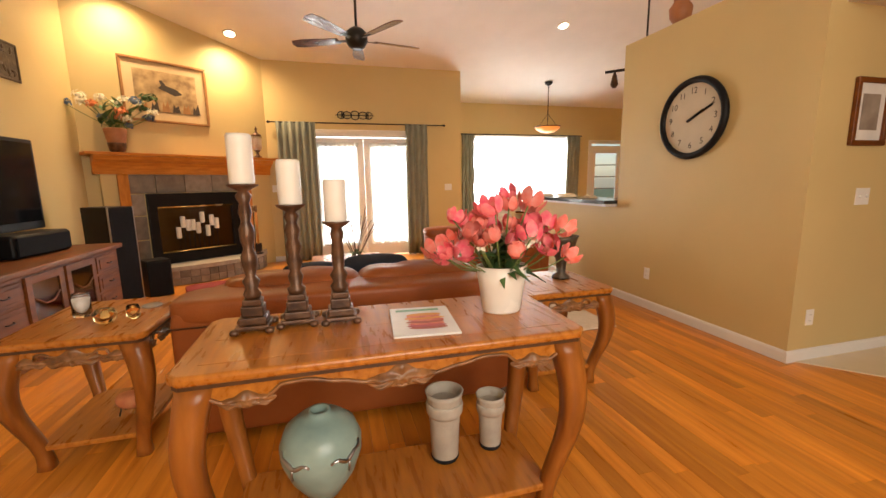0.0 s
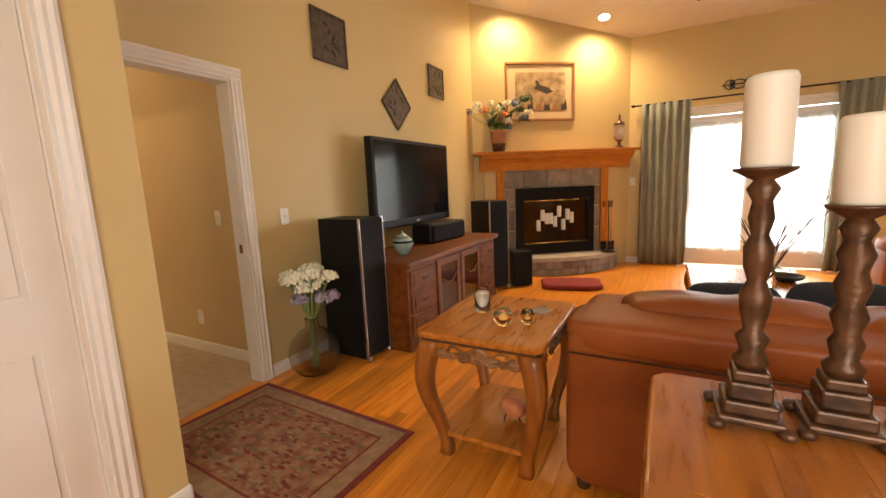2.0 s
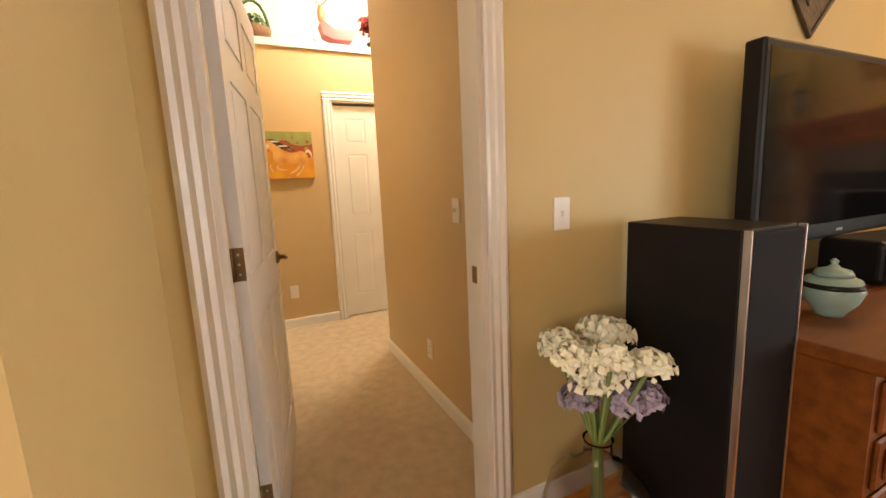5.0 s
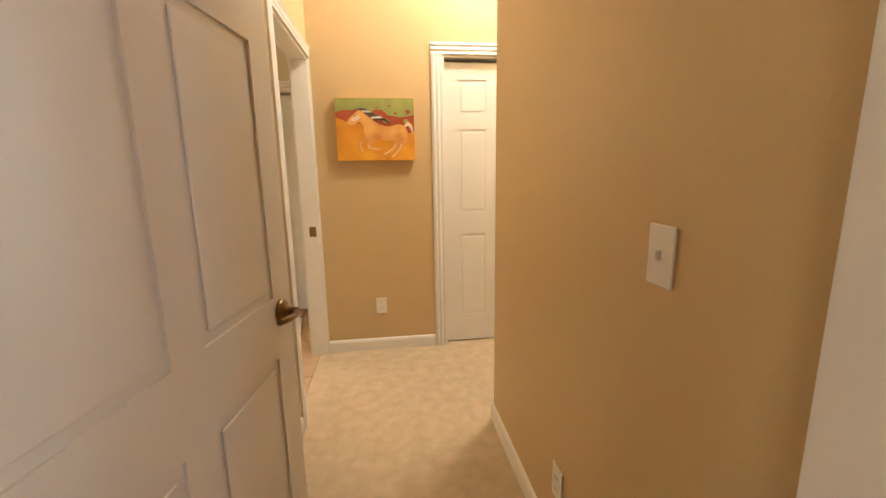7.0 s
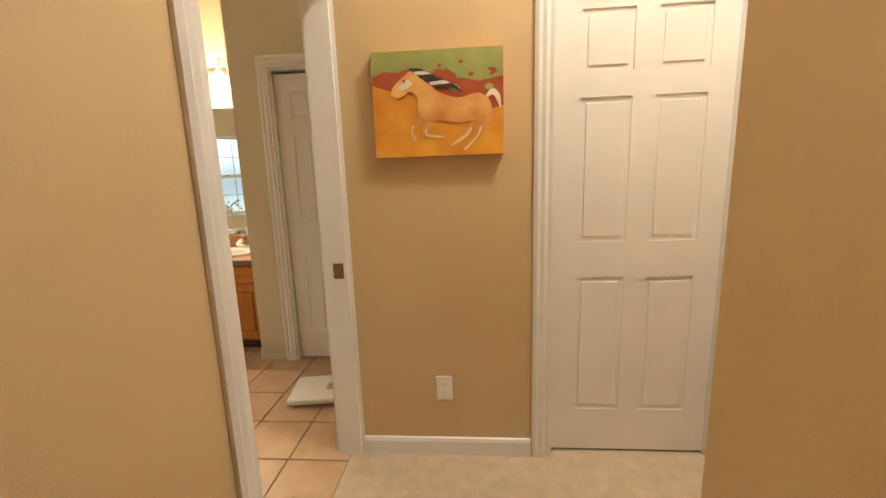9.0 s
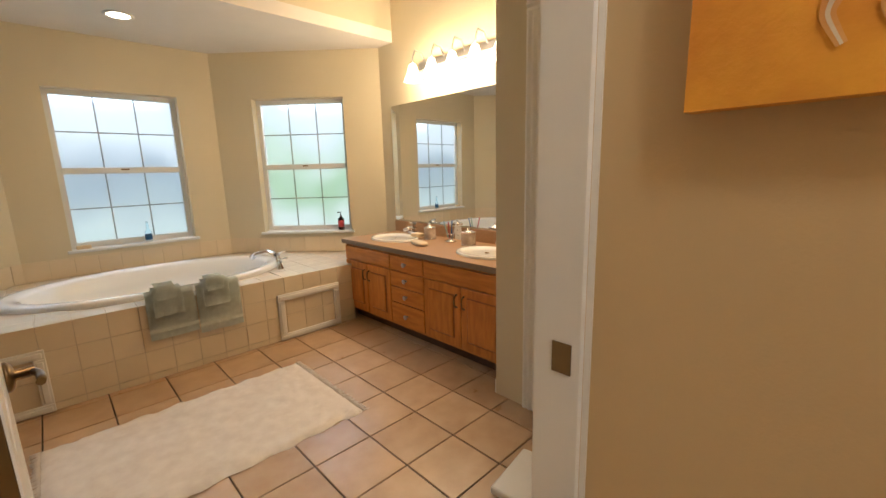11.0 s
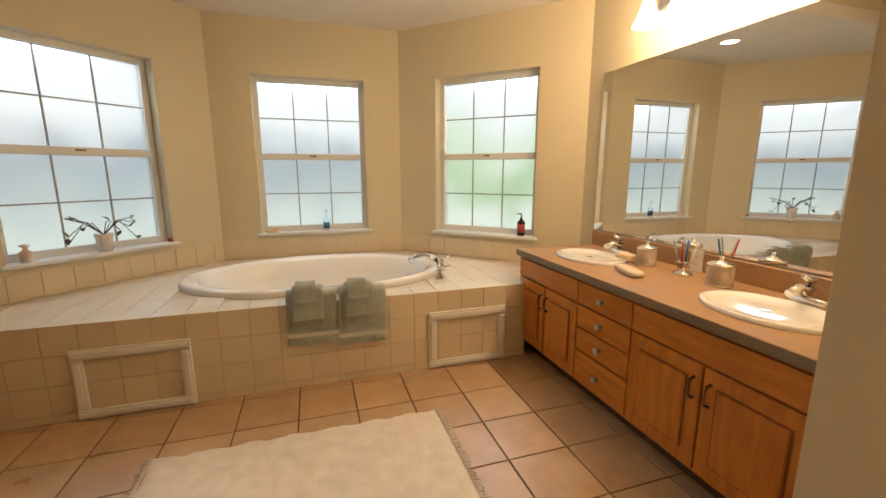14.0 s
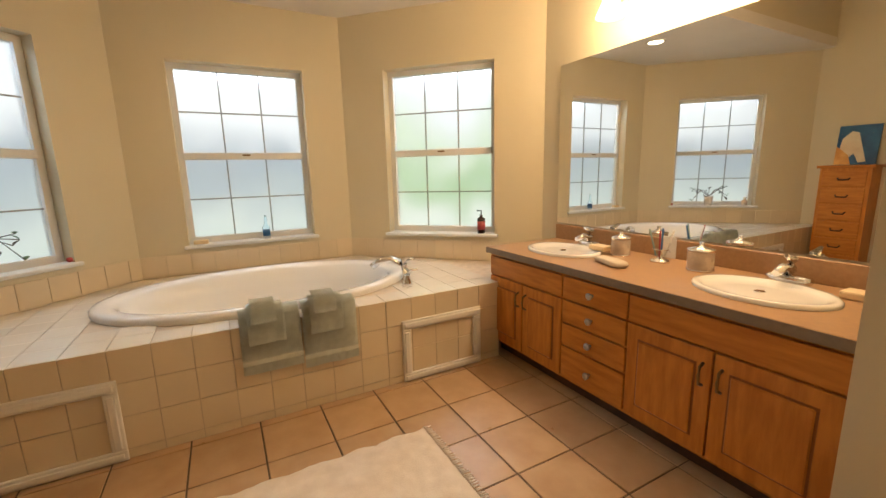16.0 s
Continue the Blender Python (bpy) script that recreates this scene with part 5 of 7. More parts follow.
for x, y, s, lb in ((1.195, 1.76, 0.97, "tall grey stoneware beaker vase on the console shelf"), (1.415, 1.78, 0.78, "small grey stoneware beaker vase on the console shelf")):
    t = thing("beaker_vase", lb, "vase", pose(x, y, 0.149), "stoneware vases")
    part("body", lathe([(0.055 * s, 0), (0.06 * s, 0.012), (0.066 * s, 0.16 * s), (0.078 * s, 0.30 * s), (0.085 * s, 0.325 * s), (0.076 * s, 0.325 * s), (0.06 * s, 0.15 * s), (0.02, 0.03)], 26), "stoneware", t)
    part("band", lathe([(0.0735 * s, 0.215 * s), (0.081 * s, 0.23 * s), (0.083 * s, 0.265 * s), (0.079 * s, 0.275 * s)], 26), "stoneware", t, "embossed band")
    part("foot_ring", lathe([(0.0565 * s, 0.0005), (0.0635 * s, 0.014), (0.0625 * s, 0.02)], 26), "cloth_black", t, "dark foot ring")

# ---- on the end table ----
Z1 = 0.667
t = thing("jar_candle", "white candle in a clear glass jar on the end table", "candle", pose(-0.535, 2.70, Z1))
part("glass", lathe([(0.04, 0), (0.042, 0.01), (0.042, 0.10), (0.035, 0.115), (0.037, 0.125), (0.034, 0.125), (0.032, 0.115), (0.039, 0.10), (0.039, 0.012)], 22), "pane", t)
part("wax", lathe([(0.0382, 0.013), (0.0382, 0.097), (0.02, 0.099)], 20), "candle", t)
for x, y, r in ((-0.36, 2.54, 0.052), (-0.255, 2.585, 0.034)):
    t = thing("glass_votive", "faceted amber glass votive holder on the end table", "votive", pose(x, y, Z1), "amber votives")
    part("bowl", lathe([(r * 0.6, 0), (r * 0.95, 0.02), (r, 0.045), (r * 0.75, 0.07), (r * 0.6, 0.07), (r * 0.8, 0.045), (r * 0.5, 0.02)], 9), "amber", t)
    part("tealight", lathe([(r * 0.4, 0.021), (r * 0.4, 0.03)], 12), "candle", t)
t = thing("coaster", "round grey slate coaster on the end table", "coaster", pose(-0.25, 2.80, Z1))
part("disc", lathe([(0.05, 0), (0.052, 0.004), (0.05, 0.008)], 24), "stone", t)
t = thing("salt_lamp", "small pink salt lamp with wire feet on the end table shelf", "ornament", pose(-0.36, 2.62, 0.13))
part("rock", puff(0, 0, 0.07, 0.13, 0.10, 0.09, 0.8, 10, None, 0.03), "peach", t)
for k in range(3):
    part("wire_foot", tube([(0.05 * math.cos(2.1 * k), 0.04 * math.sin(2.1 * k), 0), (0.03 * math.cos(2.1 * k), 0.03 * math.sin(2.1 * k), 0.05)], 0.004, 5), "iron", t)
# potted plant on the second end table
t = thing("potted_plant", "pewter footed bowl with a pale succulent plant", "plant", pose(2.30, 2.68, Z1))
part("bowl", lathe([(0.06, 0), (0.06, 0.015), (0.03, 0.04), (0.035, 0.09), (0.04, 0.14), (0.085, 0.20), (0.10, 0.27), (0.115, 0.30), (0.10, 0.30), (0.03, 0.22)], 24), "pewter", t)
for k in range(14):
    part("plant_leaf", leaf_mesh(0.10, 0.05, 0.9), "cream" if k % 2 else "stem", t, "", pose(0, 0, 0.28, -30 - 3 * k, 0, 137 * k))
# twig arrangement on the coffee table
t = thing("twig_vase", "clear vase of dry twigs and leaves on the coffee table", "flower vase", pose(1.0, 4.62, 0.452))
part("vase", lathe([(0.06, 0), (0.07, 0.03), (0.045, 0.14), (0.05, 0.16)], 18), "smoke", t)
rs = random.Random(12)
for k in range(16):
    a = rs.random() * 6.28
    q = 0.12 + 0.3 * rs.random()
    part("twig", tube([(0, 0, 0.05), (q * 0.4 * math.cos(a), q * 0.4 * math.sin(a), 0.32), (q * math.cos(a), q * math.sin(a), 0.45 + 0.25 * rs.random())], 0.004, 5), "twig", t)
for k in range(14):
    part("leaf", leaf_mesh(0.14, 0.03, 0.6), "leaf", t, "", pose(0, 0, 0.14, rs.uniform(-60, -10), 0, rs.random() * 360))
t = thing("table_tray", "dark bowl on the coffee table", "bowl", pose(1.18, 4.9, 0.452))
part("dish", lathe([(0.05, 0), (0.11, 0.03), (0.12, 0.05), (0.1, 0.035), (0.02, 0.012)], 20), "iron", t)
solid("cream_rug", B(2.55, 3.25, 3.25, 4.3, 0.002, 0.012, 0.004, 1), "throw", "cream rug edge by the sofa", "rug")

# ---- french doors, curtains, scroll ----
fd = thing("french_doors", "pair of white french doors with glazed lites", "french doors", pose(0.45, 7.80, 0), kind="structure")
for k in range(2):
    x = 0.04 + 0.89 * k
    lf = part("door_leaf", join_boxes([(x, x + 0.13, 0.03, 0.07, 0.02, 2.14), (x + 0.75, x + 0.88, 0.03, 0.07, 0.02, 2.14), (x + 0.13, x + 0.75, 0.03, 0.07, 1.98, 2.14), (x + 0.13, x + 0.75, 0.03, 0.07, 0.02, 0.28)]), "white", fd)
    part("pane", B(x + 0.13, x + 0.75, 0.048, 0.052, 0.28, 1.98), "pane", lf).visible_shadow = False
    for i in (1, 2):
        part("muntin", B(x + 0.13 + 0.62 * i / 3 - 0.008, x + 0.13 + 0.62 * i / 3 + 0.008, 0.042, 0.058, 0.28, 1.98), "white", lf)
    for i in range(1, 5):
        part("muntin", B(x + 0.13, x + 0.75, 0.043, 0.057, 0.28 + 0.34 * i - 0.008, 0.28 + 0.34 * i + 0.008), "white", lf)
part("door_frame", join_boxes([(0, 0.035, 0.0, 0.12, 0, 2.2), (1.815, 1.85, 0.0, 0.12, 0, 2.2), (0.035, 1.815, 0.0, 0.12, 2.15, 2.2)]), "white", fd)
casing("casing_french", pose(0.45, 7.80, 0), 1.85, 2.2)


def curtain(name, label, m, w, h, material, folds, depth=0.04):
    bm = bmesh.new()
    n = folds * 8
    cols = []
    for k in range(n + 1):
        x = w * k / n
        cols.append([bm.verts.new((x + 0.01 * math.sin(3 * q + k), -depth * math.sin(2 * math.pi * folds * k / n) * (0.6 + 0.4 * (1 - q / 8)) - 0.01 * math.sin(q + 0.4 * k), h * q / 8)) for q in range(9)])
    for a, b in zip(cols, cols[1:]):
        for q in range(8):
            f = bm.faces.new((a[q], b[q], b[q + 1], a[q + 1]))
            f.smooth = True
    ob = solid(name, bm, material, label, "curtain", m)
    md = ob.modifiers.new("thickness", "SOLIDIFY")
    md.thickness = 0.003
    return ob


curtain("curtain", "sage green curtain panel hanging beside the french doors", pose(-0.05, 7.68, 0.02), 0.62, 2.36, "curtain", 6)
curtain("curtain", "sage green curtain panel drawn to the side of the doors", pose(2.12, 7.68, 0.02), 0.40, 2.36, "curtain", 4)
for k in range(2):
    curtain("sheer_curtain", "white sheer curtain fixed to the glazed door leaf", pose(0.575 + 0.89 * k, 7.816, 0.22), 0.70, 1.84, "sheer", 9, 0.008).visible_shadow = False
rd = thing("curtain_rod", "dark iron curtain rod with finials", "curtain rod", pose(-0.14, 7.70, 2.37))
part("rod", tube([(0, 0, 0), (2.95, 0, 0)], 0.011, 10), "iron", rd)
for x, s in ((0, -1), (2.95, 1)):
    part("finial", tube([(x, 0, 0), (x + s * 0.04, 0, 0), (x + s * 0.06, 0, 0.0)], 0.02, 8, None, (0.011, 0.024, 0.006)), "iron", rd)
    part("bracket", tube([(x - s * 0.1, 0, 0), (x - s * 0.1, 0.099, 0)], 0.008, 6), "iron", rd)
sc = thing("iron_scroll", "black wrought iron scroll ornament above the curtain rod", "wall ornament", pose(1.25, 7.80, 2.52))
for s in (-1, 1):
    for z in (-1, 1):
        part("scroll", tube([(s * (0.05 + 0.012 * k + 0.05 * (1 - math.cos(k * 0.5))), -0.015, z * 0.06 * math.sin(k * 0.5)) for k in range(14)], 0.008, 6), "iron", sc)
    part("ring", tube([(s * 0.24 + 0.06 * math.cos(k * 0.5236), -0.015, 0.06 * math.sin(k * 0.5236)) for k in range(13)], 0.008, 6), "iron", sc)
part("centre_ring", tube([(0.075 * math.cos(k * 0.5236), -0.015, 0.075 * math.sin(k * 0.5236)) for k in range(13)], 0.009, 6), "iron", sc)
part("cross_bar", tube([(-0.33, -0.012, 0), (0.33, -0.012, 0)], 0.007, 6), "iron", sc)

# ---- dining nook and kitchen side ----
wn = thing("window_dining", "wide white-framed dining window", "window", pose(3.8, 8.9, 0.62), kind="structure")
part("window_frame", join_boxes([(0, 0.05, 0.03, 0.1, 0, 1.68), (2.4, 2.45, 0.03, 0.1, 0, 1.68), (0.05, 2.4, 0.03, 0.1, 0, 0.05), (0.05, 2.4, 0.03, 0.1, 1.63, 1.68)]), "white", wn)
part("pane", B(0.05, 2.4, 0.06, 0.066, 0.05, 1.63), "pane", wn).visible_shadow = False
curtain("sheer_curtain", "white sheer blind over the dining window", pose(3.86, 8.86, 1.0), 2.3, 1.34, "sheer", 20, 0.008).visible_shadow = False
curtain("curtain", "sage green curtain beside the dining window", pose(3.55, 8.82, 0.05), 0.28, 2.30, "curtain", 3)
curtain("curtain", "sage green curtain beside the dining window", pose(6.10, 8.82, 0.05), 0.34, 2.30, "curtain", 4)
rd = thing("curtain_rod", "dark iron curtain rod over the dining window", "curtain rod", pose(3.45, 8.84, 2.36))
part("rod", tube([(0, 0, 0), (3.05, 0, 0)], 0.012, 8), "iron", rd)
kd = thing("door_patio", "white glazed patio door by the dining window", "door", pose(6.8, 8.9, 0), kind="structure")
part("door_leaf", join_boxes([(0.03, 0.15, 0.03, 0.07, 0.01, 2.15), (0.75, 0.87, 0.03, 0.07, 0.01, 2.15), (0.15, 0.75, 0.03, 0.07, 1.98, 2.15), (0.15, 0.75, 0.03, 0.07, 0.01, 0.3)]), "white", kd)
part("pane", B(0.15, 0.75, 0.048, 0.052, 0.3, 1.98), "pane", kd).visible_shadow = False
for k in range(1, 6):
    part("muntin", B(0.15, 0.75, 0.042, 0.058, 0.3 + 0.28 * k - 0.012, 0.3 + 0.28 * k + 0.012), "muntin", kd)
casing("casing_patio", pose(6.8, 8.9, 0), 0.9, 2.2)
bt = thing("breakfast_bar", "black granite breakfast bar top with white edge trim", "countertop", pose(3.74, 4.2, 1.04))
part("slab", prism([(0, 1.95), (0.05, 2.05), (0.5, 2.05), (0.58, 1.95), (0.58, 0.0), (0.0, 0.0)], 0.03, 0.07), "granite", bt)
part("under_trim", B(0.05, 0.5, 0.02, 1.9, 0.0, 0.029), "white", bt, "white under-trim")
for x, y, w in ((3.98, 5.35, 0.16), (4.05, 4.9, 0.13), (4.0, 5.9, 0.14)):
    t = thing("place_setting", "tan dish and folded napkin on the breakfast bar", "tableware", pose(x, y, 1.111), "place settings on the bar")
    part("dish", lathe([(w * 0.6, 0), (w, 0.015), (w * 0.9, 0.014), (w * 0.5, 0.006)], 20), "soap", t)
    part("napkin", B(-0.06, 0.06, -0.05, 0.05, 0.015, 0.035, 0.006, 1), "throw", t)
pd = thing("pendant_lamp", "amber glass bowl pendant lamp on a long stem", "pendant lamp", pose(5.13, 8.0, -0.22) @ Matrix.Scale(1.163, 4))
part("stem", tube([(0, 0, 2.38), (0, 0, 3.0)], 0.008, 8), "iron", pd)
part("canopy", lathe([(0.07, 3.03), (0.06, 3.0), (0.02, 2.97)], 16), "iron", pd)
part("bowl", lathe([(0.02, 2.17), (0.12, 2.19), (0.19, 2.235), (0.22, 2.28), (0.205, 2.28), (0.11, 2.205), (0.01, 2.185)], 26), "pendant_glass", pd, "lit amber glass bowl")
part("rim", lathe([(0.221, 2.272), (0.226, 2.285), (0.2, 2.288)], 26), "iron", pd)
for k in range(3):
    part("chain", tube([(0.2 * math.cos(2.09 * k), 0.2 * math.sin(2.09 * k), 2.285), (0, 0, 2.5)], 0.004, 5), "iron", pd)
pr = thing("pot_rack", "black iron track lamp with small shades over the bar", "lamp", pose(4.6, 4.75, 2.72))
part("rail", tube([(-0.3, 0.3, 0), (0.5, -0.2, 0.06)], 0.018, 8), "iron", pr)
part("stem", tube([(0.1, 0.05, 0.03), (0.1, 0.05, 1.55)], 0.012, 6), "iron", pr)
for k in range(3):
    part("shade", lathe([(0.025, -0.20), (0.05, -0.16), (0.03, -0.06), (0.012, 0.0)], 14, at=(-0.2 + 0.25 * k, 0.24 - 0.16 * k, 0.0)), "bronze", pr)
t = thing("dining_chair", "upholstered dining chair with a cream back by the dining window", "chair", pose(4.3, 7.5, 0, 0, 0, 20), "dining chairs")
part("seat", puff(0, 0, 0.45, 0.48, 0.46, 0.1, 0.35, 14), "throw", t)
part("backrest", puff(0, 0.22, 0.78, 0.46, 0.09, 0.62, 0.4, 14), "throw", t)
for x in (-0.19, 0.19):
    for y in (-0.18, 0.18):
        part("leg", tube([(x, y, 0), (x, y, 0.42)], 0.02, 8), "table_dark", t)
copy_thing(t, pose(5.3, 7.4, 0, 0, 0, -15))
dt = thing("dining_table", "dark wood round dining table by the window", "table", pose(4.8, 8.0, 0))
part("tabletop", lathe([(0.58, 0.71), (0.6, 0.725), (0.6, 0.745), (0.58, 0.75)], 36), "media", dt)
part("pedestal", lathe([(0.3, 0), (0.26, 0.05), (0.07, 0.12), (0.09, 0.4), (0.06, 0.6), (0.2, 0.71)], 20), "media", dt)

# ---- clock wall ----
ck = thing("wall_clock", "large round wall clock with a black rim and cream dial", "clock", pose(3.92, 3.24, 1.87, 0, 0, -90))
part("dial", lathe([(0.30, 0), (0.30, 0.018)], 48), "dial", ck, "cream dial", pose(0, -0.001, 0, 90))
part("rim", lathe([(0.345, 0), (0.355, 0.02), (0.345, 0.045), (0.325, 0.055), (0.30, 0.04), (0.298, 0.019)], 48, caps=False), "black", ck, "black rim", pose(0, -0.001, 0, 90))
for hour in range(1, 13):
    cu = bpy.data.curves.new("numeral", "FONT")
    cu.body, cu.size, cu.extrude, cu.align_x, cu.align_y = str(hour), 0.075, 0.0005, "CENTER", "CENTER"
    tmp = new("numeral", cu)
    bpy.context.view_layer.update()
    me = bpy.data.meshes.new_from_object(tmp.evaluated_get(bpy.context.evaluated_depsgraph_get()))
    bpy.data.objects.remove(tmp)
    me.materials.append(M["ink"])
    nb = new("numeral", me)
    a = math.radians(90 - 30 * hour)
    nb.parent, nb.matrix_local = ck, pose(0.235 * math.cos(a), -0.021, 0.235 * math.sin(a), 90)
for ang, ln, w in ((66, 0.22, 0.012), (64, 0.13, 0.016)):
    a = math.radians(90 - ang)
    part("pointer", tube([(-0.05 * math.cos(a), -0.026, -0.05 * math.sin(a)), (ln * math.cos(a), -0.026, ln * math.sin(a))], w / 2 + 0.004, 6), "black", ck)
t = thing("ledge_pot", "brown clay pot standing on the clock wall ledge", "pot", pose(3.99, 3.55, 2.76))
part("body", lathe([(0.05, 0), (0.09, 0.06), (0.10, 0.14), (0.06, 0.2), (0.07, 0.23)], 18), "terracotta", t)
t = thing("framed_picture", "small grey landscape print in a dark wood frame", "picture", pose(4.40, 2.26, 1.78))
for b in ((-0.17, 0.17, 0.19, 0.225), (-0.17, 0.17, -0.225, -0.19), (-0.17, -0.135, -0.19, 0.19), (0.135, 0.17, -0.19, 0.19)):
    part("frame_bar", B(b[0], b[1], -0.03, -0.001, b[2], b[3], 0.004, 1), "media", t)
part("mat_board", B(-0.135, 0.135, -0.01, -0.002, -0.19, 0.19), "paper", t)
part("print", B(-0.085, 0.085, -0.013, -0.0105, -0.12, 0.12), "stone", t)

# ---- ceiling fan and downlights ----
def ceil_z(y):
    return 2.96 + (9.1 - y) * 2.45 / 7.9


fn = thing("ceiling_fan", "dark bronze five-blade ceiling fan on a long rod", "ceiling fan", pose(1.13, 5.0, 2.88))
part("rod", tube([(0, 0, 0.1), (0, 0, ceil_z(5.0) - 2.9)], 0.014, 8), "iron", fn)
part("canopy", lathe([(0.03, ceil_z(5.0) - 3.0), (0.08, ceil_z(5.0) - 2.92)], 16), "iron", fn)
part("motor", lathe([(0.05, -0.10), (0.09, -0.07), (0.12, -0.02), (0.12, 0.06), (0.08, 0.1), (0.03, 0.13)], 24), "iron", fn)
for k in range(5):
    an = 12 + 72 * k
    bl = part("blade", prism([(0.2, -0.05), (0.62, -0.075), (0.72, -0.06), (0.74, 0.0), (0.72, 0.06), (0.62, 0.075), (0.2, 0.05)], -0.004, 0.004), "fan_blade", fn, "dark wood blade", pose(0, 0, 0, 0, 0, an) @ pose(0, 0, 0, 12, 0, 0))
    part("blade_arm", B(0.09, 0.24, -0.02, 0.02, -0.012, -0.0045, 0.003, 1), "iron", bl)


def downlight(x, y, z, slope, power):
    t = thing("downlight", "lit recessed downlight with a white trim ring", "downlight", pose(x, y, z, slope, 0, 0), "recessed downlights")
    part("trim_ring", lathe([(0.075, -0.006), (0.095, -0.008), (0.098, 0.0), (0.07, 0.0), (0.075, -0.006)], 26, caps=False), "white", t)
    part("lens", lathe([(0.07, -0.003), (0.068, -0.0045)], 22), "can_glow", t, "glowing lens")
    if power:
        data = bpy.data.lights.new("downlight_lamp", "SPOT")
        data.energy, data.color, data.spot_size, data.spot_blend, data.shadow_soft_size = power, WARM, radians(150), 1.0, 0.12
        ob = new("downlight_lamp", data)
        ob.matrix_world = pose(x, y, z - 0.03)


SL = -math.degrees(math.atan2(2.45, 7.9))
for x, y, pw in ((-0.54, 7.22, 220), (-1.60, 6.42, 220), (4.5, 6.45, 200)):
    downlight(x, y, ceil_z(y) - 0.002, SL, pw)
# unseen light added over the hall; its place and bowl are assumed
lamp("hall_added_lamp", "POINT", pose(-4.4, 3.1, 3.2), 105, (1.0, 0.92, 0.79), 0.14)
t = thing("hall_ceiling_light", "assumed ceiling light that brightens the hall from out of view", "ceiling light", pose(-4.4, 3.1, 3.6))
part("bowl", lathe([(0.01, -0.16), (0.1, -0.13), (0.15, -0.05), (0.15, -0.02)], 24), "can_glow", t, "glowing frosted bowl").visible_shadow = False
part("pan", lathe([(0.16, -0.02), (0.16, -0.001)], 24), "white", t)

# ---- hall things ----
hp = thing("horse_painting", "canvas painting of a galloping palomino horse on ochre", "painting", pose(-5.03, 1.882, 1.405, 0, 0, 90))
PW, PH = 0.527, 0.41


def smooth_loop(pts, n=5):
    """A closed Catmull-Rom curve through the points."""
    out, c = [], len(pts)
    for i in range(c):
        p = [Vector(pts[(i + j) % c]) for j in (-1, 0, 1, 2)]
        for k in range(n):
            t = k / n
            out.append(tuple(0.5 * (2 * p[1] + (p[2] - p[0]) * t + (2 * p[0] - 5 * p[1] + 4 * p[2] - p[3]) * t * t + (3 * p[1] - p[0] - 3 * p[2] + p[3]) * t ** 3)))
    return out


def painted(name, pts, layer, material):
    y = -0.0402 - 0.0006 * layer
    return part(name, panel_xz(smooth_loop(pts), y - 0.0005, y), material, hp)


def stroke(name, pts, widths, layer, material):
    """A tapered brush stroke laid along a line of points."""
    line = []
    for k in range(len(pts) - 1):
        for q in range(5):
            f = q / 5
            g = f * f * (3 - 2 * f)
            line.append((Vector(pts[k]).lerp(Vector(pts[k + 1]), f), widths[k] + (widths[k + 1] - widths[k]) * g))
    line.append((Vector(pts[-1]), widths[-1]))
    for _ in range(2):
        line = [line[0]] + [((line[i - 1][0] + line[i][0] * 2 + line[i + 1][0]) / 4, line[i][1]) for i in range(1, len(line) - 1)] + [line[-1]]
    bm = bmesh.new()
    y, rows = -0.0402 - 0.0006 * layer, []
    for k, (p, w) in enumerate(line):
        d = line[min(k + 1, len(line) - 1)][0] - line[max(k - 1, 0)][0]
        nrm = Vector((-d.y, d.x)).normalized() * w
        rows.append([bm.verts.new((p.x + e * nrm.x, y, p.y + e * nrm.y)) for e in (-1, 1)])
    for ra, rb in zip(rows, rows[1:]):
        bm.faces.new((ra[0], ra[1], rb[1], rb[0]))
    return part(name, bm, material, hp)


part("canvas", B(0, PW, -0.04, -0.001, 0, PH), "ochre", hp)
part("painted_sky", panel_xz([(0, 0.285)] + smooth_loop([(0.03, 0.27), (0.10, 0.25), (0.25, 0.24), (0.36, 0.21), (0.45, 0.17), (PW - 0.01, 0.185)], 4)[4:17] + [(PW, 0.19), (PW, PH), (0, PH)], -0.0407, -0.0402), "rust", hp)
part("painted_sky_corner", panel_xz([(0, 0.315), (0.05, 0.335), (0.11, 0.33), (0.16, 0.345), (0.22, 0.33), (0.30, 0.34), (0.36, 0.30), (0.43, 0.285), (PW, 0.30), (PW, PH), (0, PH)], -0.0413, -0.0408), "sage_paint", hp)
rs = random.Random(4)
for k in range(22):
    x, z, r = 0.17 + 0.34 * rs.random(), 0.25 + 0.12 * rs.random(), 0.008 + 0.014 * rs.random()
    painted("painted_leaf", [(x - r, z), (x, z + r * 0.8), (x + r * 1.2, z + 0.002), (x, z - r * 0.7)], 2.2 + 0.15 * (k % 4), "sage_paint" if k % 3 else "rust")
stroke("painted_tail", [(0.46, 0.225), (0.485, 0.245), (0.505, 0.225), (0.515, 0.18)], (0.006, 0.012, 0.010, 0.003), 5.7, "horse_white")
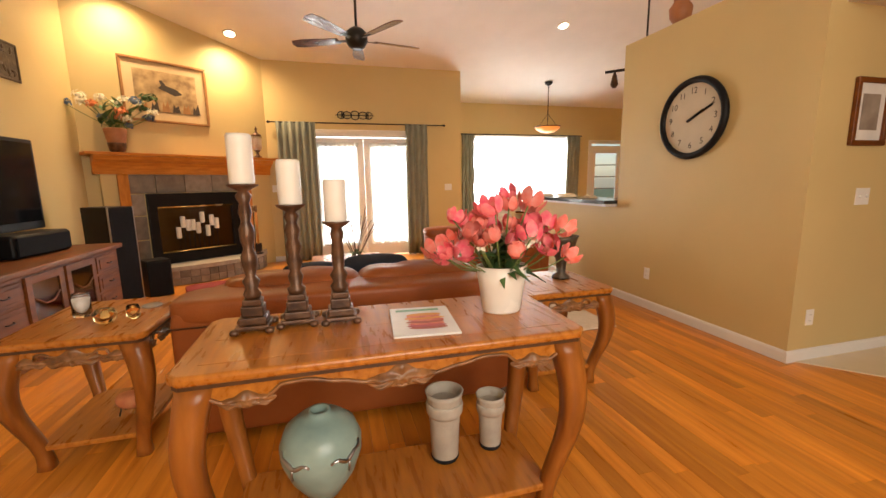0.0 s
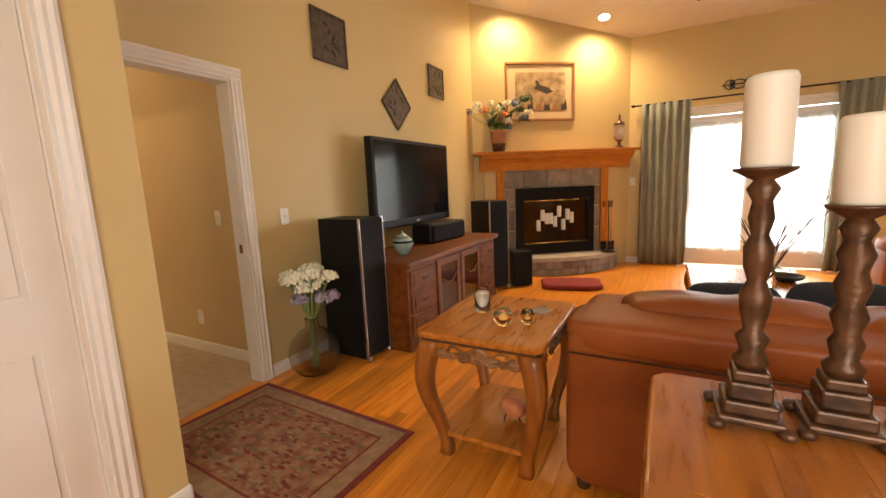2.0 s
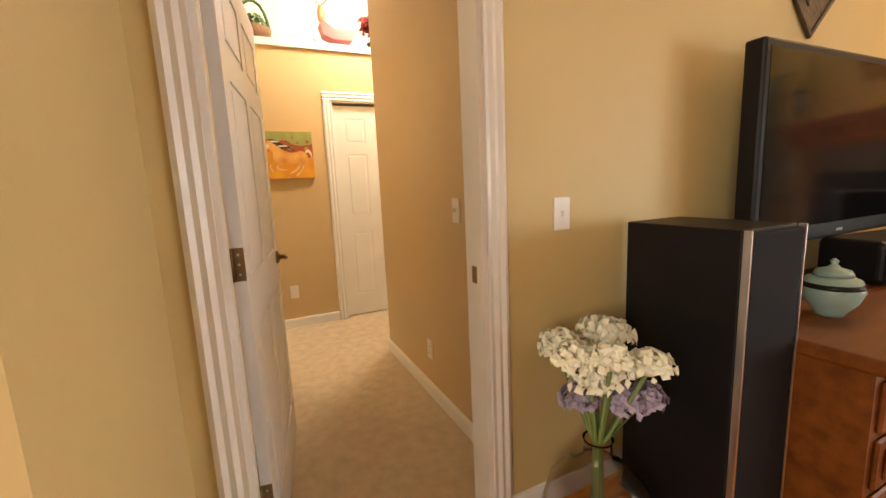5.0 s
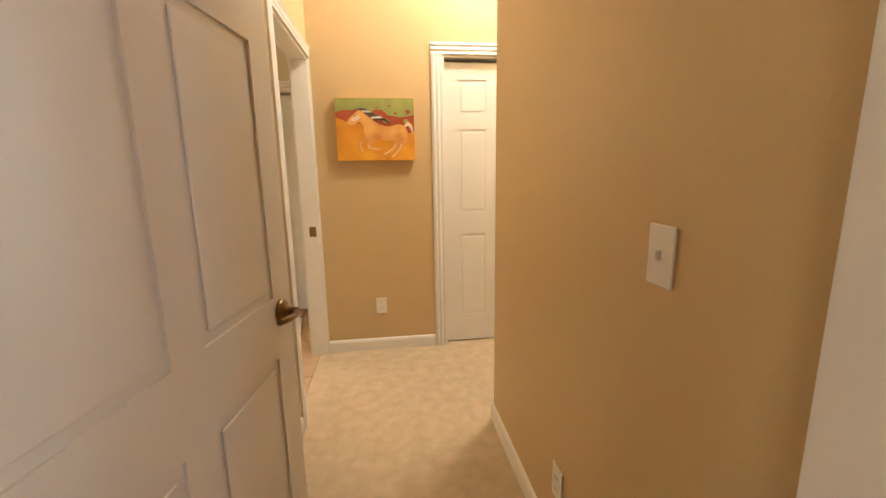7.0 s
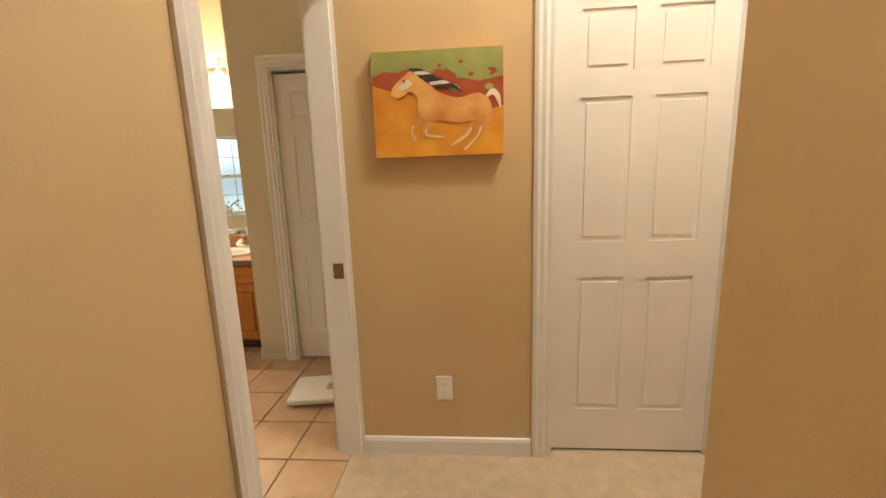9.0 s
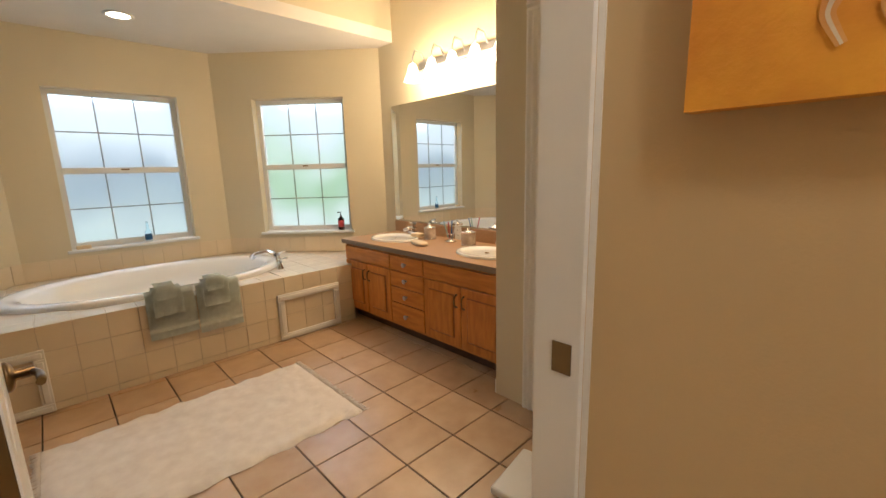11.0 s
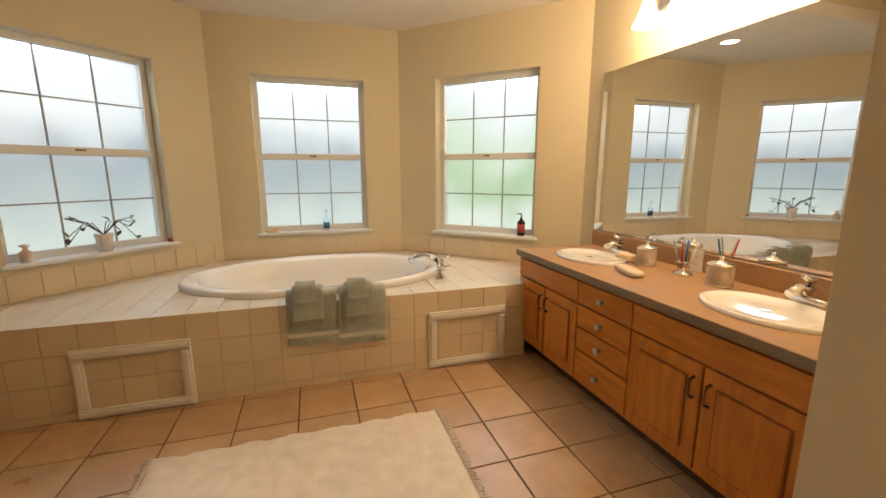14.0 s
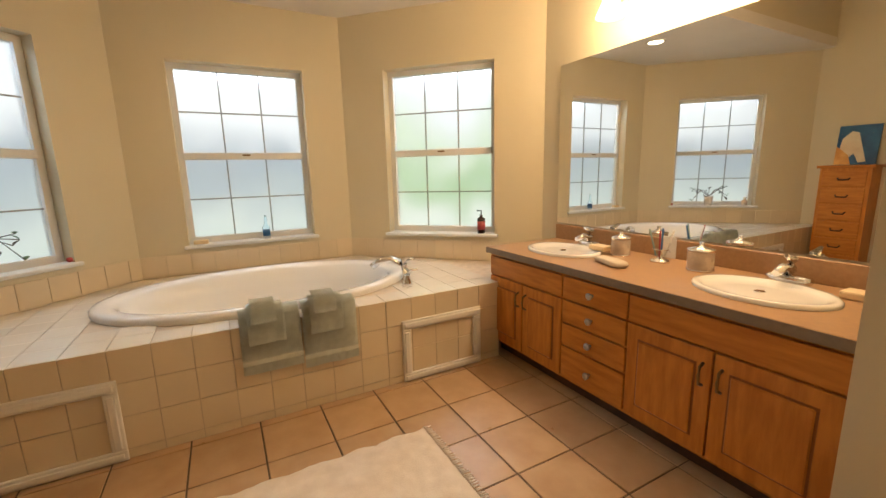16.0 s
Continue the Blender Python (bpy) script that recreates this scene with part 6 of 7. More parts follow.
for k, (pts, wd) in enumerate((([(0.215, 0.165), (0.160, 0.125), (0.153, 0.10), (0.172, 0.062)], (0.019, 0.011, 0.008, 0.006)), ([(0.245, 0.16), (0.212, 0.105), (0.213, 0.083), (0.262, 0.076), (0.290, 0.074)], (0.022, 0.013, 0.008, 0.007, 0.005)),
                ([(0.445, 0.155), (0.398, 0.105), (0.375, 0.075), (0.315, 0.04)], (0.030, 0.016, 0.009, 0.005)), ([(0.46, 0.155), (0.437, 0.11), (0.425, 0.075), (0.38, 0.03), (0.365, 0.022)], (0.028, 0.017, 0.010, 0.006, 0.005)))):
    stroke("painted_leg", pts, wd, 2.9 + 0.5 * k, "palomino")
    stroke("painted_leg_light", pts[1:], [w * 0.3 for w in wd[1:]], 3.1 + 0.5 * k, "horse_white")
painted("painted_horse", [(0.075, 0.25), (0.095, 0.285), (0.145, 0.325), (0.162, 0.342), (0.172, 0.325), (0.225, 0.285), (0.27, 0.25), (0.345, 0.225), (0.425, 0.24), (0.472, 0.21), (0.478, 0.15), (0.445, 0.125), (0.40, 0.135), (0.345, 0.128), (0.265, 0.142), (0.205, 0.145), (0.182, 0.185), (0.185, 0.225), (0.155, 0.255), (0.125, 0.238), (0.095, 0.232)], 5.4, "palomino")
painted("painted_light", [(0.10, 0.265), (0.14, 0.30), (0.165, 0.285), (0.14, 0.265)], 6.4, "horse_white")
for k in range(6):
    stroke("painted_mane", [(0.155 + 0.02 * k, 0.338 - 0.014 * k), (0.20 + 0.024 * k, 0.335 - 0.012 * k), (0.235 + 0.026 * k, 0.305 - 0.012 * k)], (0.006, 0.007, 0.002), 6.6 + 0.3 * k, "paper" if k % 3 == 1 else "ink")
painted("painted_eye", [(0.126, 0.296), (0.131, 0.300), (0.136, 0.296), (0.131, 0.292)], 8.8, "ink")
# ledge ornaments
t = thing("basket", "brown wicker basket with moss and a tall handle on the ledge", "basket", pose(-5.2, 2.03, 2.6))
part("bowl", lathe([(0.09, 0), (0.14, 0.06), (0.15, 0.12), (0.13, 0.12), (0.05, 0.03)], 18), "wicker", t)
part("handle", tube([(0.0, -0.13 * math.cos(0.35 * k), 0.1 + 0.26 * math.sin(0.35 * k)) for k in range(10)], 0.014, 6), "leaf", t)
bloom_ball(t, "moss", (0, 0, 0.12), 0.12, "leaf", 80, 5, 0.04)
t = thing("reindeer_sleigh", "red sleigh ornament with a reindeer figure on the ledge", "ornament", pose(-5.16, 2.78, 2.6, 0, 0, 90))
part("sleigh_body", panel_xz([(-0.16, 0.10), (-0.08, 0.07), (0.1, 0.07), (0.2, 0.24), (0.17, 0.25), (0.08, 0.17), (-0.05, 0.16), (-0.15, 0.22), (-0.19, 0.2)], -0.07, 0.07), "label_red", t)
for y in (-0.06, 0.06):
    part("runner", tube([(-0.26, y, 0.06), (-0.2, y, 0.012), (0.15, y, 0.012), (0.2, y, 0.04)], 0.01, 6), "silver", t)
part("reindeer", puff(-0.16, 0, 0.30, 0.07, 0.06, 0.16, 0.8, 10), "terracotta", t)
for s in (-1, 1):
    part("antler", tube([(-0.16, 0, 0.37), (-0.16 + 0.05 * s, 0, 0.42), (-0.16 + 0.07 * s, 0, 0.47)], 0.007, 5), "terracotta", t)
t = thing("red_flowers", "bunch of dark red silk flowers on the ledge", "flowers", pose(-5.2, 3.12, 2.6))
part("pot", lathe([(0.05, 0), (0.07, 0.1)], 14), "black", t)
for k in range(7):
    bloom_ball(t, "blossom", (0.08 * math.cos(k), 0.1 * math.sin(k), 0.16 + 0.02 * k), 0.055, "red_cloth", 30, k, 0.03)

# ---- bathroom: windows ----
for k, (m, length, h0, h1) in enumerate(BAY):
    w = h1 - h0
    t = thing("window_%d" % (k + 1), "white aluminium sash window with frosted lites", "window", m @ pose(h0, 0, 0.735), kind="structure")
    H = 1.33
    fr = [(0, 0.042, 0.095, 0.15, 0.0, H), (w - 0.042, w, 0.095, 0.15, 0.0, H), (0.042, w - 0.042, 0.095, 0.15, H - 0.042, H), (0.042, w - 0.042, 0.095, 0.15, 0.0, 0.05)]
    part("window_frame", join_boxes(fr), "aluminium", t)
    part("meeting_rail", B(0.035, w - 0.035, 0.08, 0.14, H / 2 - 0.027, H / 2 + 0.027, 0.005, 2), "aluminium", t)
    for z0, z1 in ((0.035, H / 2 - 0.02), (H / 2 + 0.02, H - 0.035)):
        part("pane", B(0.035, w - 0.035, 0.122, 0.126, z0, z1), "frost", t).visible_shadow = False
        for i in (1, 2):
            x = 0.035 + (w - 0.07) * i / 3
            part("muntin", B(x - 0.005, x + 0.005, 0.112, 0.1215, z0, z1), "muntin", t)
        part("muntin", B(0.035, w - 0.035, 0.113, 0.1205, (z0 + z1) / 2 - 0.005, (z0 + z1) / 2 + 0.005), "muntin", t)
    part("window_sill", B(-0.03, w + 0.03, -0.035, 0.10, -0.022, 0.003, 0.005, 1), "aluminium", t, "white marble sill")
    part("sash_lock", B(w / 2 - 0.03, w / 2 + 0.03, 0.075, 0.086, H / 2 + 0.002, H / 2 + 0.014, 0.003, 1), "brass", t)


def on_sill(k, u, name, label, cat):
    m, length, h0, h1 = BAY[k]
    return thing(name, label, cat, m @ pose(h0 + u, 0.03, 0.7385))


t = on_sill(0, 0.50, "sill_plant", "white pot with a trailing dark plant on the window sill", "plant")
part("pot", lathe([(0.04, 0), (0.05, 0.09), (0.055, 0.12), (0.048, 0.12), (0.03, 0.1)], 18), "ceramic", t)
rs = random.Random(17)
for k in range(12):
    a = rs.random() * 6.28
    tip = (0.20 * math.cos(a), 0.05 * math.sin(a) - 0.01, 0.14 + 0.10 * rs.random() - (0.1 if k % 3 == 0 else 0))
    part("twig", tube([(0, 0, 0.11), (0.1 * math.cos(a), 0.03 * math.sin(a), 0.2), tip], 0.003, 5), "twig", t)
    part("leaf", leaf_mesh(0.06, 0.03, 0.5), "twig" if k % 2 else "leaf", t, "", pose(*tip, rs.uniform(-90, 0), 0, rs.random() * 360))
t = on_sill(0, 0.10, "soap_bottle", "small pink lotion bottle on the window sill", "bottle")
part("bottle", lathe([(0.03, 0), (0.032, 0.06), (0.012, 0.075), (0.012, 0.09)], 16), "floral", t)
part("cap", lathe([(0.015, 0.09), (0.03, 0.10), (0.01, 0.11)], 12), "white", t)
t = on_sill(0, 0.92, "red_trinket", "tiny dark red trinket on the window sill", "ornament")
part("bead", puff(0, 0, 0.015, 0.035, 0.03, 0.03, 0.8, 8), "label_red", t)
t = on_sill(1, 0.55, "clear_bottle", "clear blue pump bottle on the window sill", "bottle")
part("bottle", lathe([(0.026, 0), (0.028, 0.01), (0.028, 0.09), (0.012, 0.12), (0.011, 0.16), (0.006, 0.19)], 16), "bottle_clear", t)
part("label_wrap", lathe([(0.0285, 0.02), (0.0285, 0.07)], 16), "blue_paint", t, "blue label")
t = on_sill(1, 0.08, "soap_dish", "small tan soap bar on the sill", "soap")
part("bar", B(-0.05, 0.05, -0.02, 0.02, 0, 0.03, 0.006, 2), "soap", t)
t = on_sill(2, 0.80, "lotion_bottle", "dark brown pump bottle with a red label on the sill", "bottle")
part("bottle", lathe([(0.03, 0), (0.032, 0.006), (0.032, 0.12), (0.012, 0.135), (0.012, 0.15)], 16), "bottle_dark", t)
part("label_wrap", lathe([(0.0325, 0.03), (0.0325, 0.10)], 16), "label_red", t, "red label")
part("pump", tube([(0, 0, 0.15), (0, 0, 0.185), (-0.035, 0, 0.182)], 0.006, 6), "black", t)

# ---- tub deck ----
YA, ZD = -1.07, 0.52
deck = struct("tub_deck_core", bmesh.new(), "lgrout", "grout bed of the tiled tub surround", "tub surround")
TUBC = Vector((-4.83, -1.78))
TRX, TRY = 0.90, 0.55
bm = bmesh.new()
poly = [(-2.75, YA), (-2.75, -1.25), (-4.04, -2.54), (-5.60, -2.54), (-6.78, -1.36), (-6.78, -1.19), (-6.16, -1.19), (-6.16, YA)]
inner = [(TUBC.x + TRX * math.cos(2 * math.pi * k / 40), TUBC.y + TRY * math.sin(2 * math.pi * k / 40)) for k in range(40)]


def ring_deck(outer, hole, z, bm):
    """A flat sheet between an outline and a hole, joined by angle."""
    def ray_out(p):
        d = Vector(p) - TUBC
        best = 9
        for a, b in zip(outer, outer[1:] + outer[:1]):
            ax, ay = a[0] - TUBC.x, a[1] - TUBC.y
            ex, ey = b[0] - a[0], b[1] - a[1]
            den = d.x * ey - d.y * ex
            if abs(den) > 1e-9:
                s = (ax * ey - ay * ex) / den
                u = (ax * d.y - ay * d.x) / den
                if s > 0 and -1e-6 <= u <= 1 + 1e-6:
                    best = min(best, s)
        return TUBC + d * best
    angs = sorted(set([math.atan2(p[1] - TUBC.y, p[0] - TUBC.x) for p in outer] + [math.atan2(p[1] - TUBC.y, p[0] - TUBC.x) for p in hole]))
    ins, outs = [], []
    for a in angs:
        p = (TUBC.x + TRX * math.cos(a) / math.hypot(math.cos(a), math.sin(a) * TRX / TRY), TUBC.y + TRX * math.sin(a) / math.hypot(math.cos(a), math.sin(a) * TRX / TRY))
        q = ray_out(p)
        ins.append(bm.verts.new((*p, z)))
        outs.append(bm.verts.new((q.x, q.y, z)))
    n = len(angs)
    for k in range(n):
        bm.faces.new((ins[k], outs[k], outs[(k + 1) % n], ins[(k + 1) % n]))


ring_deck(poly, inner, ZD - 0.006, bm)
box(bm, -6.16, -2.75, YA - 0.03, YA - 0.006, 0, ZD - 0.0065)
bm.to_mesh(deck.data)
bm.free()
# the tub
tb = thing("bathtub", "white oval drop-in soaking tub", "bathtub", pose(TUBC.x, TUBC.y, ZD))
bm = bmesh.new()
rings = []
for sx, sy, z in ((1.0, 1.0, -0.004), (1.0, 1.0, 0.02), (0.985, 0.98, 0.036), (0.95, 0.93, 0.04), (0.90, 0.86, 0.034), (0.86, 0.80, 0.01), (0.83, 0.76, -0.1), (0.78, 0.70, -0.3), (0.66, 0.56, -0.40), (0.3, 0.3, -0.42)):
    rings.append([bm.verts.new((sx * 0.93 * math.cos(2 * math.pi * k / 56), sy * 0.58 * math.sin(2 * math.pi * k / 56), z)) for k in range(56)])
for a, b in zip(rings, rings[1:]):
    for k in range(56):
        bm.faces.new((a[k], a[(k + 1) % 56], b[(k + 1) % 56], b[k])).smooth = True
bm.faces.new(rings[-1])
part("shell", bm, "porcelain", tb)
part("drain", lathe([(0.03, -0.419), (0.028, -0.414)], 16, at=(-0.3, 0, 0)), "chrome", tb)
fa2 = thing("tub_faucet", "chrome arched tub faucet with two handles", "faucet", pose(-5.66, -1.46, ZD + 0.001, 0, 0, -20) @ Matrix.Scale(1.25, 4))
part("spout", tube([(0.0, 0.0, 0.0), (0, 0, 0.05), (0.03, 0, 0.10), (0.08, 0, 0.12), (0.14, 0, 0.11), (0.18, 0, 0.08)], 0.018, 12, None, (0.024, 0.02, 0.018, 0.018, 0.017, 0.018)), "chrome", fa2)
for y in (-0.13, 0.13):
    h = part("handle_base", lathe([(0.028, 0), (0.022, 0.02), (0.014, 0.05), (0.016, 0.06)], 16, at=(0, y, 0)), "chrome", fa2)
    part("handle_lever", tube([(0, y, 0.06), (-0.02, y + 0.01, 0.08), (-0.055, y + 0.015, 0.09)], 0.008, 8), "chrome", h)
# access panels in the apron
for x0, x1 in ((-4.12, -3.58), (-6.0, -5.455)):
    t = thing("access_panel", "white picture-frame moulding over a tiled access panel", "access panel", pose(x0, YA, 0.0), "access panels in the tub apron")
    w, hh = x1 - x0, 0.385
    for b in ((0, w, hh - 0.055, hh), (0, w, 0.004, 0.055), (0, 0.055, 0.055, hh - 0.055), (w - 0.055, w, 0.055, hh - 0.055)):
        f = part("frame_bar", B(b[0], b[1], 0.0005, 0.016, b[2], b[3], 0.003, 1), "white", t)
        part("frame_bead", B(b[0] + 0.012, b[1] - 0.012, 0.0162, 0.026, b[2] + 0.012, b[3] - 0.012, 0.006, 2), "white", f)


# towels folded over the deck edge
def draped(parent, name, w, drop, back, lift, thick, x=0.0, y=0.0, seed=1):
    """A folded towel over the edge y = 0 of the deck, hanging to the front (+y)."""
    prof = [(-back, 0.0), (-back * 0.5, 0.012), (-0.01, 0.012), (0.012, 0.004), (0.02, -0.02), (0.022, -drop * 0.5), (0.026, -drop)]
    bm = bmesh.new()
    n = 14
    rows = []
    for k in range(n + 1):
        u = w * (k / n - 0.5)
        rows.append([bm.verts.new((x + u * (1 + 0.03 * j / 6), y + yy + 0.006 * noise.noise(Vector((u * 18 + seed, j * 0.6, 0))) + (lift if j >= 3 else 0), lift + zz + 0.006 * noise.noise(Vector((u * 14, j, seed))))) for j, (yy, zz) in enumerate(prof)])
    for a, b in zip(rows, rows[1:]):
        for j in range(len(prof) - 1):
            bm.faces.new((a[j], b[j], b[j + 1], a[j + 1])).smooth = True
    bmesh.ops.solidify(bm, geom=bm.faces[:], thickness=-thick)
    return part(name, bm, "towel", parent)


for x, d in ((-4.755, 0.30), (-5.045, 0.33)):
    t = thing("towel_set", "folded sage bath towels layered over the tiled tub edge", "towels", pose(x, YA + 0.001, ZD + 0.055), "towel sets on the tub edge")
    draped(t, "bath_towel", 0.275, d, 0.10, 0.004, 0.018, seed=x)
    draped(t, "hand_towel", 0.165, 0.17, 0.08, 0.030, 0.014, 0.02, seed=x + 3)
    draped(t, "washcloth", 0.11, 0.08, 0.06, 0.056, 0.014, 0.03, seed=x + 5)
    part("towel_band", B(-0.141, 0.141, 0.028, 0.0315, -d + 0.05, -d + 0.075), "towel", t, "woven border band")

# ---- vanity (local: x along the wall from its left end, -y to the room) ----
VAN = pose(-6.77, 0.67, 0, 0, 0, 90)
# in world: local x -> +y, local -y -> +x
VL = 1.84


def vx(y):
    return y - 0.67


va = thing("vanity_cabinet", "honey oak double vanity cabinet with drawers", "vanity", VAN)
F = -0.60
part("body", B(-VL, 0, F, -0.002, 0.10, 0.70), "oak", va)
# recessed toe kick; the shadow under the cabinet is put into its dark colour
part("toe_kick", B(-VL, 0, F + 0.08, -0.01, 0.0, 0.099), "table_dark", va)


def shaker(parent, a, b, z0, z1, name, material, pull):
    d = part(name, B(a, b, F - 0.02, F - 0.001, z0, z1, 0.004, 2), material, parent)
    if name == "door":
        # thin dark sheet round the raised panel paints the groove's shade
        part("panel_groove_shade", B(a + 0.055, b - 0.055, F - 0.0215, F - 0.0195, z0 + 0.06, z1 - 0.06), "oak_groove", d)
        bm = bmesh.new()
        box(bm, a + 0.062, b - 0.062, F - 0.03, F - 0.0205, z0 + 0.067, z1 - 0.067, 0.009, 1)
        part("raised_panel", bm, "oak", d)
    if pull == "knob":
        part("knob", lathe([(0.007, 0), (0.007, 0.014), (0.017, 0.02), (0.018, 0.028), (0.01, 0.034)], 16), "silver", d, "brushed metal knob", pose((a + b) / 2, F - 0.02, (z0 + z1) / 2, 90))
    elif pull:
        x = b - 0.03 if pull == "right" else a + 0.03
        z = z1 - 0.10
        part("pull", tube([(x, F - 0.02, z - 0.045), (x, F - 0.042, z - 0.035), (x, F - 0.048, z), (x, F - 0.042, z + 0.035), (x, F - 0.02, z + 0.045)], 0.006, 8), "brass", d, "bronze bow pull")


G = 0.004
a0, b0 = -VL + 0.015, -1.165
shaker(va, a0, b0 - G, 0.565, 0.685, "false_front", "oak_h", None)
mid = (a0 + b0) / 2
shaker(va, a0, mid - G, 0.12, 0.555, "door", "oak", "right")
shaker(va, mid + G, b0 - G, 0.12, 0.555, "door", "oak", "left")
for z0, z1 in ((0.565, 0.685), (0.435, 0.555), (0.305, 0.425), (0.12, 0.295)):
    shaker(va, b0 + G, -0.762 - G, z0, z1, "drawer", "oak_h", "knob")
shaker(va, -0.762 + G, -0.02, 0.565, 0.685, "false_front", "oak_h", None)
shaker(va, -0.762 + G, -0.39 - G, 0.12, 0.555, "door", "oak", "right")
shaker(va, -0.39 + G, -0.02, 0.12, 0.555, "door", "oak", "left")
ct = thing("vanity_counter", "brown laminate vanity countertop with backsplash", "countertop", VAN)
part("slab", B(-VL - 0.01, 0.005, F - 0.035, -0.002, 0.702, 0.742, 0.003, 1), "counter", ct)
part("edge_band", B(-VL - 0.012, 0.005, F - 0.039, F - 0.0355, 0.703, 0.741), "counter_edge", ct, "taupe edge band")
part("backsplash", B(-VL - 0.01, 0.005, -0.022, -0.002, 0.7425, 0.845, 0.003, 1), "counter", ct)
struct("mirror_vanity", B(-6.775, -6.769, -1.19, 0.66, 0.855, 1.94), "mirror", "large frameless mirror over the vanity", "mirror")


def basin(y, label):
    t = thing("sink_basin", label, "sink", pose(-6.43, y, 0.742), "vanity sinks")
    bm = bmesh.new()
    rr = []
    for s, z in ((1.0, 0.001), (1.0, 0.012), (0.97, 0.018), (0.90, 0.017), (0.84, 0.008), (0.80, 0.004), (0.5, 0.0022)):
        rr.append([bm.verts.new((0.185 * s * math.cos(2 * math.pi * k / 40), 0.245 * s * math.sin(2 * math.pi * k / 40), z)) for k in range(40)])
    for a, b in zip(rr, rr[1:]):
        for k in range(40):
            bm.faces.new((a[k], a[(k + 1) % 40], b[(k + 1) % 40], b[k])).smooth = True
    bm.faces.new(rr[-1])
    part("bowl", bm, "porcelain", t)
    part("drain", lathe([(0.02, 0.003), (0.018, 0.006)], 14), "chrome", t)
    f = thing("sink_faucet", "chrome single-lever faucet at the back of the sink", "faucet", pose(-6.66, y, 0.743), "vanity faucets")
    part("base", puff(0, 0, 0.02, 0.06, 0.16, 0.04, 0.5, 12), "chrome", f)
    part("spout", tube([(0, 0, 0.02), (0.01, 0, 0.06), (0.06, 0, 0.075), (0.12, 0, 0.06)], 0.018, 10, None, (0.03, 0.026, 0.02, 0.014)), "chrome", f)
    part("lever", tube([(-0.005, 0, 0.07), (-0.01, 0, 0.10), (0.05, 0, 0.125)], 0.012, 8, None, (0.022, 0.02, 0.008)), "chrome", f)


basin(-0.78, "white oval drop-in sink near the tub end of the counter")
basin(0.28, "white oval drop-in sink near the linen closet")
for y, s, lb in ((-0.50, 1.0, "round mercury glass soap dispenser on the counter"), (-0.05, 1.1, "round mercury glass canister with a chrome lid")):
    t = thing("canister", lb, "canister", pose(-6.60, y, 0.7425), "mercury glass canisters")
    part("body", lathe([(0.05 * s, 0), (0.052 * s, 0.01), (0.052 * s, 0.09), (0.05 * s, 0.095)], 24), "marble", t)
    part("rim", lathe([(0.054 * s, 0.095), (0.054 * s, 0.105), (0.02, 0.115), (0.008, 0.125), (0.012, 0.138)], 24), "chrome", t, "chrome lid")
    part("foot_ring", lathe([(0.054 * s, 0.0005), (0.054 * s, 0.008)], 24), "chrome", t)
t = thing("toothbrush_stand", "chrome stand with toothbrushes on the counter", "toothbrush stand", pose(-6.62, -0.27, 0.7425))
part("cup", lathe([(0.05, 0), (0.045, 0.01), (0.012, 0.02), (0.012, 0.06), (0.04, 0.065), (0.04, 0.07)], 18), "chrome", t)
for k, c in enumerate(("label_red", "white", "blue_paint", "celadon")):
    a = 1.57 * k + 0.4
    part("toothbrush", tube([(0.02 * math.cos(a), 0.02 * math.sin(a), 0.03), (0.05 * math.cos(a), 0.06 * math.sin(a), 0.17)], 0.005, 6), c, t)
t = thing("folded_washcloth", "cream folded washcloth on the counter", "washcloth", pose(-6.36, -0.37, 0.7425, 0, 0, 75))
part("cloth", puff(0, 0, 0.016, 0.22, 0.08, 0.032, 0.5, 12, None, 0.008), "throw", t)
for y in (-0.56, 0.52):
    t = thing("soap_bar", "tan soap bar beside the faucet", "soap", pose(-6.62 if y > 0 else -6.55, y if y > 0 else -0.60, 0.7615 if y < 0 else 0.7425), "soap bars")
    part("bar", B(-0.04, 0.04, -0.055, 0.055, 0, 0.03, 0.008, 2), "soap", t)
plate("outlet", pose(-6.748, -0.30, 0.80, 0, 0, 90), "outlet", "white outlet let into the backsplash")
# vanity light bar
vb = thing("vanity_light", "five-lamp brushed nickel vanity light with frosted shades", "vanity light", pose(-6.78, -0.2, 2.2, 0, 0, 90))
part("back_bar", B(-0.55, 0.55, -0.03, -0.001, -0.02, 0.05, 0.012, 2), "silver", vb)
for k in range(5):
    x = -0.46 + 0.23 * k
    arm = part("arm", tube([(x, -0.02, 0.02), (x, -0.07, 0.10), (x, -0.14, 0.11), (x, -0.17, 0.05), (x, -0.17, 0.0)], 0.007, 8), "silver", vb)
    sh = part("shade", lathe([(0.075, -0.14), (0.07, -0.12), (0.052, -0.09), (0.04, -0.05), (0.028, -0.01), (0.018, 0.0), (0.016, -0.002), (0.036, -0.05), (0.068, -0.12)], 22), "lamp_glass", vb, "lit frosted glass shade", pose(x, -0.17, 0))
    sh.visible_shadow = False
    lamp("vanity_bulb", "POINT", pose(-6.78 + 0.17, -0.2 + x, 2.10), 13.0, (1.0, 0.70, 0.40), 0.04)
downlight(-4.84, -1.86, 2.498, 0, 22)

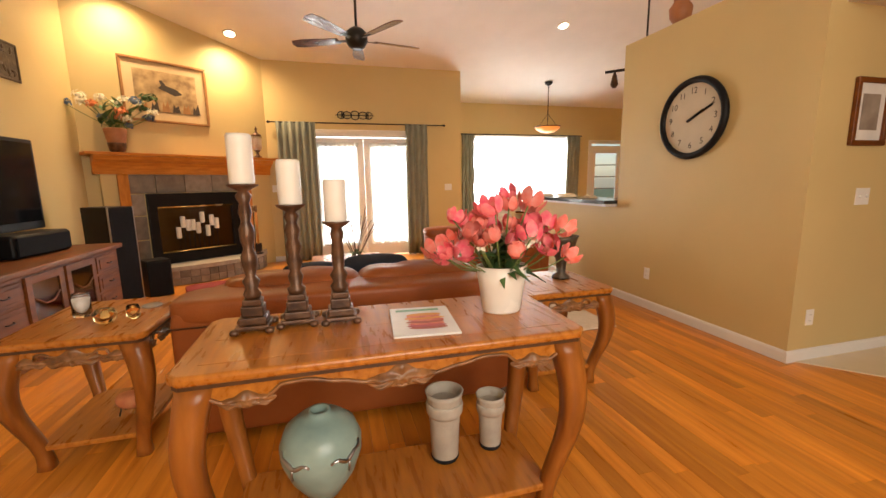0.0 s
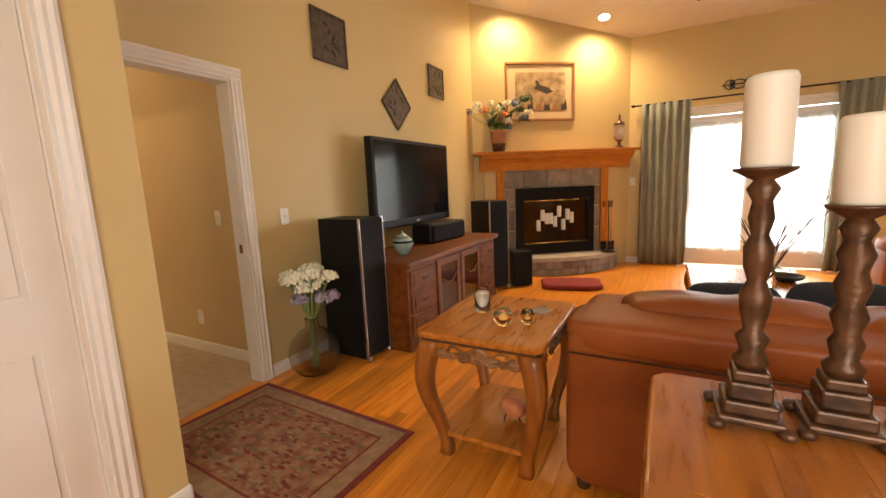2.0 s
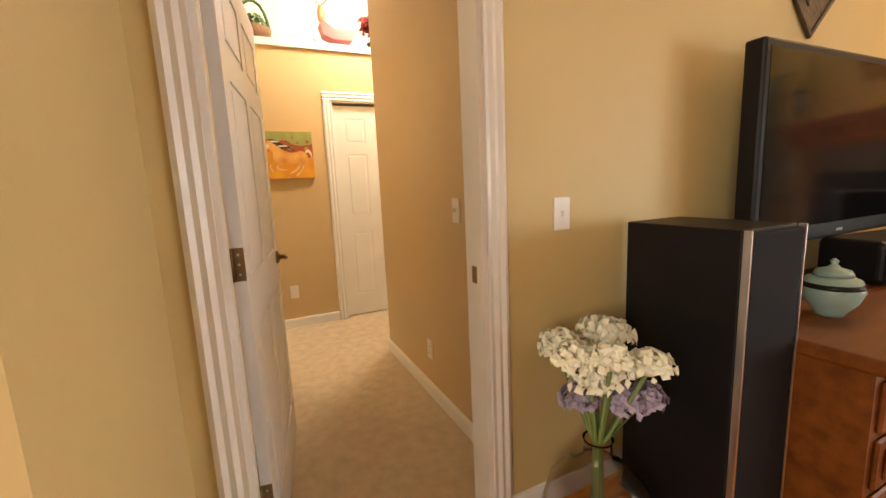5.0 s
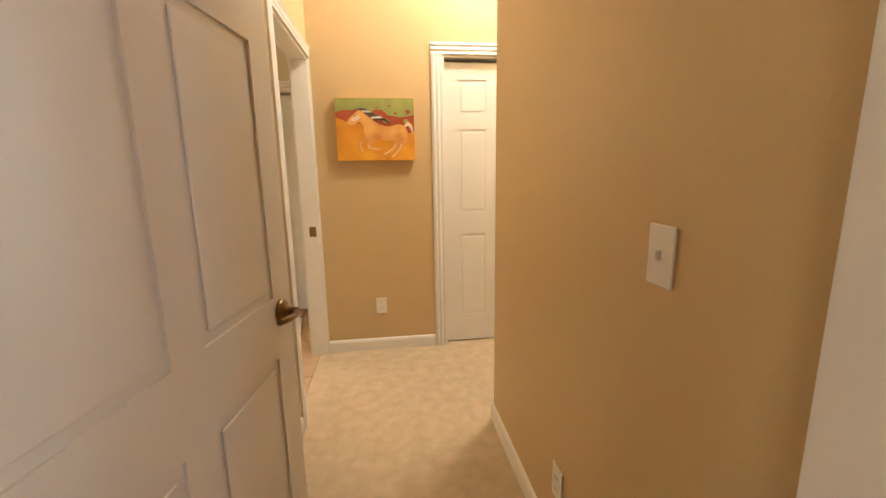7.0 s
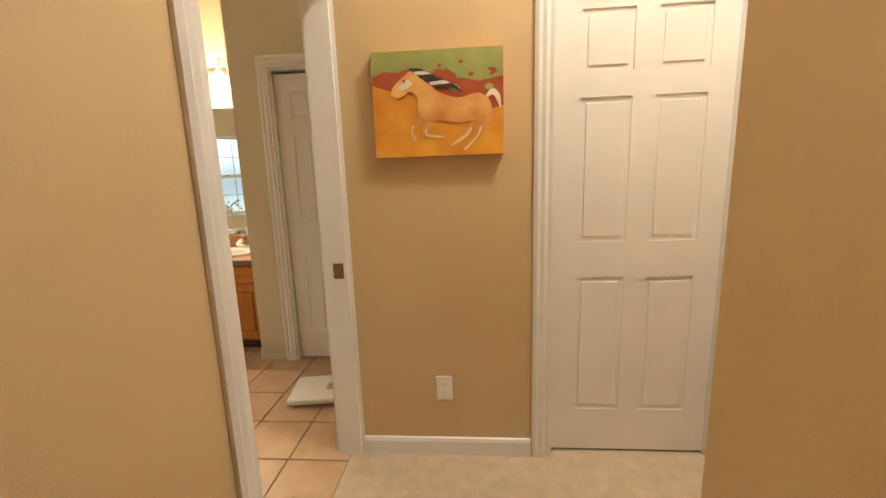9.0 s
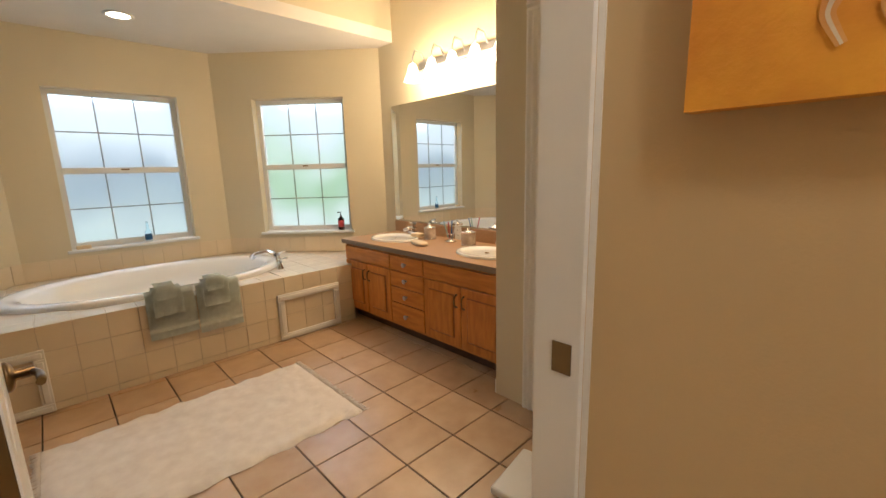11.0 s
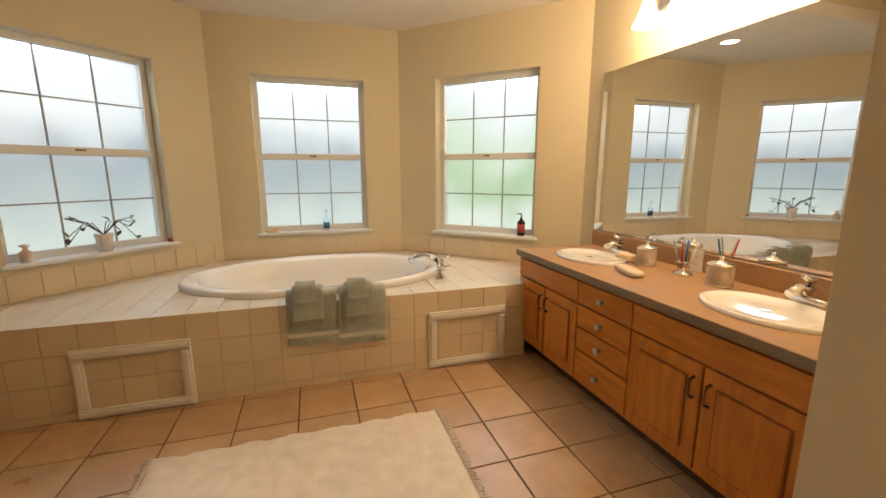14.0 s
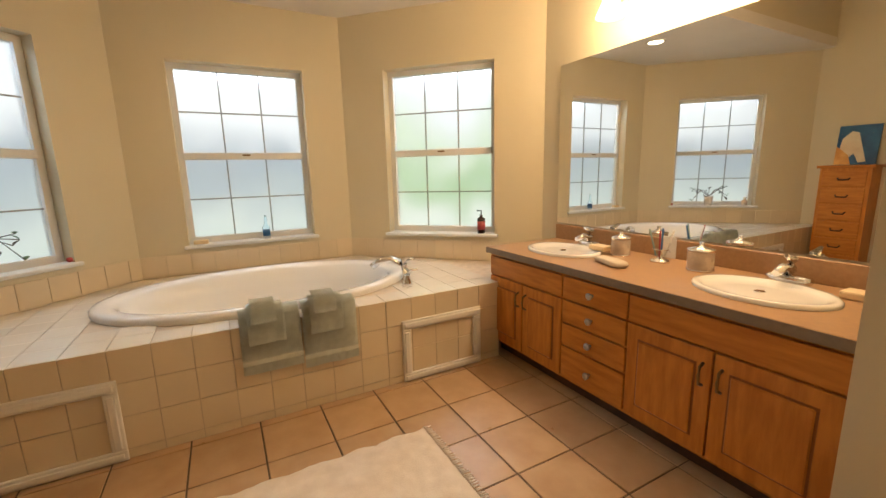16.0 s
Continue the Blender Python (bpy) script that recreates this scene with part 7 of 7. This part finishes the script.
# bath mat with fringe
bmz = thing("bath_mat", "white shaggy bath mat with fringed ends", "rug", pose(-5.36, -0.60, 0.0))
bm = bmesh.new()
n, q = 48, 32
gr = [[bm.verts.new((1.31 * i / n, 0.86 * j / q + 0.008 * math.sin(i * 0.9), 0.018 + 0.009 * noise.noise(Vector((i * 0.7, j * 0.7, 1))) - (0.014 if i in (0, n) or j in (0, q) else 0))) for j in range(q + 1)] for i in range(n + 1)]
for i in range(n):
    for j in range(q):
        bm.faces.new((gr[i][j], gr[i + 1][j], gr[i + 1][j + 1], gr[i][j + 1])).smooth = True
part("top_weave", bm, "mat", bmz)
part("backing", B(0.01, 1.30, 0.01, 0.85, 0.0005, 0.004), "matboard", bmz)
rs = random.Random(6)
bm = bmesh.new()
for x0, s in ((0, -1), (1.31, 1)):
    for k in range(90):
        y = 0.86 * k / 89
        tube([(x0, y, 0.008), (x0 + s * (0.025 + 0.015 * rs.random()), y + rs.uniform(-0.008, 0.008), 0.004)], 0.003, 4, bm)
ob = part("fringe", bm, "mat", bmz)
ob["kind"] = "stuff"
t = thing("bathroom_scale", "white bathroom scale on the tiles by the doorway", "scale", pose(-5.55, 1.28, 0.0, 0, 0, 8))
part("platform", B(-0.15, 0.15, -0.14, 0.14, 0.015, 0.05, 0.01, 2), "white", t)
part("dial_window", B(-0.04, 0.04, 0.07, 0.11, 0.0505, 0.053), "silver", t)
for x in (-0.11, 0.11):
    for y in (-0.1, 0.1):
        part("foot", lathe([(0.015, 0), (0.015, 0.015)], 10, at=(x, y, 0)), "black", t)
# chest and horse head picture seen in the mirror
ch = thing("lingerie_chest", "tall narrow honey oak chest of drawers with iron pulls", "chest of drawers", pose(-2.75, -0.82, 0, 0, 0, -90) @ Matrix.Diagonal((1, 0.75, 1, 1)))
part("body", B(-0.21, 0.21, -0.36, -0.005, 0.05, 1.18), "oak", ch)
part("top", B(-0.24, 0.24, -0.39, 0.0, 1.18, 1.21, 0.006, 2), "oak_h", ch)
part("plinth", B(-0.22, 0.22, -0.37, -0.004, 0.0, 0.049), "oak_h", ch)
for k in range(6):
    z = 0.07 + 0.183 * k
    d = part("drawer", B(-0.18, 0.18, -0.375, -0.361, z, z + 0.165, 0.004, 1), "oak_h", ch)
    part("pull", tube([(-0.05, -0.376, z + 0.09), (-0.04, -0.395, z + 0.07), (0.04, -0.395, z + 0.07), (0.05, -0.376, z + 0.09)], 0.007, 6), "iron", d)
hh = thing("horse_portrait", "small canvas of a white horse head on blue", "painting", pose(-2.81, -0.82, 1.212, -6, 0, -90))
part("canvas", B(-0.17, 0.17, -0.02, 0, 0, 0.42), "blue_paint", hh)
part("painted_head", panel_xz([(-0.09, 0.03), (-0.03, 0.02), (0.02, 0.12), (0.1, 0.02), (0.16, 0.02), (0.13, 0.28), (0.06, 0.36), (0.0, 0.34), (-0.04, 0.2)], -0.022, -0.0203), "horse_white", hh)
part("painted_glow", panel_xz([(0.03, 0.0), (0.17, 0.0), (0.17, 0.2), (0.12, 0.16), (0.06, 0.1)], -0.0235, -0.0222), "palomino", hh)

# ---- garden outside ----
struct("ground", B(-60, 60, -60, 60, -0.4, -0.15), "grass", "lawn around the house", "lawn")


for k, (m, length, h0, h1) in enumerate(BAY):
    struct("backdrop_garden_%d" % (k + 1), B(h0 - 1.2, h1 + 1.2, 0.9, 0.92, -0.1, 3.2), ("glow_grey", "glow_grey", "glow_green")[k], "bright blurred garden beyond the frosted window", "backdrop", m)

# ---- floor boards, tiles: the pieces ----
rs = random.Random(77)
BW = 0.083
board_meshes = {}
rest = bmesh.new()
count = 0
for i in range(int(11.7 / BW)):
    x0 = -2.245 + i * BW
    y = -2.88 - rs.random()
    while y < 8.9:
        ln = rs.choice((0.6, 0.9, 1.2, 1.5, 1.8))
        ya, yb = max(y, -2.88), min(y + ln, 8.9)
        y += ln
        if yb - ya < 0.05:
            continue
        if x0 < -1.5 and yb < 1.6:
            continue
        near = -2.25 < x0 < 3.9 and 1.0 < (ya + yb) / 2 < 4.4
        if near and count < 300 and yb - ya > 0.3:
            L = round(yb - ya, 2)
            key = L
            if key not in board_meshes:
                board_meshes[key] = mesh_of("floor_board", B(0.0006, BW - 0.0006, 0.0006, L - 0.0006, -0.011, 0.0, 0.0008, 1), "oak_floor")
            ob = new("floor_board", board_meshes[key])
            ob.parent = bpy.data.objects["floor_living_base"]
            ob.location = (x0, ya, 0)
            count += 1
        else:
            box(rest, x0 + 0.0006, x0 + BW - 0.0006, ya + 0.0006, yb - 0.0006, -0.011, 0.0)
ob = part("floor_boards_beyond", rest, "oak_joined", bpy.data.objects["floor_living_base"])
ob["kind"] = "stuff"
tile_base = bpy.data.objects["floor_bath_base"]
tm = mesh_of("floor_tile", B(0.004, 0.298, 0.004, 0.296, -0.0075, 0.0, 0.002, 1), "tile")
for i in range(-9, 8):
    for j in range(-1, 10):
        x, y = -4.66 + 0.302 * i, -1.02 - 0.3 + 0.2985 * j
        if -6.75 < x < -2.7 and y < 1.5:
            ob = new("floor_tile", tm)
            ob.parent, ob.location = tile_base, (x, y, 0)
TS = 0.158
wt = mesh_of("wall_tile", B(0.0015, TS - 0.0015, -0.0055, 0.0, 0.0015, TS - 0.0015, 0.0012, 1), "wtile")
wc = mesh_of("wall_tile", B(0.0015, TS - 0.0015, -0.0055, 0.0, 0.0015, 0.044, 0.0012, 1), "wtile")
core = bpy.data.objects["tub_deck_core"]
# apron: a cut row at the floor, then three full rows
for i in range(22):
    x = -6.155 + TS * i
    for r in range(4):
        z = 0.0 if r == 0 else 0.046 + TS * (r - 1)
        ob = new("wall_tile", wc if r == 0 else wt)
        ob.parent, ob.matrix_local = core, pose(x, YA - 0.0055, z) @ pose(TS, 0, 0, 0, 0, 180)
# splash rows round the bay
for (m, length, h0, h1) in BAY:
    for i in range(int(length / TS) + 1):
        x = i * TS
        if x + TS > length + 0.08:
            continue
        ob = new("wall_tile", wt)
        ob.parent, ob.matrix_local = core, m @ pose(x, -0.0005, ZD + 0.001)
# deck tiles, kept clear of the tub
dm = mesh_of("deck_tile", B(0.0015, TS - 0.0015, 0.0015, TS - 0.0015, -0.0055, 0.0, 0.0012, 1), "dtile")
for i in range(22):
    for j in range(10):
        x, y = -6.155 + TS * i, YA - TS * (j + 1)
        c = Vector((x + TS / 2, y + TS / 2))
        e = ((c.x - TUBC.x) / (TRX + 0.06)) ** 2 + ((c.y - TUBC.y) / (TRY + 0.07)) ** 2
        dl = (c.x + 4.04) - (c.y + 2.54)
        dr = -(c.x + 5.60) - (c.y + 2.54)
        if e > 1.0 and dl < -0.02 and dr < -0.02 and c.y > -2.52:
            ob = new("deck_tile", dm)
            ob.parent, ob.location = core, (x, y, ZD)
